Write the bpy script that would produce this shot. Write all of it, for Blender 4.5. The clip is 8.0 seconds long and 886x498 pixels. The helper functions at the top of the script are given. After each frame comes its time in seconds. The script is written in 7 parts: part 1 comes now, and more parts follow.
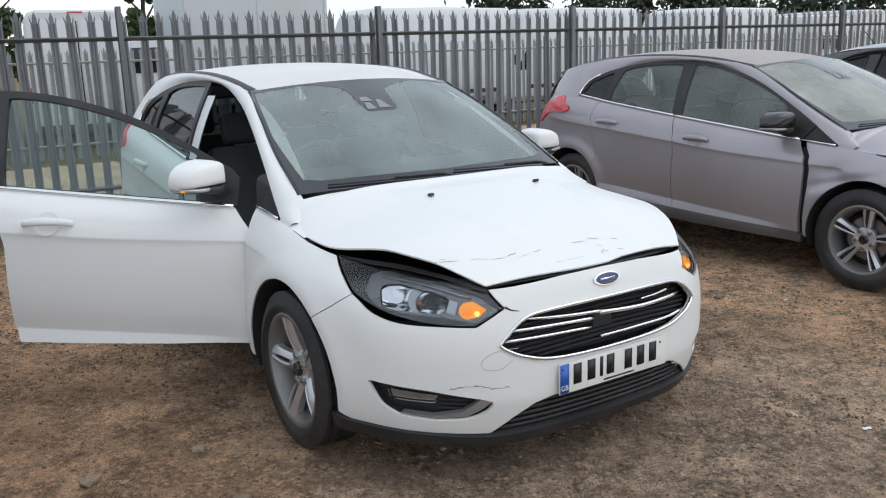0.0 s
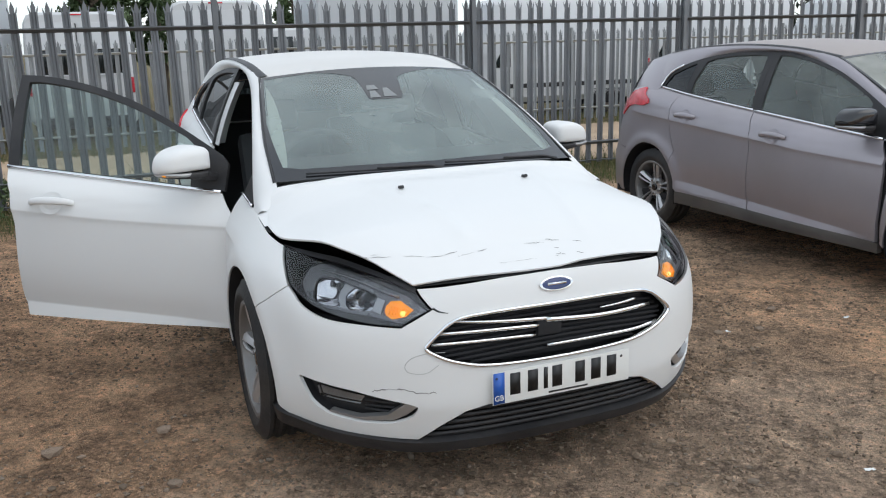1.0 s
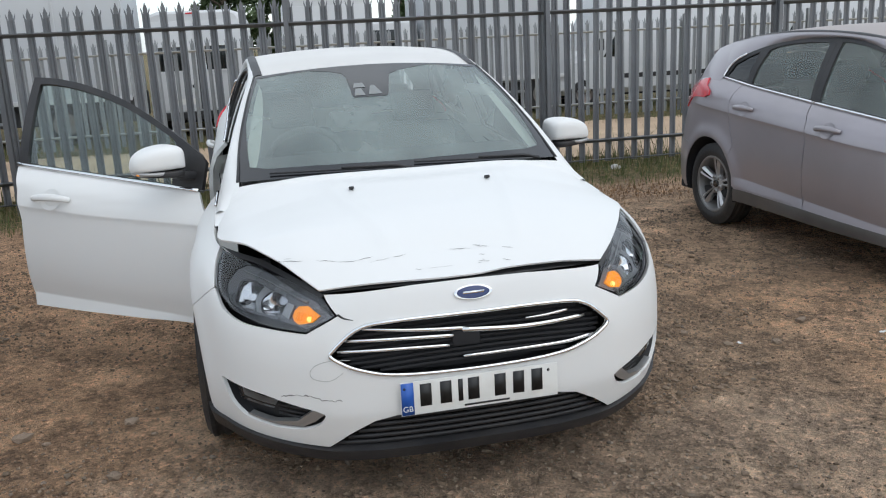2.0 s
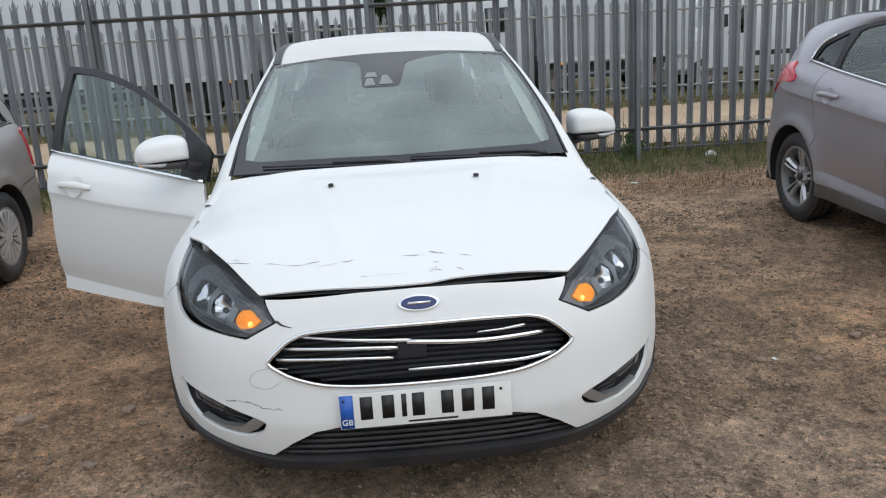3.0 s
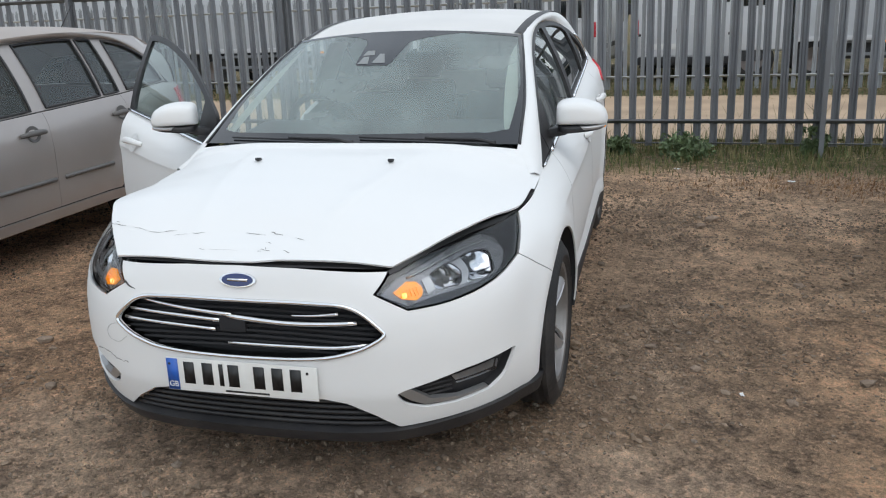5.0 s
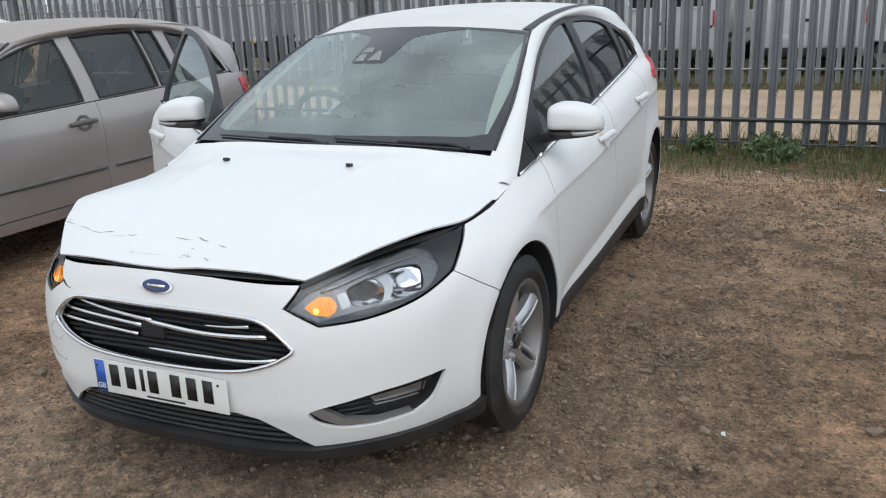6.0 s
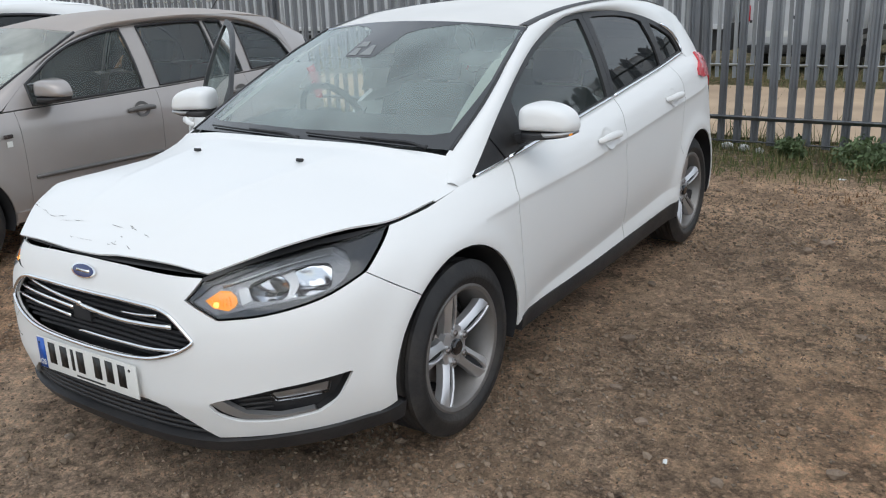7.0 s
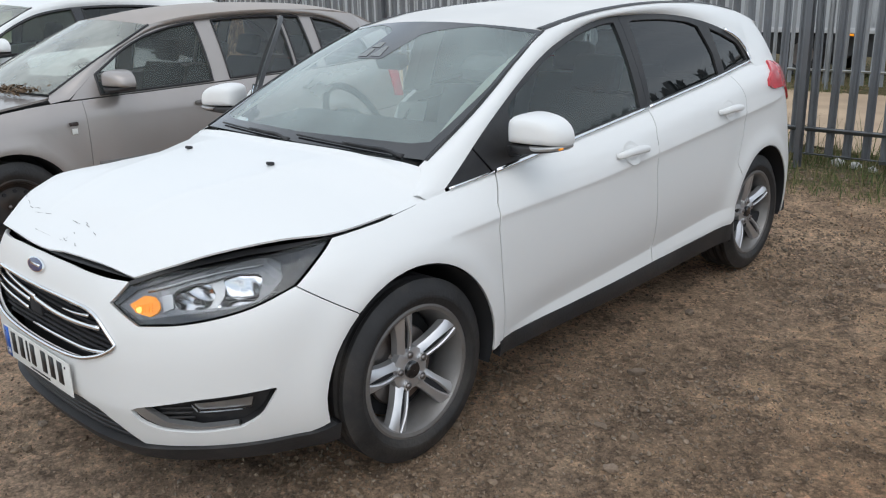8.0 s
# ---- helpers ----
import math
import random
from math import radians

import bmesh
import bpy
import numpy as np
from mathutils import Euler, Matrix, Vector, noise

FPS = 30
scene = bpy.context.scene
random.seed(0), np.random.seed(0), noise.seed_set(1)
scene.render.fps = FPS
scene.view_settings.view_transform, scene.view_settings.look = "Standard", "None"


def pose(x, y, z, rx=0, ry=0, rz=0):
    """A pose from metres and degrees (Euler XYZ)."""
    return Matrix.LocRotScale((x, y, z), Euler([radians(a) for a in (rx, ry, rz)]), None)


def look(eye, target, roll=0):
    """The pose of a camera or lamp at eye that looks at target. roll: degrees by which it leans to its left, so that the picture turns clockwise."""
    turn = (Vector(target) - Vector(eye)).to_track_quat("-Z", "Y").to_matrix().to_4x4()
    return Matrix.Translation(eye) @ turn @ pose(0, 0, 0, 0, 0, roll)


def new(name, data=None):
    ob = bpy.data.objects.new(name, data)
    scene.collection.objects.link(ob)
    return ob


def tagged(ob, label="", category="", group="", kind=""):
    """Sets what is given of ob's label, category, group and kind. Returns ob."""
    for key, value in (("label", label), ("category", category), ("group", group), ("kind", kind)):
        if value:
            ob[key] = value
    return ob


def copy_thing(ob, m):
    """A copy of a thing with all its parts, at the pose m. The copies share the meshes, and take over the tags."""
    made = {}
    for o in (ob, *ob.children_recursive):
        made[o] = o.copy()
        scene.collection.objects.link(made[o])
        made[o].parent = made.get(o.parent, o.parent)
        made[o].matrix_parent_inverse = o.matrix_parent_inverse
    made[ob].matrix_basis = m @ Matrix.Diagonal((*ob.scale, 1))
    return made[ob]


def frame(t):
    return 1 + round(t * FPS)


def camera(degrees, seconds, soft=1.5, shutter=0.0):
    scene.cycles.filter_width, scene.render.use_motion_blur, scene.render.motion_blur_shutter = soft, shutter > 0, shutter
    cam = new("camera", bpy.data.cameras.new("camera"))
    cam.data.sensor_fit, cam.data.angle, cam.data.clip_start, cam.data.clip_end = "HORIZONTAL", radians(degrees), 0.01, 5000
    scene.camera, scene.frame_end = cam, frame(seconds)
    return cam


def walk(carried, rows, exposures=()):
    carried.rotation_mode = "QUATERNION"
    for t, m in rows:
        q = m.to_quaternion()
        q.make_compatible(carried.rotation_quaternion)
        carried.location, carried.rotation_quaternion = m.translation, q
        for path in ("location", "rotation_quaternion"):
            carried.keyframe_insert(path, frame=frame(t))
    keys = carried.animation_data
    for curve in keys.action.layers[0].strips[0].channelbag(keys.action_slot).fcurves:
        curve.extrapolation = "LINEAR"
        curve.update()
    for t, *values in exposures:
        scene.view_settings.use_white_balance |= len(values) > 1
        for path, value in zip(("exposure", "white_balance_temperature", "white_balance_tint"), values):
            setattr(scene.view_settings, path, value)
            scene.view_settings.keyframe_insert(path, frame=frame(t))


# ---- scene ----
cam = camera(54.5, 8.0, soft=1.15)
PATH = [
    (0, (0.073, -0.104, 1.511), (0.008, 1.844, 1.059), -1.8),
    (0.5, (0.461, -0.032, 1.513), (0.181, 1.895, 1.055), -1.4),
    (1, (0.775, 0.121, 1.476), (0.36, 2.022, 1.014), -1.6),
    (1.5, (1.079, 0.268, 1.496), (0.531, 2.135, 1.034), -2.6),
    (1.7, (1.233, 0.316, 1.478), (0.609, 2.158, 1.012), -2.8),
    (2.8, (1.789, 0.756, 1.488), (0.869, 2.46, 0.987), -3.0),
    (3, (1.868, 0.823, 1.5), (0.878, 2.485, 0.991), -3.4),
    (3.5, (2.196, 0.988, 1.499), (1.01, 2.515, 0.989), -3.1),
    (4, (2.441, 1.217, 1.483), (1.148, 2.65, 0.96), -3.1),
    (4.5, (2.653, 1.504, 1.507), (1.296, 2.867, 0.961), -3.6),
    (4.7, (2.766, 1.587, 1.498), (1.359, 2.897, 0.949), -3.1),
    (5.8, (3.101, 2.241, 1.489), (1.482, 3.275, 0.934), -2.0),
    (6, (3.133, 2.356, 1.509), (1.482, 3.334, 0.944), -2.4),
    (6.5, (3.29, 2.691, 1.501), (1.554, 3.502, 0.93), -3.0),
    (7, (3.38, 3.003, 1.502), (1.591, 3.688, 0.928), -2.2),
    (7.5, (3.341, 3.326, 1.509), (1.517, 3.904, 0.926), -1.9),
    (8, (3.372, 3.637, 1.501), (1.492, 4.006, 0.928), -1.4),
]
walk(cam, [(t, look(eye, target, roll)) for t, eye, target, roll in PATH])

# ---------------------------------------------------------------- daylight under a bright grey sky
world = bpy.data.worlds.new("overcast_sky")
scene.world = world
world.use_nodes = True
wn, wl = world.node_tree.nodes, world.node_tree.links
wn.clear()
sky = wn.new("ShaderNodeTexSky")
sky.sky_type = "NISHITA"
sky.sun_disc = False
sky.sun_elevation, sky.sun_rotation = radians(53), radians(102)
sky_bg = wn.new("ShaderNodeBackground")
sky_bg.inputs["Strength"].default_value = 0.06
cloud_bg = wn.new("ShaderNodeBackground")
cloud_bg.inputs["Strength"].default_value = 1.04
coord = wn.new("ShaderNodeTexCoord")
stretch = wn.new("ShaderNodeMapping")
stretch.inputs["Scale"].default_value = (1.6, 1.6, 4.0)
cloud = wn.new("ShaderNodeTexNoise")
cloud.inputs["Scale"].default_value = 1.7
cloud.inputs["Detail"].default_value = 6.0
cloud.inputs["Roughness"].default_value = 0.55
tone = wn.new("ShaderNodeValToRGB")
tone.color_ramp.elements[0].position, tone.color_ramp.elements[0].color = 0.36, (0.61, 0.675, 0.735, 1)
tone.color_ramp.elements[1].position, tone.color_ramp.elements[1].color = 0.66, (0.935, 0.99, 1.02, 1)
both = wn.new("ShaderNodeAddShader")
world_out = wn.new("ShaderNodeOutputWorld")
wl.new(coord.outputs["Generated"], stretch.inputs["Vector"])
wl.new(stretch.outputs["Vector"], cloud.inputs["Vector"])
wl.new(cloud.outputs["Fac"], tone.inputs["Fac"])
wl.new(tone.outputs["Color"], cloud_bg.inputs["Color"])
wl.new(sky.outputs["Color"], sky_bg.inputs["Color"])
wl.new(sky_bg.outputs["Background"], both.inputs[0])
wl.new(cloud_bg.outputs["Background"], both.inputs[1])
wl.new(both.outputs["Shader"], world_out.inputs["Surface"])
sun = new("sun", bpy.data.lights.new("sun", "SUN"))
sun.data.energy, sun.data.angle, sun.data.color = 0.75, radians(60), (0.99, 0.99, 0.96)
sun.matrix_world = look((0, 0, 10), (-4.3, 0.9, 4.2))
scene.view_settings.exposure = 0.0

# ---------------------------------------------------------------- materials
def link(nt, a, b):
    nt.links.new(a, b)


def material(name, base, rough=0.5, metal=0.0, vary=0.12, size=6.0, grain=0.0, grain_size=120.0, stain=None, stain_amount=0.0,
             coat=0.0, spec=0.5, rough_vary=0.1, random=0.0, anis=None):
    """A principled material: base colour with soft variation, a stain colour in patches, fine bump."""
    m = bpy.data.materials.new(name)
    m.use_nodes = True
    nt = m.node_tree
    n = nt.nodes
    bsdf = n["Principled BSDF"]
    bsdf.inputs["Metallic"].default_value = metal
    bsdf.inputs["Specular IOR Level"].default_value = spec
    if coat:
        bsdf.inputs["Coat Weight"].default_value = coat
        bsdf.inputs["Coat Roughness"].default_value = 0.04
    tc = n.new("ShaderNodeTexCoord")
    big = n.new("ShaderNodeTexNoise")
    big.inputs["Scale"].default_value, big.inputs["Detail"].default_value = size, 5.0
    link(nt, tc.outputs["Object"], big.inputs["Vector"])
    ramp = n.new("ShaderNodeMapRange")
    ramp.inputs["From Min"].default_value, ramp.inputs["From Max"].default_value = 0.3, 0.7
    ramp.inputs["To Min"].default_value, ramp.inputs["To Max"].default_value = 1 - vary, 1 + vary
    link(nt, big.outputs["Fac"], ramp.inputs["Value"])
    mul = n.new("ShaderNodeVectorMath")
    mul.operation = "SCALE"
    mul.inputs[0].default_value = base[:3]
    link(nt, ramp.outputs["Result"], mul.inputs["Scale"])
    colour = mul.outputs["Vector"]
    if random:
        info = n.new("ShaderNodeObjectInfo")
        rr = n.new("ShaderNodeMapRange")
        rr.inputs["To Min"].default_value, rr.inputs["To Max"].default_value = 1 - random, 1 + random
        link(nt, info.outputs["Random"], rr.inputs["Value"])
        m2 = n.new("ShaderNodeVectorMath")
        m2.operation = "SCALE"
        link(nt, colour, m2.inputs[0])
        link(nt, rr.outputs["Result"], m2.inputs["Scale"])
        colour = m2.outputs["Vector"]
    if stain:
        st = n.new("ShaderNodeTexNoise")
        st.inputs["Scale"].default_value, st.inputs["Detail"].default_value, st.inputs["Roughness"].default_value = size * 0.6, 8.0, 0.65
        link(nt, tc.outputs["Object"], st.inputs["Vector"])
        sr = n.new("ShaderNodeMapRange")
        sr.inputs["From Min"].default_value, sr.inputs["From Max"].default_value = 0.45, 0.75
        sr.inputs["To Max"].default_value = stain_amount
        link(nt, st.outputs["Fac"], sr.inputs["Value"])
        mix = n.new("ShaderNodeMix")
        mix.data_type = "RGBA"
        mix.inputs["B"].default_value = (*stain[:3], 1)
        link(nt, sr.outputs["Result"], mix.inputs["Factor"])
        link(nt, colour, mix.inputs["A"])
        colour = mix.outputs["Result"]
    link(nt, colour, bsdf.inputs["Base Color"])
    rv = n.new("ShaderNodeMapRange")
    rv.inputs["To Min"].default_value, rv.inputs["To Max"].default_value = max(0.02, rough - rough_vary), min(1, rough + rough_vary)
    link(nt, big.outputs["Fac"], rv.inputs["Value"])
    link(nt, rv.outputs["Result"], bsdf.inputs["Roughness"])
    if grain:
        g = n.new("ShaderNodeTexNoise")
        g.inputs["Scale"].default_value, g.inputs["Detail"].default_value = grain_size, 4.0
        link(nt, tc.outputs["Object"], g.inputs["Vector"])
        bump = n.new("ShaderNodeBump")
        bump.inputs["Strength"].default_value, bump.inputs["Distance"].default_value = grain, 0.01
        link(nt, g.outputs["Fac"], bump.inputs["Height"])
        link(nt, bump.outputs["Normal"], bsdf.inputs["Normal"])
    return m


def glass(name, tint, gloss=1.0, rough=0.0, dirt=0.0, ior=1.6, veil_colour=(0.44, 0.52, 0.50)):
    """Thin window glass: tinted see-through sheet with a Fresnel reflection; dust and painted haze share one diffuse
    veil.
    """
    m = bpy.data.materials.new(name)
    m.use_nodes = True
    nt = m.node_tree
    n = nt.nodes
    n.clear()
    out = n.new("ShaderNodeOutputMaterial")
    clear = n.new("ShaderNodeBsdfTransparent")
    clear.inputs["Color"].default_value = (*tint, 1)
    shine = n.new("ShaderNodeBsdfGlossy")
    shine.inputs["Roughness"].default_value = rough
    shine.inputs["Color"].default_value = (gloss, gloss, gloss, 1)
    fres = n.new("ShaderNodeFresnel")
    fres.inputs["IOR"].default_value = ior
    mix = n.new("ShaderNodeMixShader")
    link(nt, fres.outputs["Fac"], mix.inputs["Fac"])
    link(nt, clear.outputs["BSDF"], mix.inputs[1])
    link(nt, shine.outputs["BSDF"], mix.inputs[2])
    last = mix
    if dirt:
        veil = n.new("ShaderNodeBsdfDiffuse")
        veil.inputs["Color"].default_value = (*veil_colour, 1)
        tc = n.new("ShaderNodeTexCoord")
        no = n.new("ShaderNodeTexNoise")
        no.inputs["Scale"].default_value, no.inputs["Detail"].default_value = 3.0, 8.0
        link(nt, tc.outputs["Object"], no.inputs["Vector"])
        mr = n.new("ShaderNodeMapRange")
        mr.inputs["From Min"].default_value, mr.inputs["From Max"].default_value = 0.3, 0.75
        mr.inputs["To Min"].default_value, mr.inputs["To Max"].default_value = dirt * 0.5, dirt * 1.5
        link(nt, no.outputs["Fac"], mr.inputs["Value"])
        last = n.new("ShaderNodeMixShader")
        link(nt, mr.outputs["Result"], last.inputs["Fac"])
        link(nt, mix.outputs["Shader"], last.inputs[1])
        link(nt, veil.outputs["BSDF"], last.inputs[2])
    link(nt, last.outputs["Shader"], out.inputs["Surface"])
    return m


def dirt_ground(name):
    """Trodden earth: bare tan and dark gritty patches, clods, and turf near the two fences."""
    m = bpy.data.materials.new(name)
    m.use_nodes = True
    nt = m.node_tree
    n = nt.nodes
    bsdf = n["Principled BSDF"]
    bsdf.inputs["Roughness"].default_value = 0.95
    bsdf.inputs["Specular IOR Level"].default_value = 0.2
    tc = n.new("ShaderNodeTexCoord")

    def noise_tex(scale, detail, rough, warp=0.0):
        t = n.new("ShaderNodeTexNoise")
        t.inputs["Scale"].default_value, t.inputs["Detail"].default_value, t.inputs["Roughness"].default_value = scale, detail, rough
        t.inputs["Distortion"].default_value = warp
        link(nt, tc.outputs["Object"], t.inputs["Vector"])
        return t.outputs["Fac"]

    def ramp(fac, *stops):
        r = n.new("ShaderNodeValToRGB")
        e = r.color_ramp.elements
        e[0].position, e[0].color = stops[0][0], (*stops[0][1], 1)
        e[1].position, e[1].color = stops[-1][0], (*stops[-1][1], 1)
        for at_, c in stops[1:-1]:
            e.new(at_).color = (*c, 1)
        link(nt, fac, r.inputs["Fac"])
        return r.outputs["Color"]

    def blend(kind, fac, a, b):
        x = n.new("ShaderNodeMix")
        x.data_type, x.blend_type = "RGBA", kind
        if isinstance(fac, float):
            x.inputs["Factor"].default_value = fac
        else:
            link(nt, fac, x.inputs["Factor"])
        link(nt, a, x.inputs["A"])
        link(nt, b, x.inputs["B"])
        return x.outputs["Result"]

    def calc(op, a, b):
        x = n.new("ShaderNodeMath")
        x.operation = op
        for k, v in enumerate((a, b)):
            if isinstance(v, float):
                x.inputs[k].default_value = v
            else:
                link(nt, v, x.inputs[k])
        return x.outputs["Value"]

    def span(v, lo, hi):
        x = n.new("ShaderNodeMapRange")
        x.interpolation_type = "SMOOTHSTEP"
        x.inputs["From Min"].default_value, x.inputs["From Max"].default_value = lo, hi
        link(nt, v, x.inputs["Value"])
        return x.outputs["Result"]

    patch, mid, clod, fine = noise_tex(0.62, 7, 0.62, 0.6), noise_tex(3.8, 9, 0.72, 0.4), noise_tex(17, 8, 0.74), noise_tex(75, 6, 0.75)
    col = ramp(patch, (0.28, (0.31, 0.21, 0.138)), (0.42, (0.44, 0.297, 0.190)), (0.53, (0.56, 0.378, 0.242)), (0.70, (0.68, 0.482, 0.325)))
    # a strip of dark damp grit where cars have driven in, and redder soil in front of it
    dent = calc("MULTIPLY", calc("SUBTRACT", mid, 0.5), 1.5)

    def across(direction, shift):
        d = n.new("ShaderNodeVectorMath")
        d.operation = "DOT_PRODUCT"
        d.inputs[1].default_value = direction
        link(nt, tc.outputs["Object"], d.inputs[0])
        return calc("ADD", calc("SUBTRACT", d.outputs["Value"], shift), dent)
    side, ahead = across((0.823, 0.568, 0), 2.086), across((0.568, -0.823, 0), -2.897)
    grit = calc("MULTIPLY", calc("MULTIPLY", span(side, 0.75, 1.0), span(side, 1.62, 1.3)), calc("MULTIPLY", span(ahead, -3.6, -3.0), span(ahead, 0.4, 0.0)))
    grit = calc("MULTIPLY", grit, span(patch, 0.34, 0.50))
    col = blend("MIX", calc("MULTIPLY", grit, 0.45), col, ramp(clod, (0.35, (0.135, 0.097, 0.071)), (0.62, (0.31, 0.228, 0.166))))
    red = calc("MAXIMUM", span(side, -0.6, -1.3), calc("MULTIPLY", span(side, 1.5, 2.3), span(ahead, -1.5, -0.4)))
    col = blend("MULTIPLY", calc("MULTIPLY", red, 0.5), col, ramp(mid, (0.3, (1.10, 0.95, 0.84)), (0.7, (1.18, 1.02, 0.91))))
    # tan soil ahead of the white car, its colour lifted in place of light
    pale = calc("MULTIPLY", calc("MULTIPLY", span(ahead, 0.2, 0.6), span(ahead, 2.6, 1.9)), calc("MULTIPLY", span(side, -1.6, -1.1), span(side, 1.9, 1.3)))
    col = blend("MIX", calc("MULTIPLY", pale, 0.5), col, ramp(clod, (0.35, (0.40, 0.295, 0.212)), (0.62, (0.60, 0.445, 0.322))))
    col = blend("MULTIPLY", 1.0, col, ramp(mid, (0.28, (0.46, 0.46, 0.48)), (0.5, (0.98, 0.97, 0.96)), (0.74, (1.40, 1.36, 1.30))))
    # low spots of clods and grit multiplied darker, as shade in the crevices
    col = blend("MULTIPLY", 1.0, col, ramp(clod, (0.32, (0.50, 0.50, 0.51)), (0.45, (0.95, 0.95, 0.95)), (0.70, (1.42, 1.40, 1.37))))
    col = blend("MULTIPLY", 1.0, col, ramp(fine, (0.34, (0.55, 0.55, 0.56)), (0.48, (0.98, 0.98, 0.98)), (0.66, (1.36, 1.35, 1.34))))
    crumb = n.new("ShaderNodeTexVoronoi")
    crumb.inputs["Scale"].default_value = 52
    warp = n.new("ShaderNodeVectorMath")
    warp.operation = "MULTIPLY_ADD"
    warp.inputs[1].default_value = (0.05, 0.05, 0.05)
    link(nt, clod, warp.inputs[0])
    link(nt, tc.outputs["Object"], warp.inputs[2])
    link(nt, warp.outputs["Vector"], crumb.inputs["Vector"])
    grey = n.new("ShaderNodeSeparateColor")
    link(nt, crumb.outputs["Color"], grey.inputs["Color"])
    loose = span(mid, 0.60, 0.42)
    col = blend("MULTIPLY", loose, col, ramp(grey.outputs["Red"], (0.0, (0.62, 0.62, 0.63)), (0.55, (0.98, 0.98, 0.98)), (1.0, (1.42, 1.40, 1.38))))
    # crumb edges darkened in the colour, standing for shade between them
    gap = ramp(crumb.outputs["Distance"], (0.50, (1.0, 1.0, 1.0)), (0.82, (0.62, 0.61, 0.60)))
    col = blend("MULTIPLY", loose, col, gap)
    col = blend("MULTIPLY", 1.0, col, ramp(patch, (0.3, (1.06, 1.095, 1.165)), (0.7, (1.13, 1.165, 1.22))))
    # turf by distance from the fence line
    dot = n.new("ShaderNodeVectorMath")
    dot.operation = "DOT_PRODUCT"
    dot.inputs[1].default_value = (-0.5413, 0.8408, 0)
    link(nt, tc.outputs["Object"], dot.inputs[0])
    off = calc("ADD", calc("SUBTRACT", dot.outputs["Value"], 8.4927), calc("MULTIPLY", calc("SUBTRACT", mid, 0.5), 2.2))
    near = calc("MULTIPLY", span(off, -0.95, -0.45), span(off, 1.1, 0.7))
    turf = calc("MAXIMUM", near, span(off, 6.1, 6.7))
    turf = calc("MULTIPLY", turf, span(clod, 0.36, 0.52))
    green = ramp(noise_tex(6.0, 6, 0.7), (0.32, (0.062, 0.078, 0.030)), (0.52, (0.115, 0.112, 0.050)), (0.68, (0.22, 0.165, 0.088)))
    col = blend("MIX", turf, col, green)
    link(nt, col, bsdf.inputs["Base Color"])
    normal = None
    for h, strength, dist in ((mid, 0.9, 0.075), (clod, 1.0, 0.05), (calc("MULTIPLY", calc("SUBTRACT", 1.0, crumb.outputs["Distance"]), loose), 0.8, 0.012), (fine, 1.0, 0.02)):
        b = n.new("ShaderNodeBump")
        b.inputs["Strength"].default_value, b.inputs["Distance"].default_value = strength, dist
        link(nt, h, b.inputs["Height"])
        if normal:
            link(nt, normal, b.inputs["Normal"])
        normal = b.outputs["Normal"]
    link(nt, normal, bsdf.inputs["Normal"])
    return m


WHITE = material("white_car_paint", (0.735, 0.735, 0.722), 0.42, coat=0.08, vary=0.01, size=0.8, rough_vary=0.02)
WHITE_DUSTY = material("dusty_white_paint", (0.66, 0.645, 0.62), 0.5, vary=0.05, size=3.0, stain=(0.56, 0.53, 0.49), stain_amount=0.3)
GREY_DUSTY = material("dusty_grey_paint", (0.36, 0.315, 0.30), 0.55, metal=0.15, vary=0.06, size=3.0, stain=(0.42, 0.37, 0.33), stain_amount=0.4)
GREY = material("grey_metallic_paint", (0.345, 0.318, 0.342), 0.36, metal=0.45, coat=0.6, vary=0.06, size=2.0, stain=(0.3, 0.27, 0.24), stain_amount=0.25)
TAUPE = material("taupe_metallic_paint", (0.365, 0.332, 0.314), 0.33, metal=0.5, coat=0.6, vary=0.06, size=2.0, stain=(0.33, 0.29, 0.24), stain_amount=0.3)
TAUPE_DUSTY = material("dusty_taupe_paint", (0.36, 0.315, 0.285), 0.6, metal=0.1, vary=0.08, size=2.5, stain=(0.42, 0.35, 0.29), stain_amount=0.4)
SILL_GREY = material("dusty_dark_sill", (0.085, 0.078, 0.073), 0.6, vary=0.15, size=4.0, stain=(0.17, 0.14, 0.11), stain_amount=0.4)
PRIMER = material("cracked_paint_edge", (0.20, 0.19, 0.18), 0.7, vary=0.3, size=30)
PILLAR_TRIM = material("pale_pillar_trim", (0.64, 0.66, 0.61), 0.8, vary=0.04)
BLACK = material("black_plastic", (0.024, 0.024, 0.026), 0.5, spec=0.4, vary=0.2, size=8, grain=0.12, stain=(0.09, 0.08, 0.07), stain_amount=0.3)
GLOSS = material("gloss_black", (0.012, 0.012, 0.014), 0.12, vary=0.1, coat=0.5)
DARK = material("dark_interior", (0.055, 0.057, 0.06), 0.75, vary=0.15, grain=0.1)
TRIM_GREY = material("grey_cabin_trim", (0.42, 0.42, 0.40), 0.8, vary=0.05)
SENSOR = material("grey_sensor_windows", (0.24, 0.25, 0.25), 0.7, vary=0.05)
# near-black colour holds the shade inside arches, grilles and gaps
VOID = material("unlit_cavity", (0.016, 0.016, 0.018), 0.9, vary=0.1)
RUBBER = material("tyre_rubber", (0.019, 0.019, 0.020), 0.6, vary=0.3, size=9, grain=0.25, grain_size=60, stain=(0.105, 0.09, 0.075), stain_amount=0.45)
ALLOY = material("silver_alloy", (0.60, 0.60, 0.61), 0.33, metal=0.7, vary=0.05, stain=(0.36, 0.33, 0.30), stain_amount=0.3)
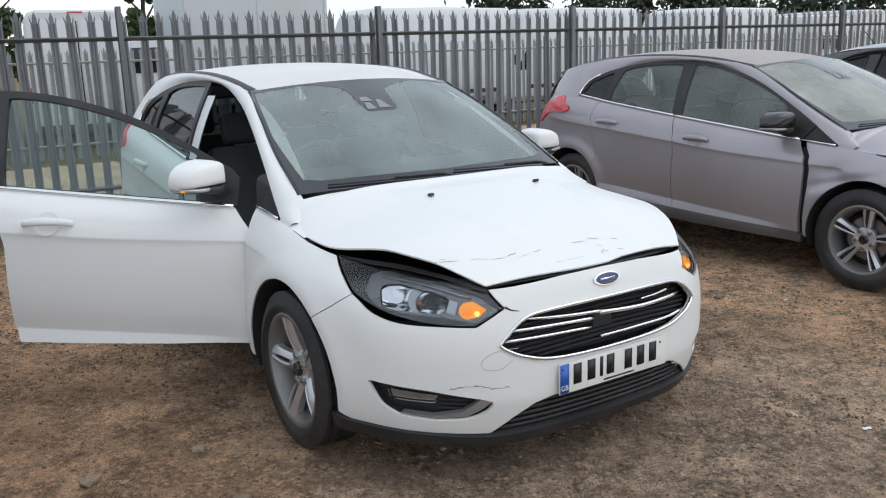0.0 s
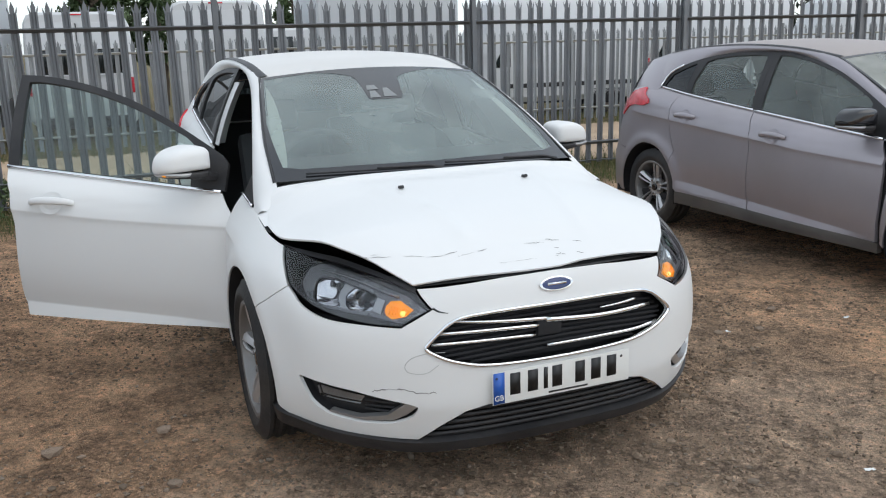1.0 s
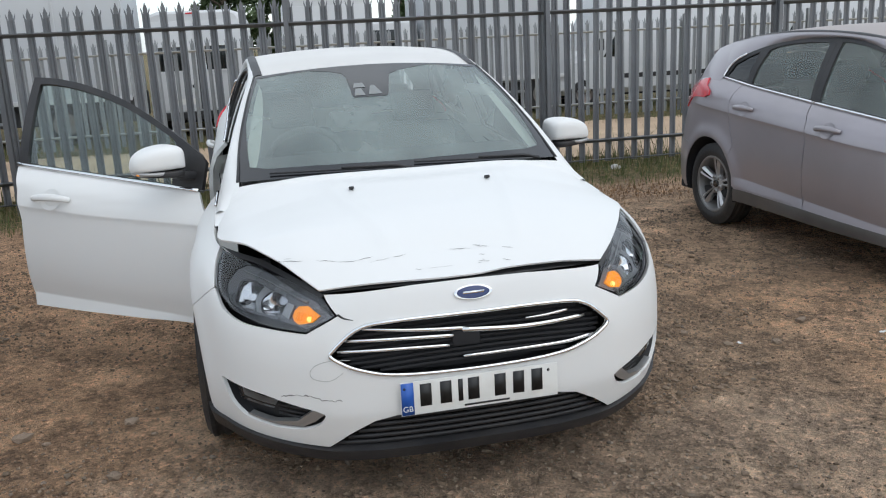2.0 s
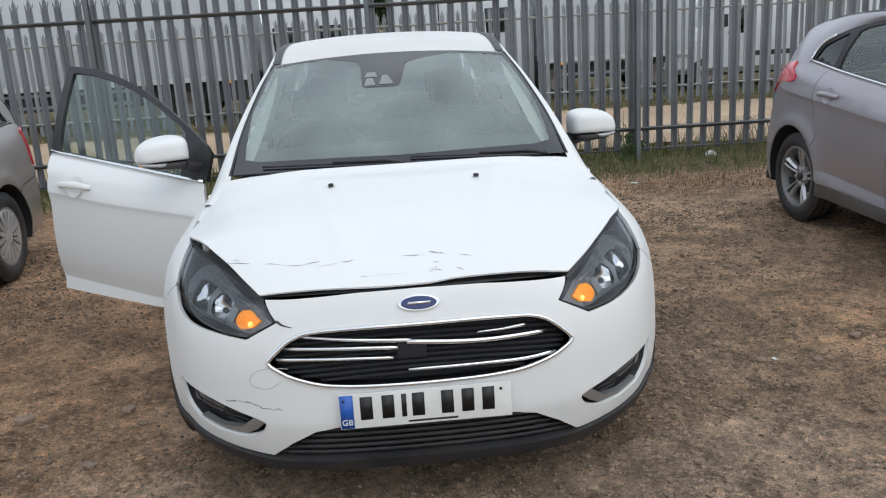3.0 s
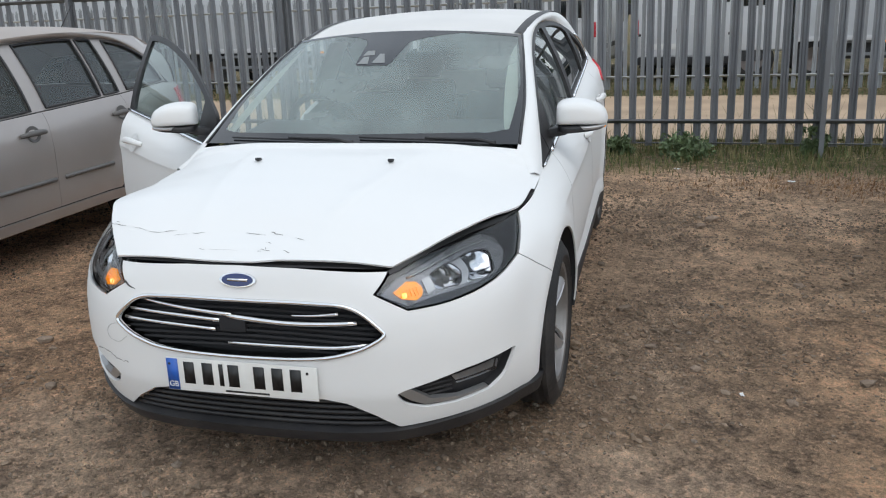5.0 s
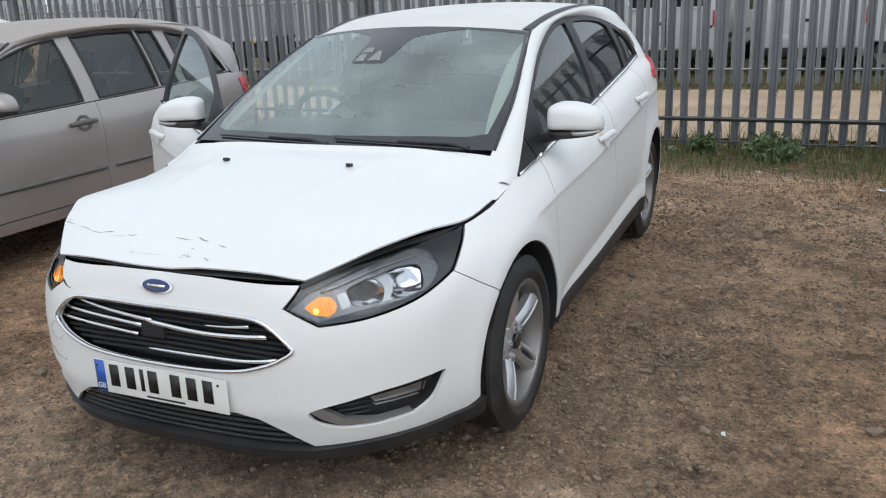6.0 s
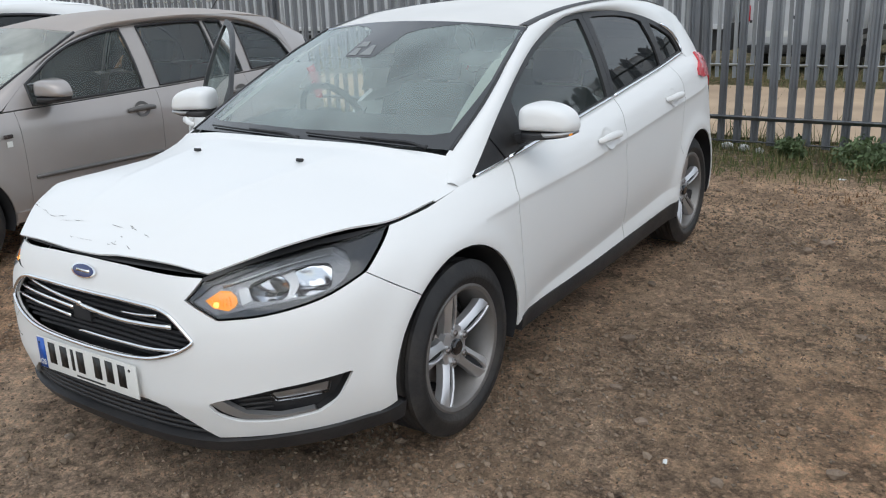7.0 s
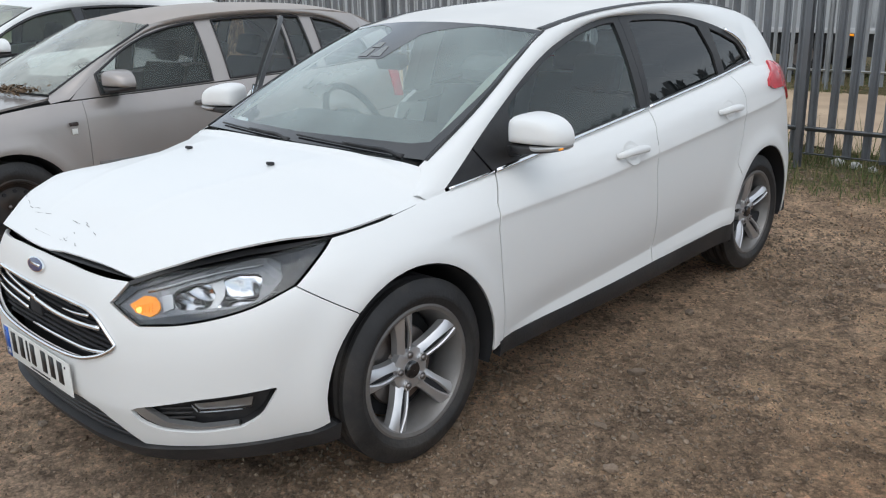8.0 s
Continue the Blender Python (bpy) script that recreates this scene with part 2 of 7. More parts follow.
# dusty barrel alloy, base darkened as well for the shade behind the spokes
RIM_DARK = material("darkened_dusty_alloy", (0.25, 0.245, 0.24), 0.45, metal=0.6, vary=0.15, stain=(0.16, 0.13, 0.11), stain_amount=0.5)
SATIN = material("satin_silver_plastic", (0.40, 0.40, 0.40), 0.32, metal=0.7, vary=0.05)
LAMP_SHELL = material("satin_lamp_shell", (0.42, 0.43, 0.44), 0.35, metal=0.8, vary=0.1, size=30)
LAMP_MIRROR = material("lamp_reflector_metal", (0.62, 0.63, 0.65), 0.13, metal=1.0, vary=0.05, rough_vary=0.05)
BEZEL = material("smoke_grey_lamp_bezel", (0.21, 0.215, 0.225), 0.28, metal=0.5, vary=0.08, size=10)
DISC = material("brake_disc_steel", (0.25, 0.23, 0.22), 0.45, metal=0.9, stain=(0.2, 0.09, 0.04), stain_amount=0.5)
CHROME = material("chrome", (0.78, 0.78, 0.79), 0.1, metal=1.0, vary=0.04, rough_vary=0.05)
LENS = glass("clear_lamp_lens", (0.95, 0.96, 0.97), 0.8, ior=1.5)
# pale haze in this pane stands in for sky reflection and cabin light
WINDSCREEN = glass("windscreen_glass", (0.78, 0.88, 0.85), 1.0, dirt=0.30, ior=1.75)
WINDOW = glass("side_window_glass", (0.64, 0.77, 0.74), 1.0, dirt=0.04, ior=1.5)
WINDOW_CLEAR = glass("clear_side_window_glass", (0.90, 0.95, 0.93), 0.9, dirt=0.07, ior=1.45, veil_colour=(0.42, 0.47, 0.44))
# dust on these two, raised further in place of light off and through them
WINDOW_HAZED = glass("dusty_hazed_side_window_glass", (0.80, 0.91, 0.87), 1.0, dirt=0.23, ior=1.5, veil_colour=(0.42, 0.47, 0.44))
SCREEN_HAZED = glass("dusty_hazed_windscreen_glass", (0.80, 0.88, 0.84), 1.0, dirt=0.38, ior=1.6, veil_colour=(0.55, 0.56, 0.50))
PRIVACY = glass("lightly_tinted_glass", (0.46, 0.50, 0.49), 1.0, dirt=0.04)
TINTED = glass("tinted_window_glass", (0.10, 0.12, 0.125), 1.0, dirt=0.01, ior=1.5)
RED = material("red_lamp_lens", (0.58, 0.035, 0.05), 0.12, coat=0.6, vary=0.2, size=20)
AMBER = material("amber_lamp", (0.92, 0.34, 0.02), 0.2, coat=0.3, vary=0.2, size=40)
AMBER.node_tree.nodes["Principled BSDF"].inputs["Emission Color"].default_value = (1.0, 0.33, 0.01, 1)
AMBER.node_tree.nodes["Principled BSDF"].inputs["Emission Strength"].default_value = 0.45
GLOW = material("lit_lamp_bulb", (1.0, 0.6, 0.15), 0.3, vary=0.0)
GLOW.node_tree.nodes["Principled BSDF"].inputs["Emission Color"].default_value = (1.0, 0.55, 0.12, 1)
GLOW.node_tree.nodes["Principled BSDF"].inputs["Emission Strength"].default_value = 1.6
PLATE = material("plate_white", (0.74, 0.74, 0.71), 0.35, vary=0.05, stain=(0.5, 0.46, 0.4), stain_amount=0.3, size=9)
BLUE = material("plate_blue", (0.02, 0.10, 0.42), 0.35, vary=0.05)
OVAL_BLUE = material("badge_blue", (0.015, 0.03, 0.12), 0.2, coat=0.5)
INK = material("black_ink", (0.012, 0.012, 0.012), 0.5)
STEEL = material("galvanised_steel", (0.176, 0.186, 0.198), 0.5, metal=0.55, vary=0.14, size=3.0, grain=0.05, stain=(0.16, 0.15, 0.14), stain_amount=0.5, random=0.16)
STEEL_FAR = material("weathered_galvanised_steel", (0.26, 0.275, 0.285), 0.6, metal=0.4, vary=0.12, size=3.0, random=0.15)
EARTH = dirt_ground("trodden_earth")

# ---------------------------------------------------------------- building helpers
def mesh_object(name, verts, faces, mat, parent=None, label="", normals=None, smooth=False):
    me = bpy.data.meshes.new(name)
    me.from_pydata([tuple(v) for v in verts], [], faces)
    if mat:
        me.materials.append(mat)
    if smooth or normals is not None:
        me.polygons.foreach_set("use_smooth", [True] * len(me.polygons))
    if normals is not None:
        me.normals_split_custom_set_from_vertices([tuple(v) for v in normals])
    me.update()
    ob = new(name, me)
    if parent:
        ob.parent = parent
    if label:
        tagged(ob, label)
    return ob


def part(name, bm, mat, parent, label="", smooth=True, angle=35):
    """Links a bmesh as one mesh object under a thing or a part; edges sharper than angle stay sharp."""
    me = bpy.data.meshes.new(name)
    for e in bm.edges:
        if len(e.link_faces) == 2 and e.calc_face_angle(0) > radians(angle):
            e.smooth = False
    bm.to_mesh(me)
    bm.free()
    if mat:
        me.materials.append(mat)
    if smooth:
        me.polygons.foreach_set("use_smooth", [True] * len(me.polygons))
    me.update()
    ob = new(name, me)
    if parent:
        ob.parent = parent
    if label:
        tagged(ob, label)
    return ob


def empty(name, m, label, category, group="", kind=""):
    ob = new(name)
    ob.matrix_world = m
    ob.empty_display_size = 0.2
    return tagged(ob, label, category, group, kind)


def add_box(bm, size, m=Matrix(), bevel=0.0, seg=2):
    r = bmesh.ops.create_cube(bm, size=1.0, matrix=m @ Matrix.Diagonal((*size, 1)))
    if bevel:
        es = list({e for v in r["verts"] for e in v.link_edges})
        bmesh.ops.bevel(bm, geom=es, offset=bevel, segments=seg, profile=0.6, affect="EDGES")
    return bm


def box(size, m=Matrix(), bevel=0.0, seg=2):
    return add_box(bmesh.new(), size, m, bevel, seg)


def at(x, y, z):
    return Matrix.Translation((x, y, z))


def add_rod(bm, a, b, r, r2=None, seg=10):
    a, b = Vector(a), Vector(b)
    d = b - a
    m = Matrix.Translation((a + b) / 2) @ d.to_track_quat("Z", "Y").to_matrix().to_4x4()
    bmesh.ops.create_cone(bm, cap_ends=True, segments=seg, radius1=r, radius2=r if r2 is None else r2, depth=d.length, matrix=m)
    return bm


def rod(a, b, r, r2=None, seg=10):
    return add_rod(bmesh.new(), a, b, r, r2, seg)


def tube(points, r, seg=8, closed=False):
    """A round bar along points."""
    bm = bmesh.new()
    pts = [Vector(p) for p in points]
    n = len(pts)
    rings = []
    for i, p in enumerate(pts):
        d = (pts[(i + 1) % n] - pts[i - 1]) if closed else (pts[min(i + 1, n - 1)] - pts[max(i - 1, 0)])
        q = d.to_track_quat("Z", "Y")
        rad = r(i / (n - 1)) if callable(r) else r
        rings.append([bm.verts.new(p + q @ Vector((rad * math.cos(k * math.tau / seg), rad * math.sin(k * math.tau / seg), 0))) for k in range(seg)])
    for i in range(n if closed else n - 1):
        a, b = rings[i], rings[(i + 1) % n]
        for k in range(seg):
            bm.faces.new((a[k], a[(k + 1) % seg], b[(k + 1) % seg], b[k]))
    if not closed:
        bm.faces.new(rings[0][::-1])
        bm.faces.new(rings[-1])
    return bm


def lathe(profile, seg=48, axis="Y", arc=math.tau):
    """Turns a profile of (radius, height) round an axis."""
    bm = bmesh.new()
    rings = []
    for r, h in profile:
        ring = []
        for k in range(seg):
            a = k * arc / seg
            c, s = r * math.cos(a), r * math.sin(a)
            ring.append(bm.verts.new((c, h, s) if axis == "Y" else (c, s, h)))
        rings.append(ring)
    for a, b in zip(rings, rings[1:]):
        for k in range(seg):
            k2 = (k + 1) % seg
            bm.faces.new((a[k], b[k], b[k2], a[k2]) if axis == "Y" else (a[k], a[k2], b[k2], b[k]))
    bmesh.ops.recalc_face_normals(bm, faces=bm.faces)
    return bm


def prism(outline, depth, m=Matrix(), bevel=0.0):
    """A flat outline of (u, v) in the plane XY, raised by depth along Z, then set at m."""
    bm = bmesh.new()
    low = [bm.verts.new((u, v, 0)) for u, v in outline]
    face = bm.faces.new(low)
    r = bmesh.ops.extrude_face_region(bm, geom=[face])
    for g in r["geom"]:
        if isinstance(g, bmesh.types.BMVert):
            g.co.z += depth
    bmesh.ops.recalc_face_normals(bm, faces=bm.faces)
    if bevel:
        es = [e for e in bm.edges if all(v.co.z > depth * 0.5 for v in e.verts)]
        bmesh.ops.bevel(bm, geom=es, offset=bevel, segments=2, profile=0.6, affect="EDGES")
    bmesh.ops.transform(bm, matrix=m, verts=bm.verts)
    return bm


def pchip(knots):
    """A smooth scalar curve through (t, v) without overshoot."""
    knots = sorted(knots)
    ts, vs = [k[0] for k in knots], [k[1] for k in knots]
    n = len(ts)
    d = [(vs[i + 1] - vs[i]) / (ts[i + 1] - ts[i]) for i in range(n - 1)]
    g = [d[0]] + [0.0 if a * b <= 0 else 2 * a * b / (a + b) for a, b in zip(d, d[1:])] + [d[-1]]

    def curve(t):
        if t <= ts[0]:
            return vs[0] + g[0] * (t - ts[0])
        if t >= ts[-1]:
            return vs[-1] + g[-1] * (t - ts[-1])
        i = 0
        while ts[i + 1] < t:
            i += 1
        h = ts[i + 1] - ts[i]
        u = (t - ts[i]) / h
        return ((1 + 2 * u) * (1 - u) ** 2 * vs[i] + u * (1 - u) ** 2 * h * g[i]
                + u * u * (3 - 2 * u) * vs[i + 1] + u * u * (u - 1) * h * g[i + 1])
    return curve


def catmull(points, start=None, end=None):
    """A smooth curve through points, run by chord length; start and end: ghost points for the tangents. Returns curve and its length."""
    ps = [tuple(float(c) for c in p) for p in points]
    dim = len(ps[0])
    ts = [0.0]
    for a, b in zip(ps, ps[1:]):
        ts.append(ts[-1] + math.dist(a, b))
    n = len(ps)
    g = []
    for i in range(n):
        if i == 0:
            a, b, h = (start or ps[0]), ps[1], (math.dist(start, ps[0]) if start else 0) + ts[1]
        elif i == n - 1:
            a, b, h = ps[-2], (end or ps[-1]), ts[-1] - ts[-2] + (math.dist(end, ps[-1]) if end else 0)
        else:
            a, b, h = ps[i - 1], ps[i + 1], ts[i + 1] - ts[i - 1]
        g.append([(b[k] - a[k]) / h for k in range(dim)])

    def curve(t):
        t = min(max(t, 0.0), ts[-1])
        i = 0
        while i < n - 2 and ts[i + 1] < t:
            i += 1
        h = ts[i + 1] - ts[i]
        u = (t - ts[i]) / h
        a0, a1, b0, b1 = (1 + 2 * u) * (1 - u) ** 2, u * (1 - u) ** 2 * h, u * u * (3 - 2 * u), u * u * (u - 1) * h
        return tuple(a0 * ps[i][k] + a1 * g[i][k] + b0 * ps[i + 1][k] + b1 * g[i + 1][k] for k in range(dim))
    return curve, ts[-1]


def bow(points, n=24):
    """n + 1 points of a smooth curve through points."""
    c, length = catmull(points)
    return [c(length * i / n) for i in range(n + 1)]


def smoothstep(a, b, x):
    u = min(max((x - a) / (b - a), 0.0), 1.0)
    return u * u * (3 - 2 * u)

# ---------------------------------------------------------------- ground
def ground_height(x, y):
    near = noise.noise((x * 0.8, y * 0.8, 0.0)) * 0.012 + noise.noise((x * 3.1, y * 3.1, 4.0)) * 0.006 + noise.noise((x * 9, y * 9, 8.0)) * 0.007
    far = noise.noise((x * 0.05, y * 0.05, 2.0)) * 0.03
    drop = 0.22 * smoothstep(1.0, 6.0, y * 0.8408 - x * 0.5413 - 8.4927)
    return near + far - 0.006 - drop


def make_ground():
    fine = [-7 + 0.06 * i for i in range(int(18.5 / 0.06))]
    out = [0.4 * 1.36 ** i for i in range(24)]
    run = np.cumsum(out)
    xs = [fine[0] - d for d in run[::-1]] + fine + [fine[-1] + d for d in run]
    ys = [v + 3.0 for v in xs]
    n = len(xs)
    verts = [(x, y, ground_height(x, y)) for y in ys for x in xs]
    faces = [(j * n + i, j * n + i + 1, (j + 1) * n + i + 1, (j + 1) * n + i) for j in range(n - 1) for i in range(n - 1)]
    ob = mesh_object("ground", verts, faces, EARTH, smooth=True)
    tagged(ob, "bare brown trodden earth yard with grit and small stones", "ground", kind="structure")


make_ground()

# ---------------------------------------------------------------- palisade fences
FENCE_DIR = Vector((0.8408, 0.5413, 0))
FENCE_OUT = Vector((-0.5413, 0.8408, 0))
FENCE_BASE = FENCE_OUT * 8.4927


def fence_pose(s, off=0.0, z=0.0):
    p = FENCE_BASE + FENCE_DIR * s + FENCE_OUT * off
    return Matrix.Translation((p.x, p.y, z)) @ Matrix.Rotation(math.atan2(FENCE_DIR.y, FENCE_DIR.x), 4, "Z")


def pale_mesh(height, width=0.071, fold=0.013, thick=0.003):
    """A rolled W-section pale with a splayed three-pointed head; x across, y towards the front, z up."""
    us = (-0.5, -0.30, -0.12, 0.12, 0.30, 0.5)
    fs = (0.0, 0.0, 1.0, 1.0, 0.0, 0.0)
    neck = height - 0.105
    verts, faces = [], []

    def sheet(cols, back):
        rows = []
        for u, f in cols:
            rows.append((u * width, f * fold + (thick if back else 0.0)))
        return rows
    for back in (False, True):
        for z in (0.0, neck):
            for x, y in sheet(list(zip(us, fs)), back):
                verts.append((x, y, z))
    for k in range(5):
        faces.append((k, k + 1, 6 + k + 1, 6 + k))
        faces.append((12 + k + 1, 12 + k, 18 + k, 18 + k + 1))
    faces += [(0, 6, 18, 12), (5, 17, 23, 11)]
    for lo, hi, lean, top, fwd, y0 in ((-0.5, -0.30, -0.016, 0.062, 0.014, 0.003), (-0.29, 0.29, 0.0, 0.105, 0.0, fold), (0.30, 0.5, 0.016, 0.062, 0.014, 0.003)):
        lo, hi = lo * width, hi * width
        b = len(verts)
        mid = (lo + hi) / 2 + lean
        shape = [(lo, neck), (hi, neck), (hi + lean * 0.5, neck + top * 0.42), (mid, neck + top), (lo + lean * 0.5, neck + top * 0.42)]
        verts += [(x, y0 + fwd * (z - neck) / top, z) for x, z in shape] + [(x, y0 + thick + fwd * (z - neck) / top, z) for x, z in shape]
        faces += [tuple(range(b, b + 5)), tuple(range(b + 9, b + 4, -1))]
        for k in range(5):
            k2 = (k + 1) % 5
            faces.append((b + k2, b + k, b + 5 + k, b + 5 + k2))
    me = bpy.data.meshes.new("pale")
    me.from_pydata(verts, [], faces)
    me.update()
    return me


def bar(name, length, section, mat, parent, m):
    """A rolled bar of the given section (y, z), running along x."""
    verts = [(x, y, z) for x in (0, length) for y, z in section]
    n = len(section)
    faces = [tuple(range(n))[::-1], tuple(range(n, 2 * n))] + [(k, (k + 1) % n, n + (k + 1) % n, n + k) for k in range(n)]
    ob = mesh_object(name, verts, faces, mat, parent)
    ob.matrix_basis = m
    return ob


def make_fence(label, off, s0, s1, posts, height, foot, rails, mat, rail_mat, base=0.0):
    fence = empty("palisade_fence", fence_pose(0, off, base), label, "fence", kind="structure")
    pale = pale_mesh(height - foot)
    pale.materials.append(mat)
    rng = random.Random(7)
    s = s0
    while s < s1:
        ob = new("pale", pale)
        ob.parent = fence
        ob.matrix_basis = pose(s + rng.uniform(-0.006, 0.006), 0.004, foot + rng.uniform(-0.012, 0.012), rng.uniform(-0.4, 0.4), rng.uniform(-0.7, 0.7), rng.uniform(-5, 5))
        s += 0.151
    angle = [(0.0, -0.022), (-0.042, 0.008), (-0.042, 0.014), (-0.006, 0.014), (-0.006, 0.020), (0.0, 0.020)]
    for z in rails:
        for a, b in zip(posts, posts[1:]):
            bar("rail", b - a - 0.02, [(y * 0.4, w * 0.35) for y, w in angle] if z < 0.15 else angle, rail_mat, fence, at(a + 0.01, 0.0, z))
    for p in posts:
        bm = bmesh.new()
        for y in (-0.05, -0.115):
            add_box(bm, (0.044, 0.007, height + 0.03), at(p, y, (height + 0.03) / 2))
        add_box(bm, (0.006, 0.058, height + 0.03), at(p, -0.0825, (height + 0.03) / 2))
        part("post", bm, mat, fence, smooth=False)
    return fence


POSTS = [1.711 + 2.675 * k for k in range(-5, 8)]
make_fence("grey galvanised palisade fence with three-pointed pales", 0.0, POSTS[0], POSTS[-1], POSTS, 1.955, 0.09, (0.11, 0.32, 1.70), STEEL, STEEL)
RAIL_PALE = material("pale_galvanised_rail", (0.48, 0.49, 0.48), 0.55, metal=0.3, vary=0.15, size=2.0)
POSTS_FAR = [2.75 * k - 1.2 for k in range(-7, 11)]
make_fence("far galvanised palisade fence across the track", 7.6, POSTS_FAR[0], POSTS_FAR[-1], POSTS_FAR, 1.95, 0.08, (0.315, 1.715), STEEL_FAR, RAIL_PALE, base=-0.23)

# ---------------------------------------------------------------- beyond the fence: track, vans, lorries, trees
TRACK = material("pale_dirt_track", (0.43, 0.31, 0.205), 0.95, vary=0.16, size=0.9, grain=0.5, grain_size=40, stain=(0.26, 0.19, 0.13), stain_amount=0.6)
VAN_WHITE = material("white_van_paint", (0.60, 0.61, 0.62), 0.35, vary=0.04, size=0.8, stain=(0.45, 0.43, 0.4), stain_amount=0.35)
BOX_WHITE = material("white_lorry_box", (0.52, 0.54, 0.56), 0.45, vary=0.05, size=0.6, stain=(0.4, 0.39, 0.37), stain_amount=0.35)
LEAF = material("tree_leaves", (0.050, 0.080, 0.026), 0.6, vary=0.35, size=1.5)
LEAF_DARK = material("dark_woodland_leaves", (0.022, 0.034, 0.016), 0.7, vary=0.35, size=0.6)
BARK = material("tree_bark", (0.09, 0.07, 0.05), 0.9, vary=0.3, grain=0.6, grain_size=20)


def beyond(s, off, z=0.0):
    p = FENCE_BASE + FENCE_DIR * s + FENCE_OUT * off
    return Vector((p.x, p.y, z))


def strip_sheet(name, s0, s1, o0, o1, mat, label, z=0.03, ns=60, no=10, wobble=0.25):
    verts = []
    for j in range(no + 1):
        for i in range(ns + 1):
            s = s0 + (s1 - s0) * i / ns
            o = o0 + (o1 - o0) * j / no
            if j in (0, no):
                o += wobble * noise.noise((s * 0.7, j * 3.1, 0))
            p = beyond(s, o)
            verts.append((p.x, p.y, ground_height(p.x, p.y) + z + 0.02 * math.sin(math.pi * j / no)))
    faces = [(j * (ns + 1) + i, j * (ns + 1) + i + 1, (j + 1) * (ns + 1) + i + 1, (j + 1) * (ns + 1) + i) for j in range(no) for i in range(ns)]
    tagged(mesh_object(name, verts, faces, mat, smooth=True), label, "road", kind="structure")


strip_sheet("track", -40, 60, 0.9, 7.0, TRACK, "pale sandy dirt track behind the fence", ns=160)


def van_body(length, width, height, nose):
    """A panel van's shell; x back to front, the nose at +x."""
    bm = bmesh.new()
    hw = width / 2
    st = [(0.0, 0.45, height - 0.06, 0.96), (0.06, 0.36, height - 0.01, 1.0), (length * 0.35, 0.34, height + 0.02, 1.0), (length * 0.68, 0.34, height, 1.0),
          (length - nose - 0.55, 0.34, height - 0.12, 0.99), (length - nose, 0.34, 1.30, 0.98), (length - 0.35, 0.34, 1.10, 0.95), (length - 0.05, 0.36, 0.90, 0.88), (length, 0.45, 0.75, 0.84)]
    rings = []
    for x, z0, z1, k in st:
        ring = []
        w = hw * k
        prof = [(-w * 0.9, z0), (-w, z0 + 0.12), (-w, min(1.1, z1 - 0.12)), (-w * 0.93, max(z1 - 0.2, z0 + 0.25)), (-w * 0.85, z1 - 0.05), (-w * 0.7, z1)]
        prof += [(-y, z) for y, z in prof[::-1]]
        for y, z in prof:
            ring.append(bm.verts.new((x, y, z)))
        rings.append(ring)
    for a, b in zip(rings, rings[1:]):
        for k in range(len(a) - 1):
            bm.faces.new((a[k], b[k], b[k + 1], a[k + 1]))
        bm.faces.new((a[-1], b[-1], b[0], a[0]))
    bm.faces.new(rings[0][::-1])
    bm.faces.new(rings[-1])
    bmesh.ops.recalc_face_normals(bm, faces=bm.faces)
    es = [e for e in bm.edges if len(e.link_faces) == 2 and e.calc_face_angle(0) > 0.9]
    bmesh.ops.bevel(bm, geom=es, offset=0.04, segments=2, profile=0.6, affect="EDGES")
    return bm


def plain_wheel(parent, x, y, r, w):
    wh = new("wheel")
    wh.parent = parent
    wh.matrix_basis = at(x, y, r)
    part("tyre", lathe([(r * 0.55, -w / 2), (r * 0.95, -w / 2), (r, -w / 3), (r, w / 3), (r * 0.95, w / 2), (r * 0.55, w / 2)], 24), RUBBER, wh)
    part("rim", lathe([(0.01, w * 0.2), (r * 0.4, w * 0.25), (r * 0.58, w * 0.42), (r * 0.58, -w * 0.42), (0.01, -w * 0.3)], 20), DISC, wh)


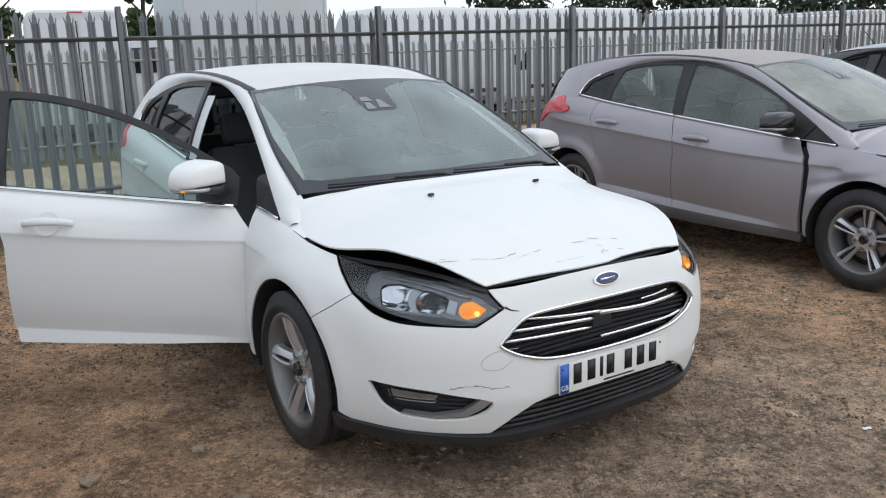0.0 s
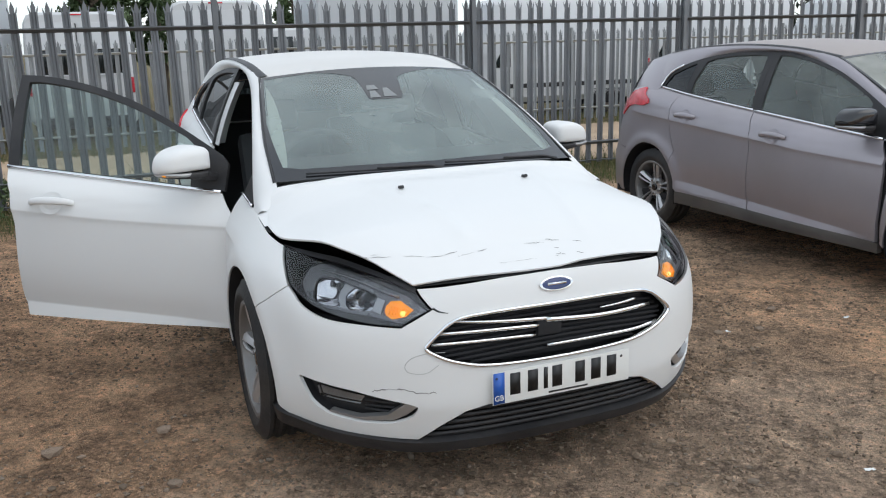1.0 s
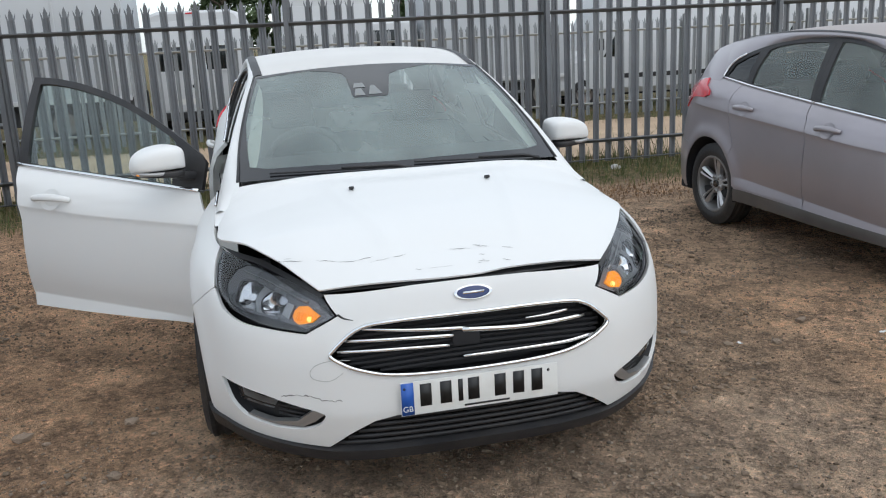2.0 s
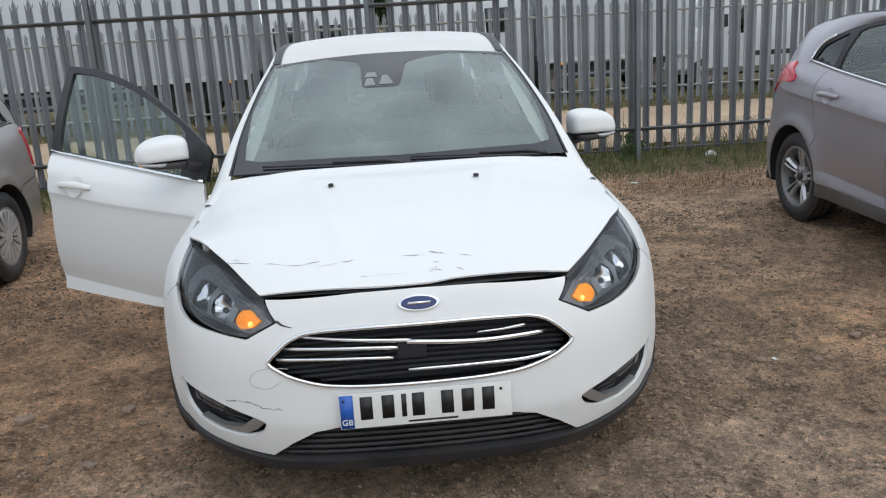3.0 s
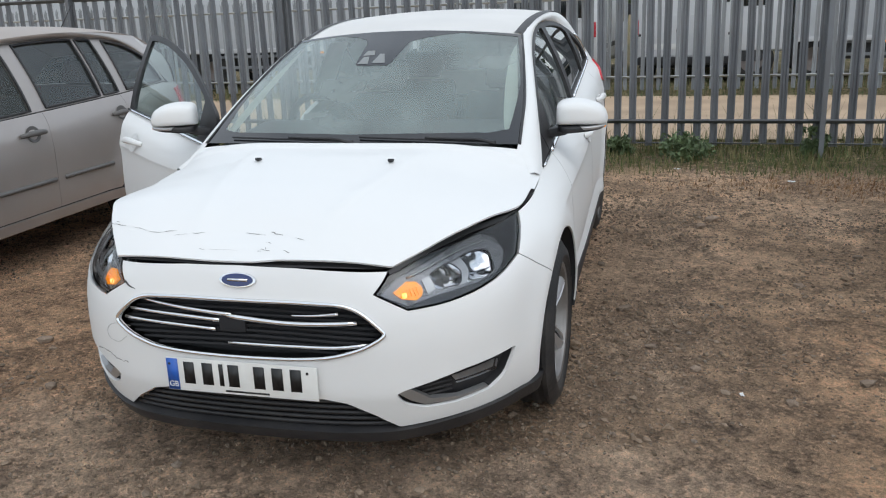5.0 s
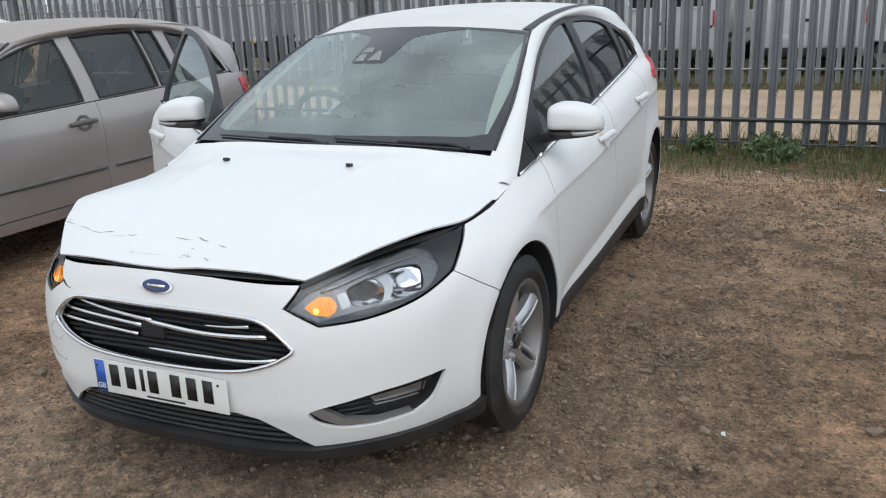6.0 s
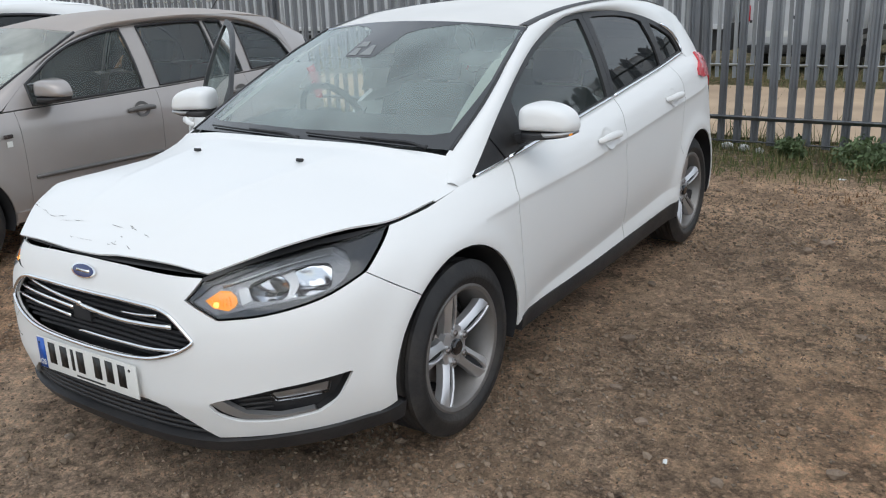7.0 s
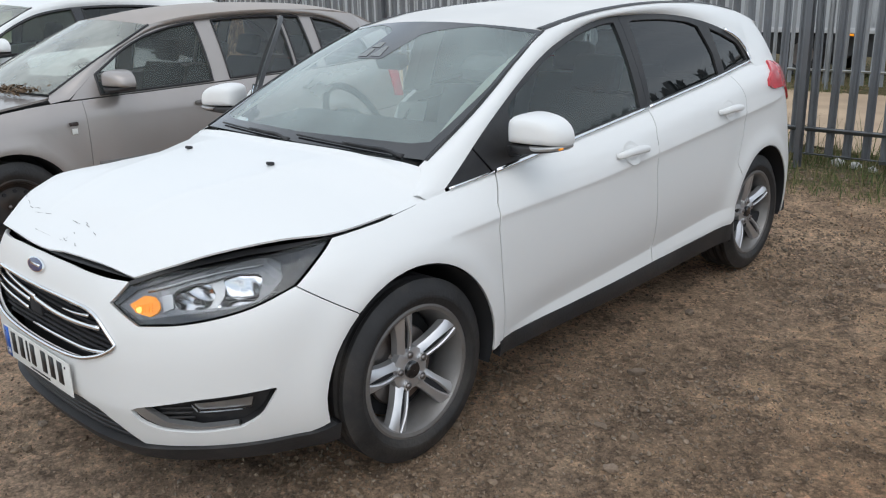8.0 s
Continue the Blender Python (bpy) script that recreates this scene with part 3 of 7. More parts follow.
def make_van(height, label, windows=False):
    """A panel van standing with its rear doors at x = 0."""
    van = empty("panel_van", Matrix(), label, "van", "vans behind the far fence")
    ln, wd = 5.4, 1.98
    part("body", van_body(ln, wd, height, 0.95), VAN_WHITE, van)
    for y in (-0.46, 0.46):
        part("rear_door", box((0.012, 0.84, height - 0.75), at(-0.008, y, 0.52 + (height - 0.7) / 2), 0.005), VAN_WHITE, van)
        if windows:
            part("rear_window", box((0.008, 0.6, 0.5), at(-0.016, y, 1.55), 0.03), TINTED, van)
        part("door_rib", box((0.02, 0.7, 0.03), at(-0.012, y, 1.32), 0.008), VAN_WHITE, van)
        part("hinge", box((0.02, 0.05, 0.05), at(-0.014, y * 1.88, 0.95), 0.008), BLACK, van)
    part("door_gap", box((0.006, 0.02, height - 0.78), at(-0.012, 0, 0.52 + (height - 0.7) / 2)), VOID, van)
    part("door_latch", box((0.03, 0.10, 0.06), at(-0.014, 0.10, 1.02), 0.01), BLACK, van)
    part("rear_bumper", box((0.14, wd * 0.9, 0.16), at(-0.03, 0, 0.44), 0.03), BLACK, van)
    for y in (-0.94, 0.94):
        part("tail_lamp", box((0.04, 0.06, 0.30), at(0.0, y * 0.98, 1.10), 0.015), RED, van)
    part("brake_light", box((0.02, 0.28, 0.03), at(-0.004, 0, height - 0.06), 0.006), RED, van)
    part("plate", box((0.01, 0.5, 0.11), at(-0.016, 0.35, 0.72), 0.002), PLATE, van)
    for y in (-1, 1):
        part("side_window", prism([(3.62, 1.15), (4.05, 1.15), (3.72, 1.72), (3.62, 1.72)], 0.01, pose(0, y * 0.99, 0, 90, 0, 0)), TINTED, van)
        part("rub_strip", box((3.2, 0.02, 0.10), at(2.1, y * 0.995, 0.72), 0.008), BLACK, van)
        for x in (1.1, 4.5):
            plain_wheel(van, x, y * 0.86, 0.34, 0.22)
        # dark box painted in as the shade of the rear wheel arch
        part("arch_shadow", box((0.8, 0.03, 0.36), at(1.1, y * 0.975, 0.42), 0.01), VOID, van)
        part("door_mirror", box((0.10, 0.16, 0.26), at(4.15, y * 1.12, 1.42), 0.03), BLACK, van)
    part("underside", box((4.9, 1.6, 0.1), at(2.6, 0, 0.34)), VOID, van)
    return van


def make_box_lorry(length, height, label, cab=True, z0=0.95):
    """A box lorry side-on: x along its length, the cab at -x."""
    lorry = empty("box_lorry", Matrix(), label, "lorry", "lorries behind the far fence")
    w = 2.4
    part("box_body", box((length, w, height - z0), at(length / 2, 0, (height + z0) / 2), 0.03), BOX_WHITE, lorry)
    n = max(2, int(length / 1.15))
    for k in range(n + 1):
        x = 0.06 + (length - 0.12) * k / n
        for y in (-1, 1):
            part("side_post", box((0.05, 0.02, height - z0 - 0.2), at(x, y * (w / 2 + 0.008), (height + z0) / 2), 0.005), BOX_WHITE, lorry)
    for y in (-1, 1):
        part("bottom_rail", box((length, 0.05, 0.09), at(length / 2, y * (w / 2 + 0.012), z0), 0.01), VAN_WHITE, lorry)
        part("top_rail", box((length, 0.05, 0.07), at(length / 2, y * (w / 2 + 0.012), height - 0.05), 0.01), ALLOY, lorry)
        for z in (0.50, 0.74):
            part("side_guard", box((length * 0.55, 0.03, 0.06), at(length * 0.42, y * (w / 2 - 0.03), z), 0.008), STEEL_FAR, lorry)
        for x in (length * 0.82, length * 0.12):
            plain_wheel(lorry, x, y * 0.98, 0.42, 0.28)
        for x in (0.5, length * 0.5, length - 0.4):
            part("marker_lamp", box((0.08, 0.015, 0.04), at(x, y * (w / 2 + 0.04), z0 - 0.07), 0.004), AMBER, lorry)
        part("tank", box((0.8, 0.5, 0.42), at(length * 0.36, y * 0.8, 0.66), 0.08), DARK, lorry)
    # chassis made deep and dark to stand for the shade under the box
    part("chassis", box((length + 0.1, 2.0, 0.52), at(length / 2, 0, 0.66), 0.04), DARK, lorry)
    if cab:
        bm = bmesh.new()
        add_box(bm, (1.25, 2.2, 1.55), at(-0.75, 0, 1.35), 0.10, 3)
        part("cab", bm, VAN_WHITE, lorry)
        for y in (-1, 1):
            part("cab_window", box((0.62, 0.012, 0.5), at(-0.82, y * 1.105, 1.70), 0.004), TINTED, lorry)
            part("cab_step", box((0.6, 0.2, 0.3), at(-0.85, y * 0.98, 0.55), 0.03), DARK, lorry)
            part("cab_mirror", box((0.08, 0.18, 0.36), at(-1.25, y * 1.24, 1.72), 0.02), BLACK, lorry)
            plain_wheel(lorry, -0.75, y * 0.95, 0.42, 0.26)
        part("cab_screen", box((0.012, 1.9, 0.7), at(-1.38, 0, 1.72), 0.004), TINTED, lorry)
    return lorry


def stand(s, off, turn=0.0):
    """A pose beyond the fence: x along the fence, turned by degrees."""
    p = beyond(s, off, -0.22)
    return Matrix.Translation(p) @ Matrix.Rotation(math.atan2(FENCE_DIR.y, FENCE_DIR.x) + radians(turn), 4, "Z")


van = make_van(2.70, "white high-roof panel van with its rear doors to the fence")
van.matrix_world = stand(2.85, 9.6, 84)
for s, off, turn in ((13.0, 10.3, 177), (17.6, 10.6, 176), (23.8, 10.8, 175), (31.0, 11.5, 88)):
    copy_thing(van, stand(s, off, turn))
van2 = make_van(2.50, "white panel van with rear windows behind the far fence", True)
van2.matrix_world = stand(0.2, 9.4, 88)
copy_thing(van2, stand(27.5, 10.6, 92))
lorry = make_box_lorry(3.2, 4.0, "white box lorry standing side-on behind the far fence", z0=0.80)
lorry.matrix_world = stand(4.9, 10.8)
trailer = make_box_lorry(7.4, 3.9, "long pale box trailer behind the far fence", cab=False, z0=0.87)
trailer.matrix_world = stand(-8.5, 10.4)
copy_thing(trailer, stand(-17.0, 10.8))
copy_thing(lorry, stand(-23.0, 10.6))


def leaf_cloud(name, mat, parent, clumps, leaf, per, rng):
    """Many small leaf blades in uneven clumps, as one mesh."""
    verts, faces = [], []
    for cx, cy, cz, r in clumps:
        for _ in range(per):
            d = Vector((rng.gauss(0, 1), rng.gauss(0, 1), rng.gauss(0, 0.8)))
            d = d.normalized() * r * rng.random() ** 0.4
            p = Vector((cx, cy, cz)) + d
            a = Vector((rng.gauss(0, 1), rng.gauss(0, 1), rng.gauss(0, 1))).normalized()
            b = a.cross(Vector((rng.gauss(0, 1), rng.gauss(0, 1), rng.gauss(0, 1)))).normalized()
            l = leaf * rng.uniform(0.6, 1.3)
            i = len(verts)
            verts += [p - a * l, p + b * l * 0.45, p + a * l, p - b * l * 0.45]
            faces.append((i, i + 1, i + 2, i + 3))
    return mesh_object(name, verts, faces, mat, parent)


def make_tree(p, height, spread, seed, label):
    rng = random.Random(seed)
    tree = empty("tree", Matrix.Translation(p), label, "tree", "trees beyond the yard")
    bm = tube(bow([(0, 0, 0), (0.1, 0.05, height * 0.3), (-0.05, 0.1, height * 0.62), (0.05, 0, height * 0.9)], 10), lambda u: 0.16 * (1 - 0.8 * u), 8)
    for k in range(9):
        a = rng.uniform(0, math.tau)
        z = height * rng.uniform(0.3, 0.75)
        e = Vector((math.cos(a) * spread * 0.7, math.sin(a) * spread * 0.7, z + height * 0.16))
        b2 = tube(bow([(0, 0, z), tuple(e * 0.5 + Vector((0, 0, z * 0.5))), tuple(e)], 5), lambda u: 0.05 * (1 - 0.75 * u), 5)
        me = bpy.data.meshes.new("limb")
        b2.to_mesh(me)
        b2.free()
        bm.from_mesh(me)
        bpy.data.meshes.remove(me)
    part("trunk", bm, BARK, tree)
    clumps = []
    for _ in range(46):
        a, u = rng.uniform(0, math.tau), rng.random()
        z = height * (0.32 + 0.66 * u)
        r = spread * math.sqrt(max(0.05, 1 - (2 * u - 0.9) ** 2)) * rng.uniform(0.3, 1.0)
        clumps.append((math.cos(a) * r, math.sin(a) * r, z, spread * rng.uniform(0.16, 0.32)))
    leaf_cloud("crown", LEAF, tree, clumps, 0.10, 150, rng)
    return tree


for s, off, hgt, spread, seed in ((0.4, 20.0, 4.6, 1.4, 1), (6.5, 20.0, 5.2, 0.9, 2), (2.3, 21.0, 4.5, 1.2, 3), (-6.5, 23.0, 4.6, 1.8, 4)):
    make_tree(beyond(s, off, -0.22), hgt, spread, seed, "small leafy green tree beyond the vans")

rng = random.Random(11)
wood = []
for _ in range(420):
    s, off = rng.uniform(40, 135), rng.uniform(42, 62)
    p = beyond(s, off)
    wood.append((p.x, p.y, rng.uniform(0.5, 8.5 + 2.5 * noise.noise((s * 0.08, 0, 0))), rng.uniform(0.9, 2.2)))
ob = leaf_cloud("far_woods", LEAF_DARK, None, wood, 0.42, 60, rng)
tagged(ob, "dark green wooded edge far behind the vans", "trees", kind="stuff")

# ---------------------------------------------------------------- car bodies
# Car space: x forwards from the front axle, y to the car's left, z up from the ground.
def car_shape(spec):
    """The smooth surfaces of a car from its outline in plan and its profiles. Returns them by name."""
    plan = spec["plan"]
    outline, length = catmull(plan, start=(plan[1][0], -plan[1][1]), end=(plan[-2][0], -plan[-2][1]))
    nose, tail, low = pchip(spec["nose"]), pchip(spec["tail"]), pchip(spec["low"])
    belt, shoulder = pchip(spec["belt"]), pchip(spec["shoulder"])
    crease, crease_h = pchip(spec["crease"]), spec["crease_height"]
    wb, hub, arch = spec["wheelbase"], spec["hub"], spec["arch"]
    samples = [(length * i / 600, *outline(length * i / 600)) for i in range(601)]
    x_nose, x_tail = plan[0][0], plan[-1][0]

    def q_of_x(x):
        side = [s for s in samples if s[2] > 0.3]
        if x >= side[0][1]:
            return side[0][0]
        for a, b in zip(side, side[1:]):
            if a[1] >= x >= b[1]:
                return a[0] + (b[0] - a[0]) * (a[1] - x) / max(a[1] - b[1], 1e-9)
        return side[-1][0]

    def q_of_y(y):
        for a, b in zip(samples, samples[1:]):
            if a[2] <= y <= b[2]:
                return a[0] + (b[0] - a[0]) * (y - a[2]) / max(b[2] - a[2], 1e-9)
        return 0.0

    def flank(q, z):
        """A point of the lower body: q runs along the outline from the nose's middle, z is the height."""
        sign = 1 if q >= 0 else -1
        x0, y0 = outline(abs(q))
        wf = smoothstep(x_nose - 0.75, x_nose - 0.12, x0)
        wr = smoothstep(x_tail + 0.75, x_tail + 0.12, x0)
        x = x0 + wf * nose(z) + wr * tail(z)
        k = min(1.0, (y0 / 0.8)) ** 2
        u = z - belt(x0)
        d = low(z) + shoulder(u)
        for ax in (spec.get("axle", 0.0), -wb):
            r = math.hypot(x0 - ax, z - hub)
            d += 0.016 * math.exp(-((r - arch - 0.02) / 0.06) ** 2)
        c = z - crease(x0)
        mid = smoothstep(0.1, -0.35, x0) * smoothstep(x_tail + 0.3, x_tail + 0.7, x0)
        d += crease_h * (max(0.0, 1 - c / 0.06) if c > 0 else math.exp(c / 0.016)) * mid
        g = z - (0.325 - 0.055 * (x0 + 0.6))
        d -= spec["sweep"] * (math.exp(-(g / 0.10) ** 1.4) if g > 0 else max(0.0, 1 + g / 0.065)) * smoothstep(-0.35, -0.7, x0) * smoothstep(-wb + 0.2, -wb + 0.6, x0)
        return Vector((x, sign * (y0 + d * k), z))

    lean = spec["lean"]

    def glazing(x, z):
        """A point of the side of the cabin above the belt line."""
        zb = belt(x)
        y = flank(q_of_x(x), zb).y
        h = z - zb
        return Vector((x, y - lean[0] * h - lean[1] * h * h, z))

    def sheet(edge, lift, push, power=2.2, extra=None):
        """A symmetric sheet across the car hung on its left edge curve: lift is the crown, push the bow ahead."""
        curve, total = catmull(edge)
        up, ahead = pchip(lift), pchip(push)

        def fn(a, v):
            ex, ey, ez = curve(a * total)
            p = Vector((ex + ahead(a) * (1 - v * v), ey * v, ez + up(a) * (1 - abs(v) ** (power(a) if callable(power) else power))))
            if extra:
                p.z += extra(p.x, p.y)
            return p
        return fn

    return dict(flank=flank, glazing=glazing, qx=q_of_x, qy=q_of_y, belt=belt, sheet=sheet, length=length, outline=outline, crease=crease)


def inside(px, py, poly):
    res = np.zeros(len(px), bool)
    n = len(poly)
    for i in range(n):
        x1, y1 = poly[i]
        x2, y2 = poly[(i + 1) % n]
        if y1 == y2:
            continue
        c = ((y1 > py) != (y2 > py)) & (px < (x2 - x1) * (py - y1) / (y2 - y1) + x1)
        res ^= c
    return res


def resample(loop, h):
    out = []
    n = len(loop)
    for i in range(n):
        a, b = loop[i], loop[(i + 1) % n]
        m = max(1, int(math.dist(a, b) / h + 0.5))
        out += [(a[0] + (b[0] - a[0]) * k / m, a[1] + (b[1] - a[1]) * k / m) for k in range(m)]
    return out


def area(loop):
    return sum(a[0] * b[1] - b[0] * a[1] for a, b in zip(loop, loop[1:] + loop[:1])) / 2


def inset(loop, d):
    if area(loop) < 0:
        loop = loop[::-1]
    n = len(loop)
    out = []
    for i in range(n):
        a, p, b = loop[i - 1], loop[i], loop[(i + 1) % n]
        e1 = (p[0] - a[0], p[1] - a[1])
        e2 = (b[0] - p[0], b[1] - p[1])
        l1, l2 = math.hypot(*e1) or 1e-9, math.hypot(*e2) or 1e-9
        n1, n2 = (-e1[1] / l1, e1[0] / l1), (-e2[1] / l2, e2[0] / l2)
        k = 1 + n1[0] * n2[0] + n1[1] * n2[1]
        k = max(k, 0.35)
        out.append((p[0] + d * (n1[0] + n2[0]) / k, p[1] + d * (n1[1] + n2[1]) / k))
    return out


def normal_of(fn, a, b, e=0.004):
    n = (fn(a + e, b) - fn(a - e, b)).cross(fn(a, b + e) - fn(a, b - e))
    return n.normalized() if n.length > 1e-12 else Vector((0, 0, 1))


def panel(name, fn, loop, mat, parent, holes=(), h=0.035, gap=0.0012, depth=0.014, offset=0.0, mirror=False, label="", outward=1, holegap=True, folds=()):
    """A pressed panel: the region of the surface fn(a, b) within loop, less the holes, with its rim turned in by depth; folds are lines that its mesh must follow."""
    from mathutils.geometry import delaunay_2d_cdt
    loops = [inset(list(loop), gap)] + [inset(list(k), -gap if holegap else 0.0) for k in holes]
    loops = [resample(k, h * 0.8) for k in loops]
    pts, edges, starts = [], [], []
    for k in loops:
        s = len(pts)
        starts.append((s, len(k)))
        pts += k
        edges += [(s + i, s + (i + 1) % len(k)) for i in range(len(k))]
    for line in folds:
        fx, fy = np.array([p[0] for p in line]), np.array([p[1] for p in line])
        rim = np.array(pts[:sum(len(k) for k in loops)])
        ok = inside(fx, fy, loops[0])
        for k in loops[1:]:
            ok &= ~inside(fx, fy, k)
        ok &= np.array([np.min((rim[:, 0] - x) ** 2 + (rim[:, 1] - y) ** 2) > 0.003 ** 2 for x, y in line])
        last = None
        for p, good in zip(line, ok):
            if good:
                pts.append(p)
                if last is not None:
                    edges.append((last, len(pts) - 1))
                last = len(pts) - 1
            else:
                last = None
    xs, ys = [p[0] for p in loops[0]], [p[1] for p in loops[0]]
    gx, gy = np.meshgrid(np.arange(min(xs) + h / 2, max(xs), h), np.arange(min(ys) + h / 2, max(ys), h))
    gx, gy = gx.ravel(), gy.ravel()
    if len(gx):
        ok = inside(gx, gy, loops[0])
        for k in loops[1:]:
            ok &= ~inside(gx, gy, k)
        gx, gy = gx[ok], gy[ok]
        if len(gx):
            b = np.array(pts)
            near = np.array([np.min((b[:, 0] - x) ** 2 + (b[:, 1] - y) ** 2) for x, y in zip(gx, gy)])
            ok = near > (0.45 * h) ** 2
            pts += list(zip(gx[ok].tolist(), gy[ok].tolist()))
    co, _, tris, orig, _, _ = delaunay_2d_cdt([Vector(p) for p in pts], edges, [], 0, 1e-7)
    cx = np.array([sum(co[i].x for i in t) / 3 for t in tris])
    cy = np.array([sum(co[i].y for i in t) / 3 for t in tris])
    ok = inside(cx, cy, loops[0])
    for k in loops[1:]:
        ok &= ~inside(cx, cy, k)
    tris = [tuple(t) for t, o in zip(tris, ok) if o]
    norm = [normal_of(fn, c.x, c.y) * outward for c in co]
    verts = [fn(c.x, c.y) + n * offset for c, n in zip(co, norm)]
    if outward < 0:
        tris = [t[::-1] for t in tris]
    # rim
    count = {}
    for t in tris:
        for i in range(3):
            e = (t[i], t[(i + 1) % 3])
            count[e] = 1
    border = [e for e in count if (e[1], e[0]) not in count]
    if depth:
        top, bot = {}, {}
        for a, b in border:
            along = (verts[b] - verts[a])
            for i in (a, b):
                out = along.cross(norm[i])
                out = out.normalized() if out.length > 1e-9 else norm[i]
                if i not in top:
                    top[i] = len(verts)
                    verts.append(verts[i].copy())
                    norm.append(out)
                    bot[i] = len(verts)
                    verts.append(verts[i] - norm[i] * depth)
                    norm.append(out)
        for a, b in border:
            tris.append((top[b], top[a], bot[a], bot[b]))
    if mirror:
        verts = [Vector((v.x, -v.y, v.z)) for v in verts]
        norm = [Vector((v.x, -v.y, v.z)) for v in norm]
        tris = [t[::-1] for t in tris]
    return mesh_object(name, verts, tris, mat, parent, label, normals=norm)


def ribbon(name, curve_a, curve_b, mat, parent, bulge=0.0, n=6, mirror=False, label="", lift=0.0):
    """A skin between two rows of points, rounded outwards by bulge."""
    m = len(curve_a)
    verts, faces = [], []
    for i, (a, b) in enumerate(zip(curve_a, curve_b)):
        a, b = Vector(a), Vector(b)
        t = Vector(curve_a[min(i + 1, m - 1)]) - Vector(curve_a[max(i - 1, 0)])
        out = t.cross(b - a)
        if out.length > 1e-9:
            out.normalize()
        if out.y < 0 and abs(out.y) > 0.05 or (abs(out.y) <= 0.05 and out.z < 0):
            out = -out
        for k in range(n + 1):
            u = k / n
            verts.append(a.lerp(b, u) + out * (bulge * 4 * u * (1 - u) + lift))
    for i in range(m - 1):
        for k in range(n):
            p = i * (n + 1) + k
            faces.append((p, p + 1, p + n + 2, p + n + 1))
    if mirror:
        verts = [Vector((v.x, -v.y, v.z)) for v in verts]
        faces = [f[::-1] for f in faces]
    ob = mesh_object(name, verts, faces, mat, parent, label, smooth=True)
    return ob


def wheel(parent, name, x, y, radius, width, style, steer=0.0, spin=0.0, label="", sink=0.006):
    """A wheel with tyre, rim, spokes, nuts and brake disc; its outer face looks along +y or, for y < 0, along -y."""
    w = new(name)
    w.parent = parent
    w.matrix_basis = pose(x, y, radius - sink, 0, 0, steer + (180 if y < 0 else 0)) @ Matrix.Rotation(spin, 4, "Y")
    if label:
        tagged(w, label)
    rim_r = style["rim"]
    hw = width / 2
    prof = [(rim_r - 0.004, -hw * 0.75), (rim_r + 0.02, -hw * 0.92), (rim_r + 0.06, -hw), (radius - 0.03, -hw * 0.96), (radius - 0.008, -hw * 0.8)]
    for i in range(7):
        t = -0.7 + 1.4 * i / 6
        groove = 0.007 if i in (1, 3, 5) else 0.0
        prof += [(radius - groove, hw * (t - 0.07)), (radius - groove, hw * (t + 0.07))]
    prof += [(radius - 0.008, hw * 0.8), (radius - 0.03, hw * 0.96), (radius - 0.06, hw * 1.0), (rim_r + 0.035, hw * 1.0), (rim_r + 0.012, hw * 0.93), (rim_r - 0.004, hw * 0.8)]
    part("tyre", lathe(prof, 56), RUBBER, w)
    out = hw * 0.86
    part("rim", lathe([(rim_r - 0.006, -hw * 0.8), (rim_r - 0.03, -hw * 0.5), (rim_r - 0.04, 0), (rim_r - 0.022, out - 0.02), (rim_r - 0.016, out - 0.004), (rim_r - 0.004, out), (rim_r + 0.004, out - 0.002), (rim_r + 0.003, out - 0.012)], 56), RIM_DARK, w)
    part("rim_lip", lathe([(rim_r - 0.020, out - 0.012), (rim_r - 0.015, out - 0.001), (rim_r - 0.004, out + 0.003), (rim_r + 0.005, out), (rim_r + 0.004, out - 0.01)], 56), STEEL_WHEEL if style["kind"] == "steel" else RIM_DARK, w)
    part("brake_disc", lathe([(0.05, -0.012), (0.135, -0.012), (0.14, -0.005), (0.135, 0.004), (0.07, 0.004), (0.06, 0.02), (0.02, 0.02)], 40), DISC, w)
    part("brake_backing", lathe([(0.001, -0.02), (rim_r - 0.045, -0.025), (rim_r - 0.045, -0.03), (0.001, -0.032)], 32), VOID, w)
    if style["kind"] == "steel":
        # pressed steel disc with round vents
        part("wheel_disc", lathe([(0.001, out - 0.035), (0.05, out - 0.033), (0.075, out - 0.020), (0.11, out - 0.022), (rim_r - 0.05, out - 0.040), (rim_r - 0.02, out - 0.020)], 48), STEEL_WHEEL, w, "dark rusty steel wheel")
        for k in range(12):
            vent = Matrix.Rotation(k * math.tau / 12, 4, "Y") @ at(0.125, out - 0.024, 0) @ Matrix.Rotation(radians(-90), 4, "X")
            part("vent_hole", lathe([(0.001, 0.002), (0.011, 0.002), (0.013, -0.006)], 12, axis="Z"), VOID, w).matrix_basis = vent
        for k in range(5):
            nut = Matrix.Rotation(k * math.tau / 5, 4, "Y") @ at(0.05, out - 0.026, 0) @ Matrix.Rotation(radians(-90), 4, "X")
            bm = bmesh.new()
            bmesh.ops.create_cone(bm, cap_ends=True, segments=6, radius1=0.0105, radius2=0.0095, depth=0.02, matrix=nut)
            part("wheel_nut", bm, DISC, w)
        return w
    if style["kind"] == "cover":
        # plastic cover with eight slotted blades
        n = 8
        for k in range(n):
            a = k * math.tau / n
            m = Matrix.Rotation(a, 4, "Y")
            for s in (-1, 1):
                ol = [(0.045, s * 0.006), (0.075, s * 0.028), (rim_r - 0.03, s * 0.052), (rim_r - 0.022, s * 0.012), (0.12, s * 0.008)]
                if s > 0:
                    ol = ol[::-1]
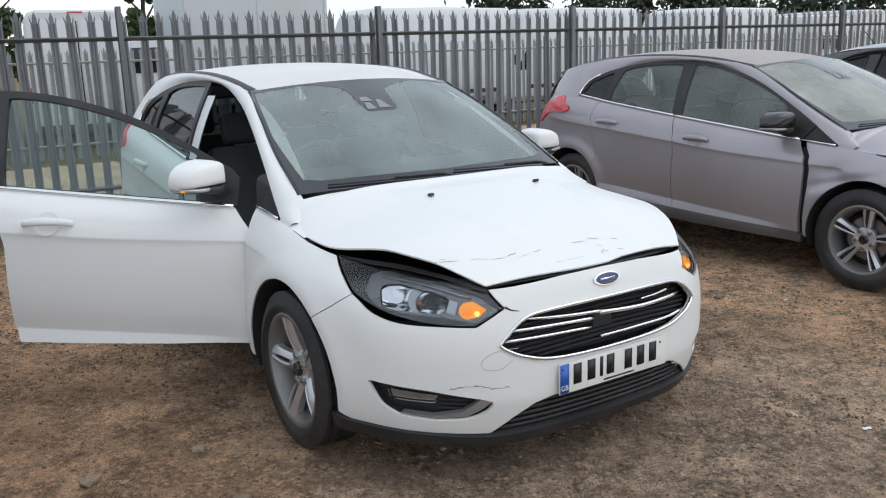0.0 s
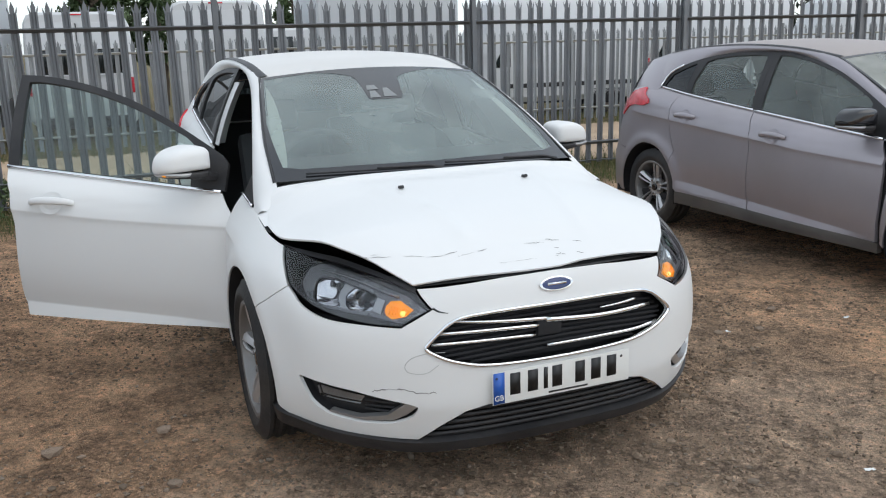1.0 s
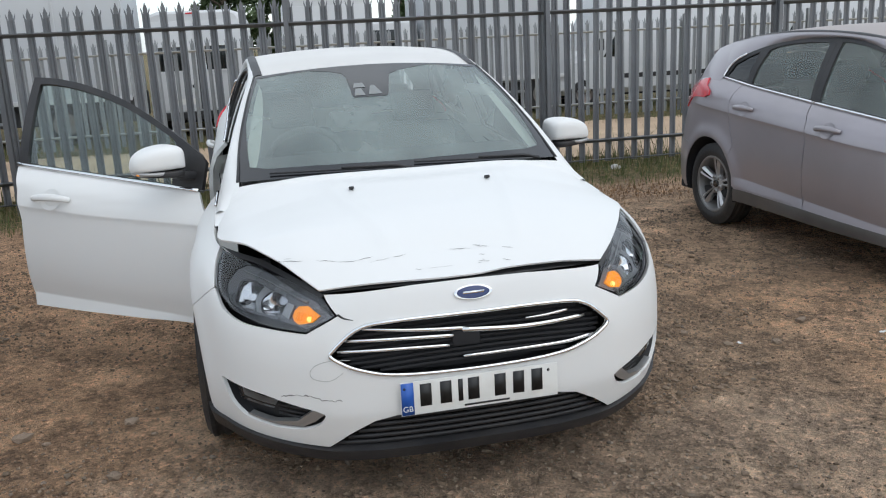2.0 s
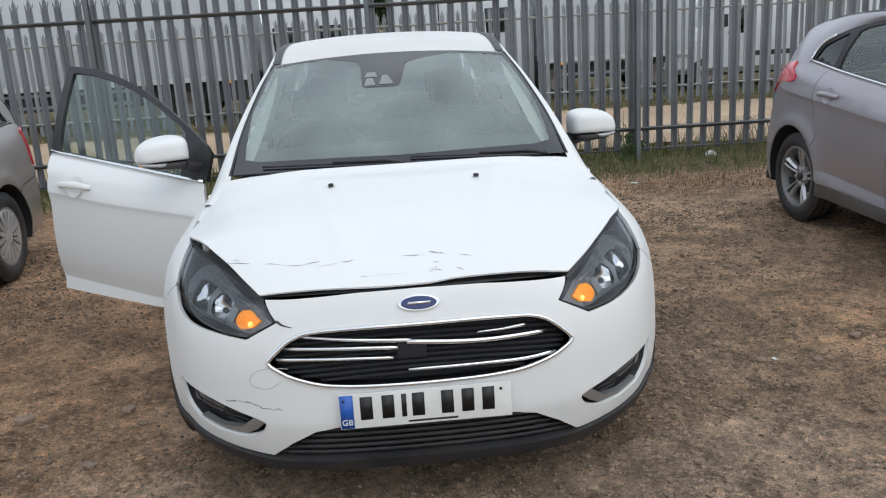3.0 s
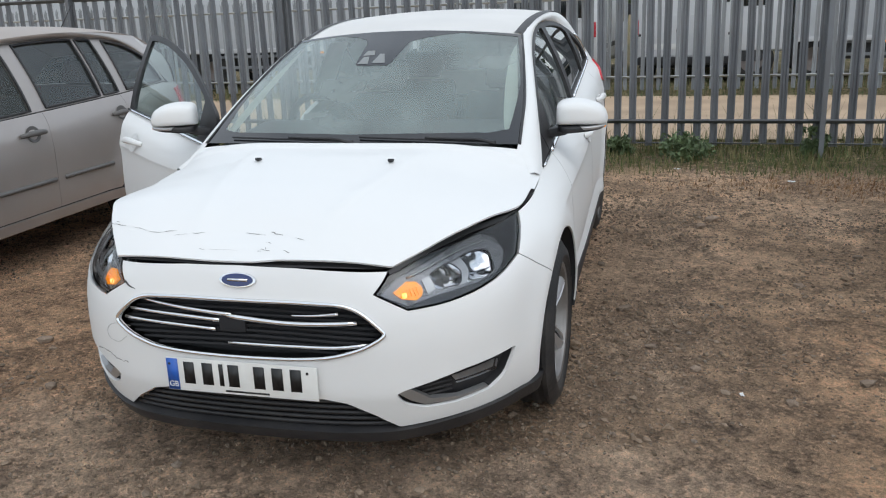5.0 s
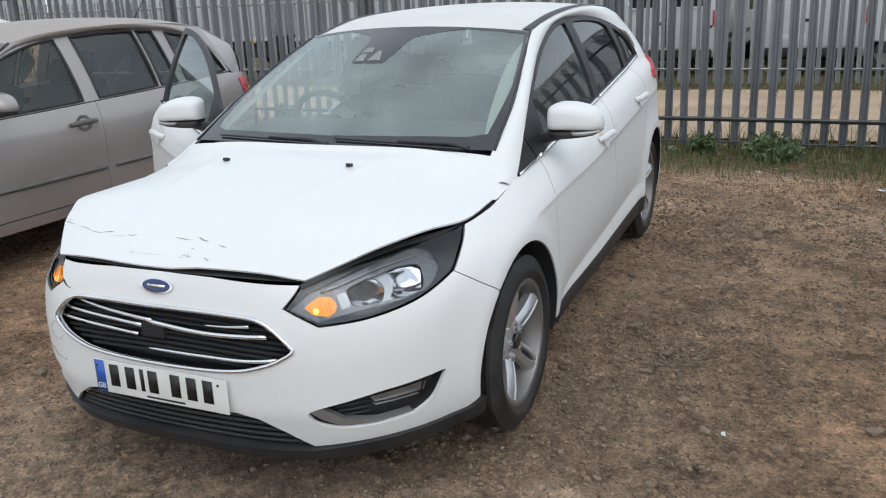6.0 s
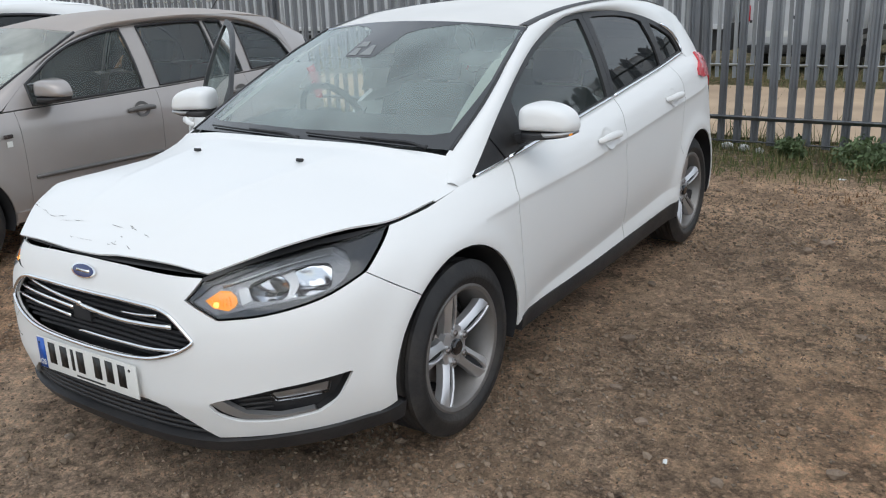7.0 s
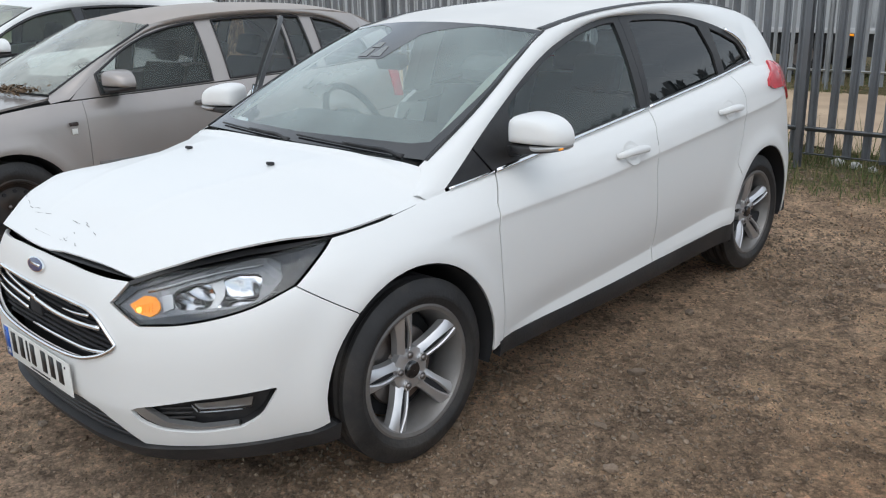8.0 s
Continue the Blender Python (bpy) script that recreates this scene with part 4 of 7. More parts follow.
                bm = prism(ol, 0.012, m @ at(0, out - 0.004, 0) @ Matrix.Rotation(radians(-90), 4, "X"), 0.002)
                part("blade", bm, ALLOY, w)
        part("centre_cap", lathe([(0.001, out + 0.012), (0.03, out + 0.012), (0.052, out + 0.004), (0.06, out - 0.012)], 32), ALLOY, w)
        part("cover_rim", lathe([(rim_r - 0.034, out - 0.012), (rim_r - 0.03, out + 0.004), (rim_r - 0.012, out + 0.004), (rim_r - 0.004, out - 0.004)], 56), ALLOY, w)
        return w
    n = 5
    for k in range(n):
        m = Matrix.Rotation(k * math.tau / n, 4, "Y")
        bm = bmesh.new()
        rows = []
        for i in range(10):
            t = i / 9
            r = 0.048 + (rim_r - 0.014 - 0.048) * t
            wide = style["root"] + (style["tip"] - style["root"]) * t - style["waist"] * math.sin(t * math.pi)
            g = style["slit"][0] + (style["slit"][1] - style["slit"][0]) * t + style["swell"] * math.sin(t * math.pi)
            lift = out - 0.005 - 0.034 * (1 - t) ** 1.6
            deep = 0.006 + style["deep"] * smoothstep(0.05, 0.25, t) * smoothstep(1.02, 0.85, t)
            half = [(wide, lift - 0.045), (wide, lift - 0.017), (wide * 0.72, lift - 0.007), (g + 0.004, lift), (g, lift - 0.004), (g * 0.7, lift - deep)]
            rows.append([bm.verts.new((r, y, -c)) for c, y in half] + [bm.verts.new((r, y, c)) for c, y in half[::-1]])
        for p, q in zip(rows, rows[1:]):
            for j in range(11):
                bm.faces.new((p[j], p[j + 1], q[j + 1], q[j]))
            bm.faces.new((p[11], p[0], q[0], q[11]))
        bmesh.ops.recalc_face_normals(bm, faces=bm.faces)
        bmesh.ops.transform(bm, matrix=m, verts=bm.verts)
        part("spoke", bm, ALLOY, w, angle=22)
        # near-black strip along the slot floor, in place of shade
        bm = bmesh.new()
        pairs = []
        for t in np.linspace(0.16, 0.93, 8):
            r = 0.048 + (rim_r - 0.062) * t
            g = (style["slit"][0] + (style["slit"][1] - style["slit"][0]) * t + style["swell"] * math.sin(t * math.pi)) * 0.86
            y = out - 0.005 - 0.034 * (1 - t) ** 1.6 - 0.012
            pairs.append([bm.verts.new(m @ Vector((r, y, c))) for c in (-g, g)])
        for p, q in zip(pairs, pairs[1:]):
            bm.faces.new((p[0], p[1], q[1], q[0]))
        part("slot_shade", bm, VOID, w, "dark strip for the shade in the spoke's slot")
        at_nut = m @ Matrix.Rotation(style["nut"], 4, "Y") @ at(0.056, out - 0.030, 0) @ Matrix.Rotation(radians(-90), 4, "X")
        bm = bmesh.new()
        bmesh.ops.create_cone(bm, cap_ends=True, segments=6, radius1=0.0105, radius2=0.0095, depth=0.02, matrix=at_nut)
        part("wheel_nut", bm, DISC, w)
        part("nut_pocket", lathe([(0.0165, -0.006), (0.0165, 0.006), (0.0135, 0.0065), (0.0125, -0.004)], 16, axis="Z"), ALLOY, w).matrix_basis = at_nut
    part("hub_plate", lathe([(0.001, out - 0.036), (0.055, out - 0.034), (0.074, out - 0.040), (0.078, out - 0.062)], 40), ALLOY, w)
    part("centre_cap", lathe([(0.001, out - 0.018), (0.024, out - 0.019), (0.029, out - 0.024), (0.03, out - 0.04)], 32), GLOSS, w, "dark centre cap")
    return w

HATCH = dict(
    plan=[(0.888, 0), (0.885, 0.15), (0.872, 0.32), (0.838, 0.47), (0.765, 0.60), (0.66, 0.715), (0.527, 0.803), (0.35, 0.862), (0.15, 0.890), (-0.1, 0.893),
          (-0.5, 0.883), (-1.2, 0.864), (-2.0, 0.837), (-2.5, 0.822), (-2.8, 0.806), (-3.05, 0.765), (-3.25, 0.69), (-3.37, 0.56), (-3.43, 0.37), (-3.45, 0)],
    nose=[(0.13, -0.09), (0.20, -0.045), (0.28, -0.018), (0.36, 0.0), (0.47, 0.0), (0.56, -0.008), (0.64, -0.024), (0.70, -0.042), (0.745, -0.062), (0.80, -0.12)],
    tail=[(0.13, 0.08), (0.25, 0.01), (0.5, 0.0), (0.62, 0.03), (0.8, 0.07), (0.95, 0.13), (1.1, 0.2)],
    low=[(0.13, -0.07), (0.20, -0.035), (0.30, -0.012), (0.45, 0.0), (0.60, 0.002), (0.75, 0.0), (1.2, -0.01)],
    belt=[(0.9, 0.69), (0.6, 0.735), (0.42, 0.77), (0.26, 0.802), (0.08, 0.822), (-0.1, 0.845), (-0.224, 0.857), (-0.477, 0.877), (-0.933, 0.921), (-1.566, 0.984), (-2.25, 1.058), (-2.6, 1.105), (-2.85, 1.125), (-3.3, 1.13)],
    shoulder=[(-0.30, 0.0), (-0.2, -0.004), (-0.13, -0.013), (-0.08, -0.03), (-0.04, -0.06), (0.0, -0.105), (0.04, -0.17), (0.1, -0.27)],
    crease=[(-0.2, 0.735), (-0.45, 0.748), (-1.0, 0.769), (-1.4, 0.798), (-2.2, 0.857), (-3.0, 0.92)], crease_height=0.0075, sweep=0.024,
    wheelbase=2.635, hub=0.312, arch=0.362, axle=0.03, lean=(0.28, 0.40))

# cracks in the bonnet paint: from x, y to x, y, half width
MARKS = [
    (0.628, -0.592, 0.640, -0.572, 0.0022), (0.640, -0.572, 0.664, -0.508, 0.0020), (0.634, -0.566, 0.638, -0.545, 0.0012), (0.674, -0.468, 0.695, -0.405, 0.0015), (0.699, -0.398, 0.707, -0.338, 0.0018),
    (0.704, -0.335, 0.701, -0.290, 0.0022), (0.720, -0.300, 0.718, -0.235, 0.0010), (0.714, -0.223, 0.709, -0.182, 0.0022), (0.775, -0.168, 0.776, -0.145, 0.0020), (0.776, -0.138, 0.781, -0.030, 0.0007),
    (0.701, -0.037, 0.705, 0.034, 0.0022), (0.692, 0.046, 0.697, 0.072, 0.0028), (0.698, 0.058, 0.705, 0.096, 0.0026), (0.714, 0.140, 0.722, 0.176, 0.0018), (0.741, 0.055, 0.743, 0.073, 0.0022),
    (0.762, 0.060, 0.772, 0.064, 0.0018), (0.772, 0.044, 0.774, 0.080, 0.0024), (0.779, 0.038, 0.780, 0.054, 0.0014), (0.771, 0.124, 0.777, 0.150, 0.0018)]

TWIN_SPOKE = dict(kind="spoke", rim=0.226, root=0.035, tip=0.043, waist=0.004, slit=(0.004, 0.0015), swell=0.0085, deep=0.024, nut=0.0)
WIDE_SPOKE = dict(kind="spoke", rim=0.214, root=0.019, tip=0.044, waist=0.003, slit=(0.003, 0.015), swell=0.002, deep=0.022, nut=math.tau / 10)
COVER = dict(kind="cover", rim=0.195)


def arch_points(qx, ax, hub, r, a0, a1, n=16):
    """Points round a wheel opening, by angles from the front, as (q, z)."""
    return [(qx(ax + r * math.cos(radians(a0 + (a1 - a0) * i / n))), hub + r * math.sin(radians(a0 + (a1 - a0) * i / n))) for i in range(n + 1)]


def make_seat(parent, x, y, back=18):
    seat = new("front_seat" if x > -1.9 else "rear_seat")
    seat.parent = parent
    seat.matrix_basis = at(x, y, 0)
    part("cushion", box((0.50, 0.48, 0.16), pose(0, 0, 0.40, 0, -6, 0), 0.05), DARK, seat)
    part("backrest", box((0.13, 0.46, 0.60), pose(-0.32, 0, 0.73, 0, -back, 0), 0.05), DARK, seat)
    part("headrest", box((0.09, 0.25, 0.17), pose(-0.45, 0, 1.11, 0, -back, 0), 0.035, 3), DARK, seat)
    return seat


def make_mirror(parent, side, shell_mat, base_x, base_z, base_y, lamp=True, broken=False, fold=0.0):
    """A door mirror: housing, foot, glass and repeater."""
    m = new("door_mirror")
    m.parent = parent
    m.matrix_basis = Matrix.Translation((base_x, side * base_y, base_z)) @ Matrix.Rotation(radians(fold), 4, "Z")

    def shell(outline, grow=0.0, back=0.045):
        """A cap bulging ahead over an outline of (y, z)."""
        ring = bow(outline + outline[:1], 40)[:-1]
        cy, cz = sum(p[0] for p in ring) / 40, sum(p[1] for p in ring) / 40
        verts, faces = [], []
        for k in (1.0, 1.0, 0.99, 0.97, 0.93, 0.86, 0.7, 0.35):
            for y, z in ring:
                y1, z1 = cy + (y - cy) * k, cz + (z - cz) * k
                ahead = (0.108 + grow - 1.9 * max(0.0, y1 - 0.06) ** 2) * (1 - k ** 8) ** 0.5
                verts.append((ahead - 0.012, side * y1 * 1.06, z1 * 1.08))
        for q in range(40):
            verts[q] = (-back, verts[q][1] * 0.985, verts[q][2])
        n = 40
        for r in range(7):
            faces += [(r * n + q, r * n + (q + 1) % n, (r + 1) * n + (q + 1) % n, (r + 1) * n + q) for q in range(n)]
        faces += [tuple(range(7 * n, 8 * n)), tuple(range(n))[::-1]]
        bm = bmesh.new()
        vs = [bm.verts.new(v) for v in verts]
        for f in faces:
            bm.faces.new([vs[q] for q in f])
        bmesh.ops.recalc_face_normals(bm, faces=bm.faces)
        return bm
    top = [(0.012, 0.036), (0.011, 0.08), (0.016, 0.113), (0.034, 0.125), (0.075, 0.130), (0.12, 0.127), (0.165, 0.116), (0.200, 0.094), (0.214, 0.066), (0.216, 0.042), (0.210, 0.033), (0.15, 0.032), (0.08, 0.032), (0.02, 0.033)]
    part("housing", shell(top), GLOSS if broken else shell_mat, m, "glossy black housing without its cover" if broken else "", angle=60)
    low = [(0.018, 0.034), (0.10, 0.034), (0.205, 0.034), (0.208, 0.026), (0.19, 0.014), (0.13, 0.006), (0.05, 0.0), (0.02, 0.006)]
    part("lower_shell", shell(low, -0.004), BLACK, m, "black lower half", angle=60)
    part("foot", box((0.07, 0.12, 0.04), pose(0.0, side * 0.0, 0.0, side * 10, 0, 0), 0.014), BLACK, m)
    part("mirror_glass", box((0.006, 0.135, 0.062), pose(-0.044, side * 0.112, 0.082, 0, 0, 0), 0.002), CHROME, m)
    if lamp:
        strip = [(0.105, 0.033), (0.16, 0.034), (0.206, 0.036), (0.212, 0.030), (0.205, 0.021), (0.16, 0.016), (0.115, 0.018)]
        part("repeater", shell(strip, 0.003), SATIN, m, "clear repeater lens", angle=60)
        if lamp == "amber":
            bm = bmesh.new()
            bmesh.ops.create_uvsphere(bm, u_segments=14, v_segments=8, radius=1.0, matrix=at(0.022, side * 0.213, 0.029) @ Matrix.Diagonal((0.020, 0.010, 0.007, 1)))
            part("repeater_tip", bm, AMBER, m, "orange end of the repeater")
    return m


def make_handle(parent, fn, q, z, mat, mirror, out=1):
    """A pull handle over a shallow scoop."""
    sg = -1 if mirror else 1
    c = fn(q, z)
    n = normal_of(fn, q, z) * out
    t = (fn(q - 0.05, z) - fn(q + 0.05, z)).normalized()
    up = n.cross(t)
    if up.z < 0:
        up = -up
    rot = Matrix((t, up, n)).transposed().to_4x4()
    m = Matrix.Translation(c) @ rot
    flip = Matrix.Diagonal((1, sg, 1, 1))
    h = new("door_handle")
    h.parent = parent
    bm = bmesh.new()
    pts = [(-0.105, 0.0, 0.002), (-0.09, 0.0, 0.026), (-0.03, 0.002, 0.038), (0.04, 0.002, 0.036), (0.09, 0, 0.026), (0.105, 0, 0.002)]
    bm = tube(bow(pts, 16), lambda u: 0.010 + 0.004 * math.sin(u * math.pi), 10)
    for v in bm.verts:
        v.co.y *= 1.25
    bmesh.ops.transform(bm, matrix=flip @ m, verts=bm.verts)
    if sg < 0:
        bmesh.ops.reverse_faces(bm, faces=bm.faces)
    part("grip", bm, mat, h)
    bm = lathe([(0.001, -0.004), (0.03, -0.003), (0.05, 0.0012), (0.052, 0.0015)], 32, axis="Z")
    for v in bm.verts:
        v.co.x *= 1.15
    bmesh.ops.transform(bm, matrix=flip @ m @ at(-0.005, 0, 0.001), verts=bm.verts)
    part("scoop", bm, mat, h)
    return h


def make_hatchback(m, paint, label, group="parked cars", white=False):
    """A five-door hatchback."""
    car = empty("hatchback_car", m, label, "car", group)
    S = car_shape(HATCH)
    fl, gz, qx, qy, belt = S["flank"], S["glazing"], S["qx"], S["qy"], S["belt"]
    L = S["length"]
    hub, arch = HATCH["hub"], HATCH["arch"]
    wb, ax0 = HATCH["wheelbase"], HATCH["axle"]

    lines = []
    for e in (-0.005, 0.005):
        lines.append([(qx(x), S["crease"](x) + e) for x in np.linspace(-0.15, -3.0, 160)])
        lines.append([(qx(x), 0.325 - 0.055 * (x + 0.6) + e) for x in np.linspace(-0.38, -2.4, 110)])

    def q_at(x, y, z):
        best = min((((fl(i * L / 500, z) - Vector((x, y, z))).length, i * L / 500) for i in range(501)))[1]
        return (best, z)

    # key places
    lamp_in, lamp_low, lamp_back, lamp_tip = q_at(0.81, 0.431, 0.662), q_at(0.768, 0.515, 0.607), q_at(0.424, 0.796, 0.694), q_at(0.262, 0.766, 0.800)
    hood_corner = q_at(0.775, 0.462, 0.722)
    seam_arch = (qx(0.275), 0.586)
    hood_edge = [(-0.19, 0.700, 0.935), (-0.150, 0.742, 0.884), (-0.104, 0.774, 0.843), (0.08, 0.782, 0.823), (0.26, 0.773, 0.812), (0.40, 0.710, 0.812), (0.53, 0.642, 0.798), (0.66, 0.556, 0.767), (0.772, 0.460, 0.728)]
    lamp_top = bow([lamp_tip, q_at(0.383, 0.685, 0.790), q_at(0.531, 0.600, 0.775), q_at(0.678, 0.530, 0.752), hood_corner], 16)
    lamp_under = bow([lamp_low, q_at(0.68, 0.62, 0.615), q_at(0.55, 0.73, 0.645), lamp_back], 14)
    lamp_rear = bow([lamp_back, q_at(0.336, 0.782, 0.748), lamp_tip], 8)
    clear = [q_at(*p) for p in ((0.432, 0.725, 0.757), (0.455, 0.757, 0.722), (0.485, 0.768, 0.699), (0.53, 0.755, 0.675), (0.60, 0.705, 0.659), (0.67, 0.645, 0.653), (0.727, 0.594, 0.645), (0.780, 0.525, 0.628),
                                (0.806, 0.458, 0.660), (0.765, 0.490, 0.698), (0.70, 0.54, 0.720), (0.633, 0.575, 0.738), (0.543, 0.617, 0.755), (0.457, 0.663, 0.767), (0.435, 0.690, 0.768))]
    lamp = lamp_top[:-1] + [hood_corner, lamp_in] + lamp_under[:-1] + lamp_rear[:-1]

    def dent(q, z):
        p = fl(q, z)
        r = math.exp(-((p.x + 0.20) / 0.10) ** 2 - ((z - 0.70) / 0.10) ** 2)
        c = math.exp(-((z - 0.66 - 0.25 * (p.x + 0.1)) / 0.03) ** 2) * smoothstep(-0.4, -0.25, p.x) * smoothstep(0.35, 0.1, p.x)
        return p - Vector((0, 0.035 * r + 0.014 * c, 0))

    # front bumper skin
    left = [(0.0, 0.742), (qy(0.2), 0.739), hood_corner, lamp_in] + lamp_under
    left += [seam_arch] + arch_points(qx, ax0, hub, arch, 48, -9, 8) + [(qx(0.45), 0.236), (qy(0.66), 0.224), (qy(0.49), 0.217)]
    left += [(qy(0.42), 0.27), (qy(0.34), 0.316), (qy(0.27), 0.331), (0.0, 0.333)]
    right = list(left)
    if white:
        # pulled away from the lamp towards its rear corner
        k0 = 4
        for k in range(len(lamp_under)):
            q, z = right[k0 + k]
            right[k0 + k] = (q, z - 0.017 * smoothstep(0.2, 0.65, k / (len(lamp_under) - 1)) * smoothstep(1.0, 0.8, k / (len(lamp_under) - 1)))
    loop = left + [(-q, z) for q, z in right[::-1] if q > 1e-6]
    grille = [(0.0, 0.640), (qy(0.2), 0.640), (qy(0.345), 0.634), (qy(0.40), 0.612), (qy(0.462), 0.552), (qy(0.465), 0.536), (qy(0.40), 0.500), (qy(0.31), 0.474), (qy(0.2), 0.464), (0.0, 0.461)]
    grille_loop = grille + [(-q, z) for q, z in grille[::-1] if q > 1e-6]
    def eased(loop, k, times=2):
        for _ in range(times):
            loop = [(a[0] + (b[0] - a[0]) * c, a[1] + (b[1] - a[1]) * c) for a, b in zip(loop, loop[1:] + loop[:1]) for c in (k, 1 - k)]
        return loop
    grille_loop = eased(grille_loop, 0.2)
    f_in, f_tip = q_at(0.828, 0.485, 0.350), q_at(0.525, 0.803, 0.408)
    fog = [f_in] + bow([q_at(0.71, 0.665, 0.390), f_tip], 4) + bow([q_at(0.54, 0.795, 0.372), q_at(0.565, 0.775, 0.325), q_at(0.61, 0.738, 0.290)], 6) + bow([q_at(0.70, 0.65, 0.277), q_at(0.78, 0.55, 0.285), q_at(0.815, 0.51, 0.310)], 5)
    fog = eased(fog, 0.16)
    panel("front_bumper", fl, loop, paint, car, holes=[grille_loop, fog, [(-q, z) for q, z in fog]], h=0.03, label="white front bumper with scuffs" if white else "")
    # dark structure behind the gaps, near-black in place of their shade
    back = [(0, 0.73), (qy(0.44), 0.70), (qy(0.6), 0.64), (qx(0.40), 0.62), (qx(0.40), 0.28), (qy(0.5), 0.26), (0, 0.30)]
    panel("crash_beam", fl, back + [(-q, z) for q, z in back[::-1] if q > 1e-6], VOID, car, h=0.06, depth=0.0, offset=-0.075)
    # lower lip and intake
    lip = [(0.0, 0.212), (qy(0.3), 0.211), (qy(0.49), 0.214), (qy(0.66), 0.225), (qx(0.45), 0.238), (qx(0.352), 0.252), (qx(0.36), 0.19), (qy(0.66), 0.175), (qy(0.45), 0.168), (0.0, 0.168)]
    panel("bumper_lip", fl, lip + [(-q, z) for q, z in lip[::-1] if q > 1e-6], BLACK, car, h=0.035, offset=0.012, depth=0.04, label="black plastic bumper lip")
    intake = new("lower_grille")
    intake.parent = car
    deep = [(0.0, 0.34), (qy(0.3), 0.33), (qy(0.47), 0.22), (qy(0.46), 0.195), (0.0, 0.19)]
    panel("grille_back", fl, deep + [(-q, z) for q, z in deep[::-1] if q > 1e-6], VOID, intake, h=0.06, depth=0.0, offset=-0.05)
    for z in (0.318, 0.296, 0.274, 0.252, 0.230):
        pts = [fl(qy(abs(y)) * (1 if y >= 0 else -1), z) + Vector((-0.018, 0, 0)) for y in np.linspace(-0.43 + (z - 0.25) * 1.6, 0.43 - (z - 0.25) * 1.6, 17)]
        part("slat", tube(pts, 0.0075, 6), BLACK, intake)

    # radiator grille with chrome surround and bars
    gr = new("radiator_grille")
    gr.parent = car
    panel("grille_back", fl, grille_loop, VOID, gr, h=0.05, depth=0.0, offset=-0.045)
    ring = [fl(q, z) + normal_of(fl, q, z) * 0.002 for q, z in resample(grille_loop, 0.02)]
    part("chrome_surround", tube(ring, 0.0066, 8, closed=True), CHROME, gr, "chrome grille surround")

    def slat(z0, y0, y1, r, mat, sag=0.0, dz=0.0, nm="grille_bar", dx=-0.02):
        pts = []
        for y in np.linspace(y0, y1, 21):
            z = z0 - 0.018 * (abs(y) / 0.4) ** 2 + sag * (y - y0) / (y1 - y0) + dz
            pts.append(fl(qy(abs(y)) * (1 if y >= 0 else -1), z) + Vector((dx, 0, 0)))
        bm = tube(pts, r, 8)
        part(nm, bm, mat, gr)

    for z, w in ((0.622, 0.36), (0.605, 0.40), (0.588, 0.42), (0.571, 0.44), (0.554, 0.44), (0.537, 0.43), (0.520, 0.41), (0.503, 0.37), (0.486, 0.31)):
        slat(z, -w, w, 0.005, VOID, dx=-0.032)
    if white:
        # the chrome blades are broken in the middle and hang askew
        def blade(run, r0, r1):
            pts = [fl(math.copysign(qy(abs(y)), y), z) + Vector((-0.018, 0, 0)) for y, z in bow(run, 14)]
            part("grille_bar", tube(pts, lambda u: r0 + (r1 - r0) * u, 8), CHROME, gr, "loose chrome grille blade")
        blade([(-0.37, 0.616), (-0.197, 0.599), (-0.03, 0.588)], 0.005, 0.008)
        blade([(-0.415, 0.581), (-0.24, 0.576), (-0.072, 0.569)], 0.006, 0.007)
        blade([(-0.44, 0.548), (-0.257, 0.545), (-0.087, 0.539)], 0.006, 0.006)
        blade([(-0.043, 0.584), (0.162, 0.570), (0.315, 0.572), (0.38, 0.575)], 0.010, 0.008)
        blade([(0.171, 0.594), (0.247, 0.596), (0.323, 0.602)], 0.003, 0.006)
        blade([(-0.044, 0.499), (0.183, 0.498), (0.319, 0.498), (0.41, 0.507)], 0.005, 0.007)
        bm = box((0.03, 0.09, 0.05), at(0.848, -0.03, 0.556), 0.006)
        part("broken_bracket", bm, VOID, gr, "broken black bar bracket")
    else:
        for z in (0.61, 0.575, 0.535):
            slat(z, -0.40, 0.40, 0.008, CHROME)
    # badge: plain oval
    bd = new("badge")
    bd.parent = car
    c, n = fl(0.0, 0.699), normal_of(fl, 0.0, 0.699)
    bm_m = Matrix.Translation(c + n * 0.001) @ n.to_track_quat("Z", "Y").to_matrix().to_4x4()
    for nm, r, hgt, mt in (("chrome_ring", 1.0, 0.006, CHROME), ("blue_oval", 0.86, 0.0075, OVAL_BLUE)):
        ol = [(0.062 * r * math.cos(a * math.tau / 40), 0.0235 * r * math.sin(a * math.tau / 40)) for a in range(40)]
        part(nm, prism(ol, hgt, bm_m, 0.0015), mt, bd)
    part("script_stroke", prism([(-0.034, -0.004), (0.034, -0.004), (0.036, 0.004), (-0.032, 0.004)], 0.0085, bm_m), CHROME, bd)

    # number plate: characters as plain bars
    pl = new("number_plate")
    pl.parent = car
    tilt = normal_of(fl, 0.0, 0.39)
    pm = Matrix.Translation(fl(0.0, 0.39) + tilt * 0.004 + Vector((0.004, 0, 0))) @ Matrix((Vector((0, 1, 0)), tilt.cross(Vector((0, 1, 0))), tilt)).transposed().to_4x4()
    part("plate_sheet", box((0.52, 0.111, 0.004), pm, 0.0015), PLATE, pl)
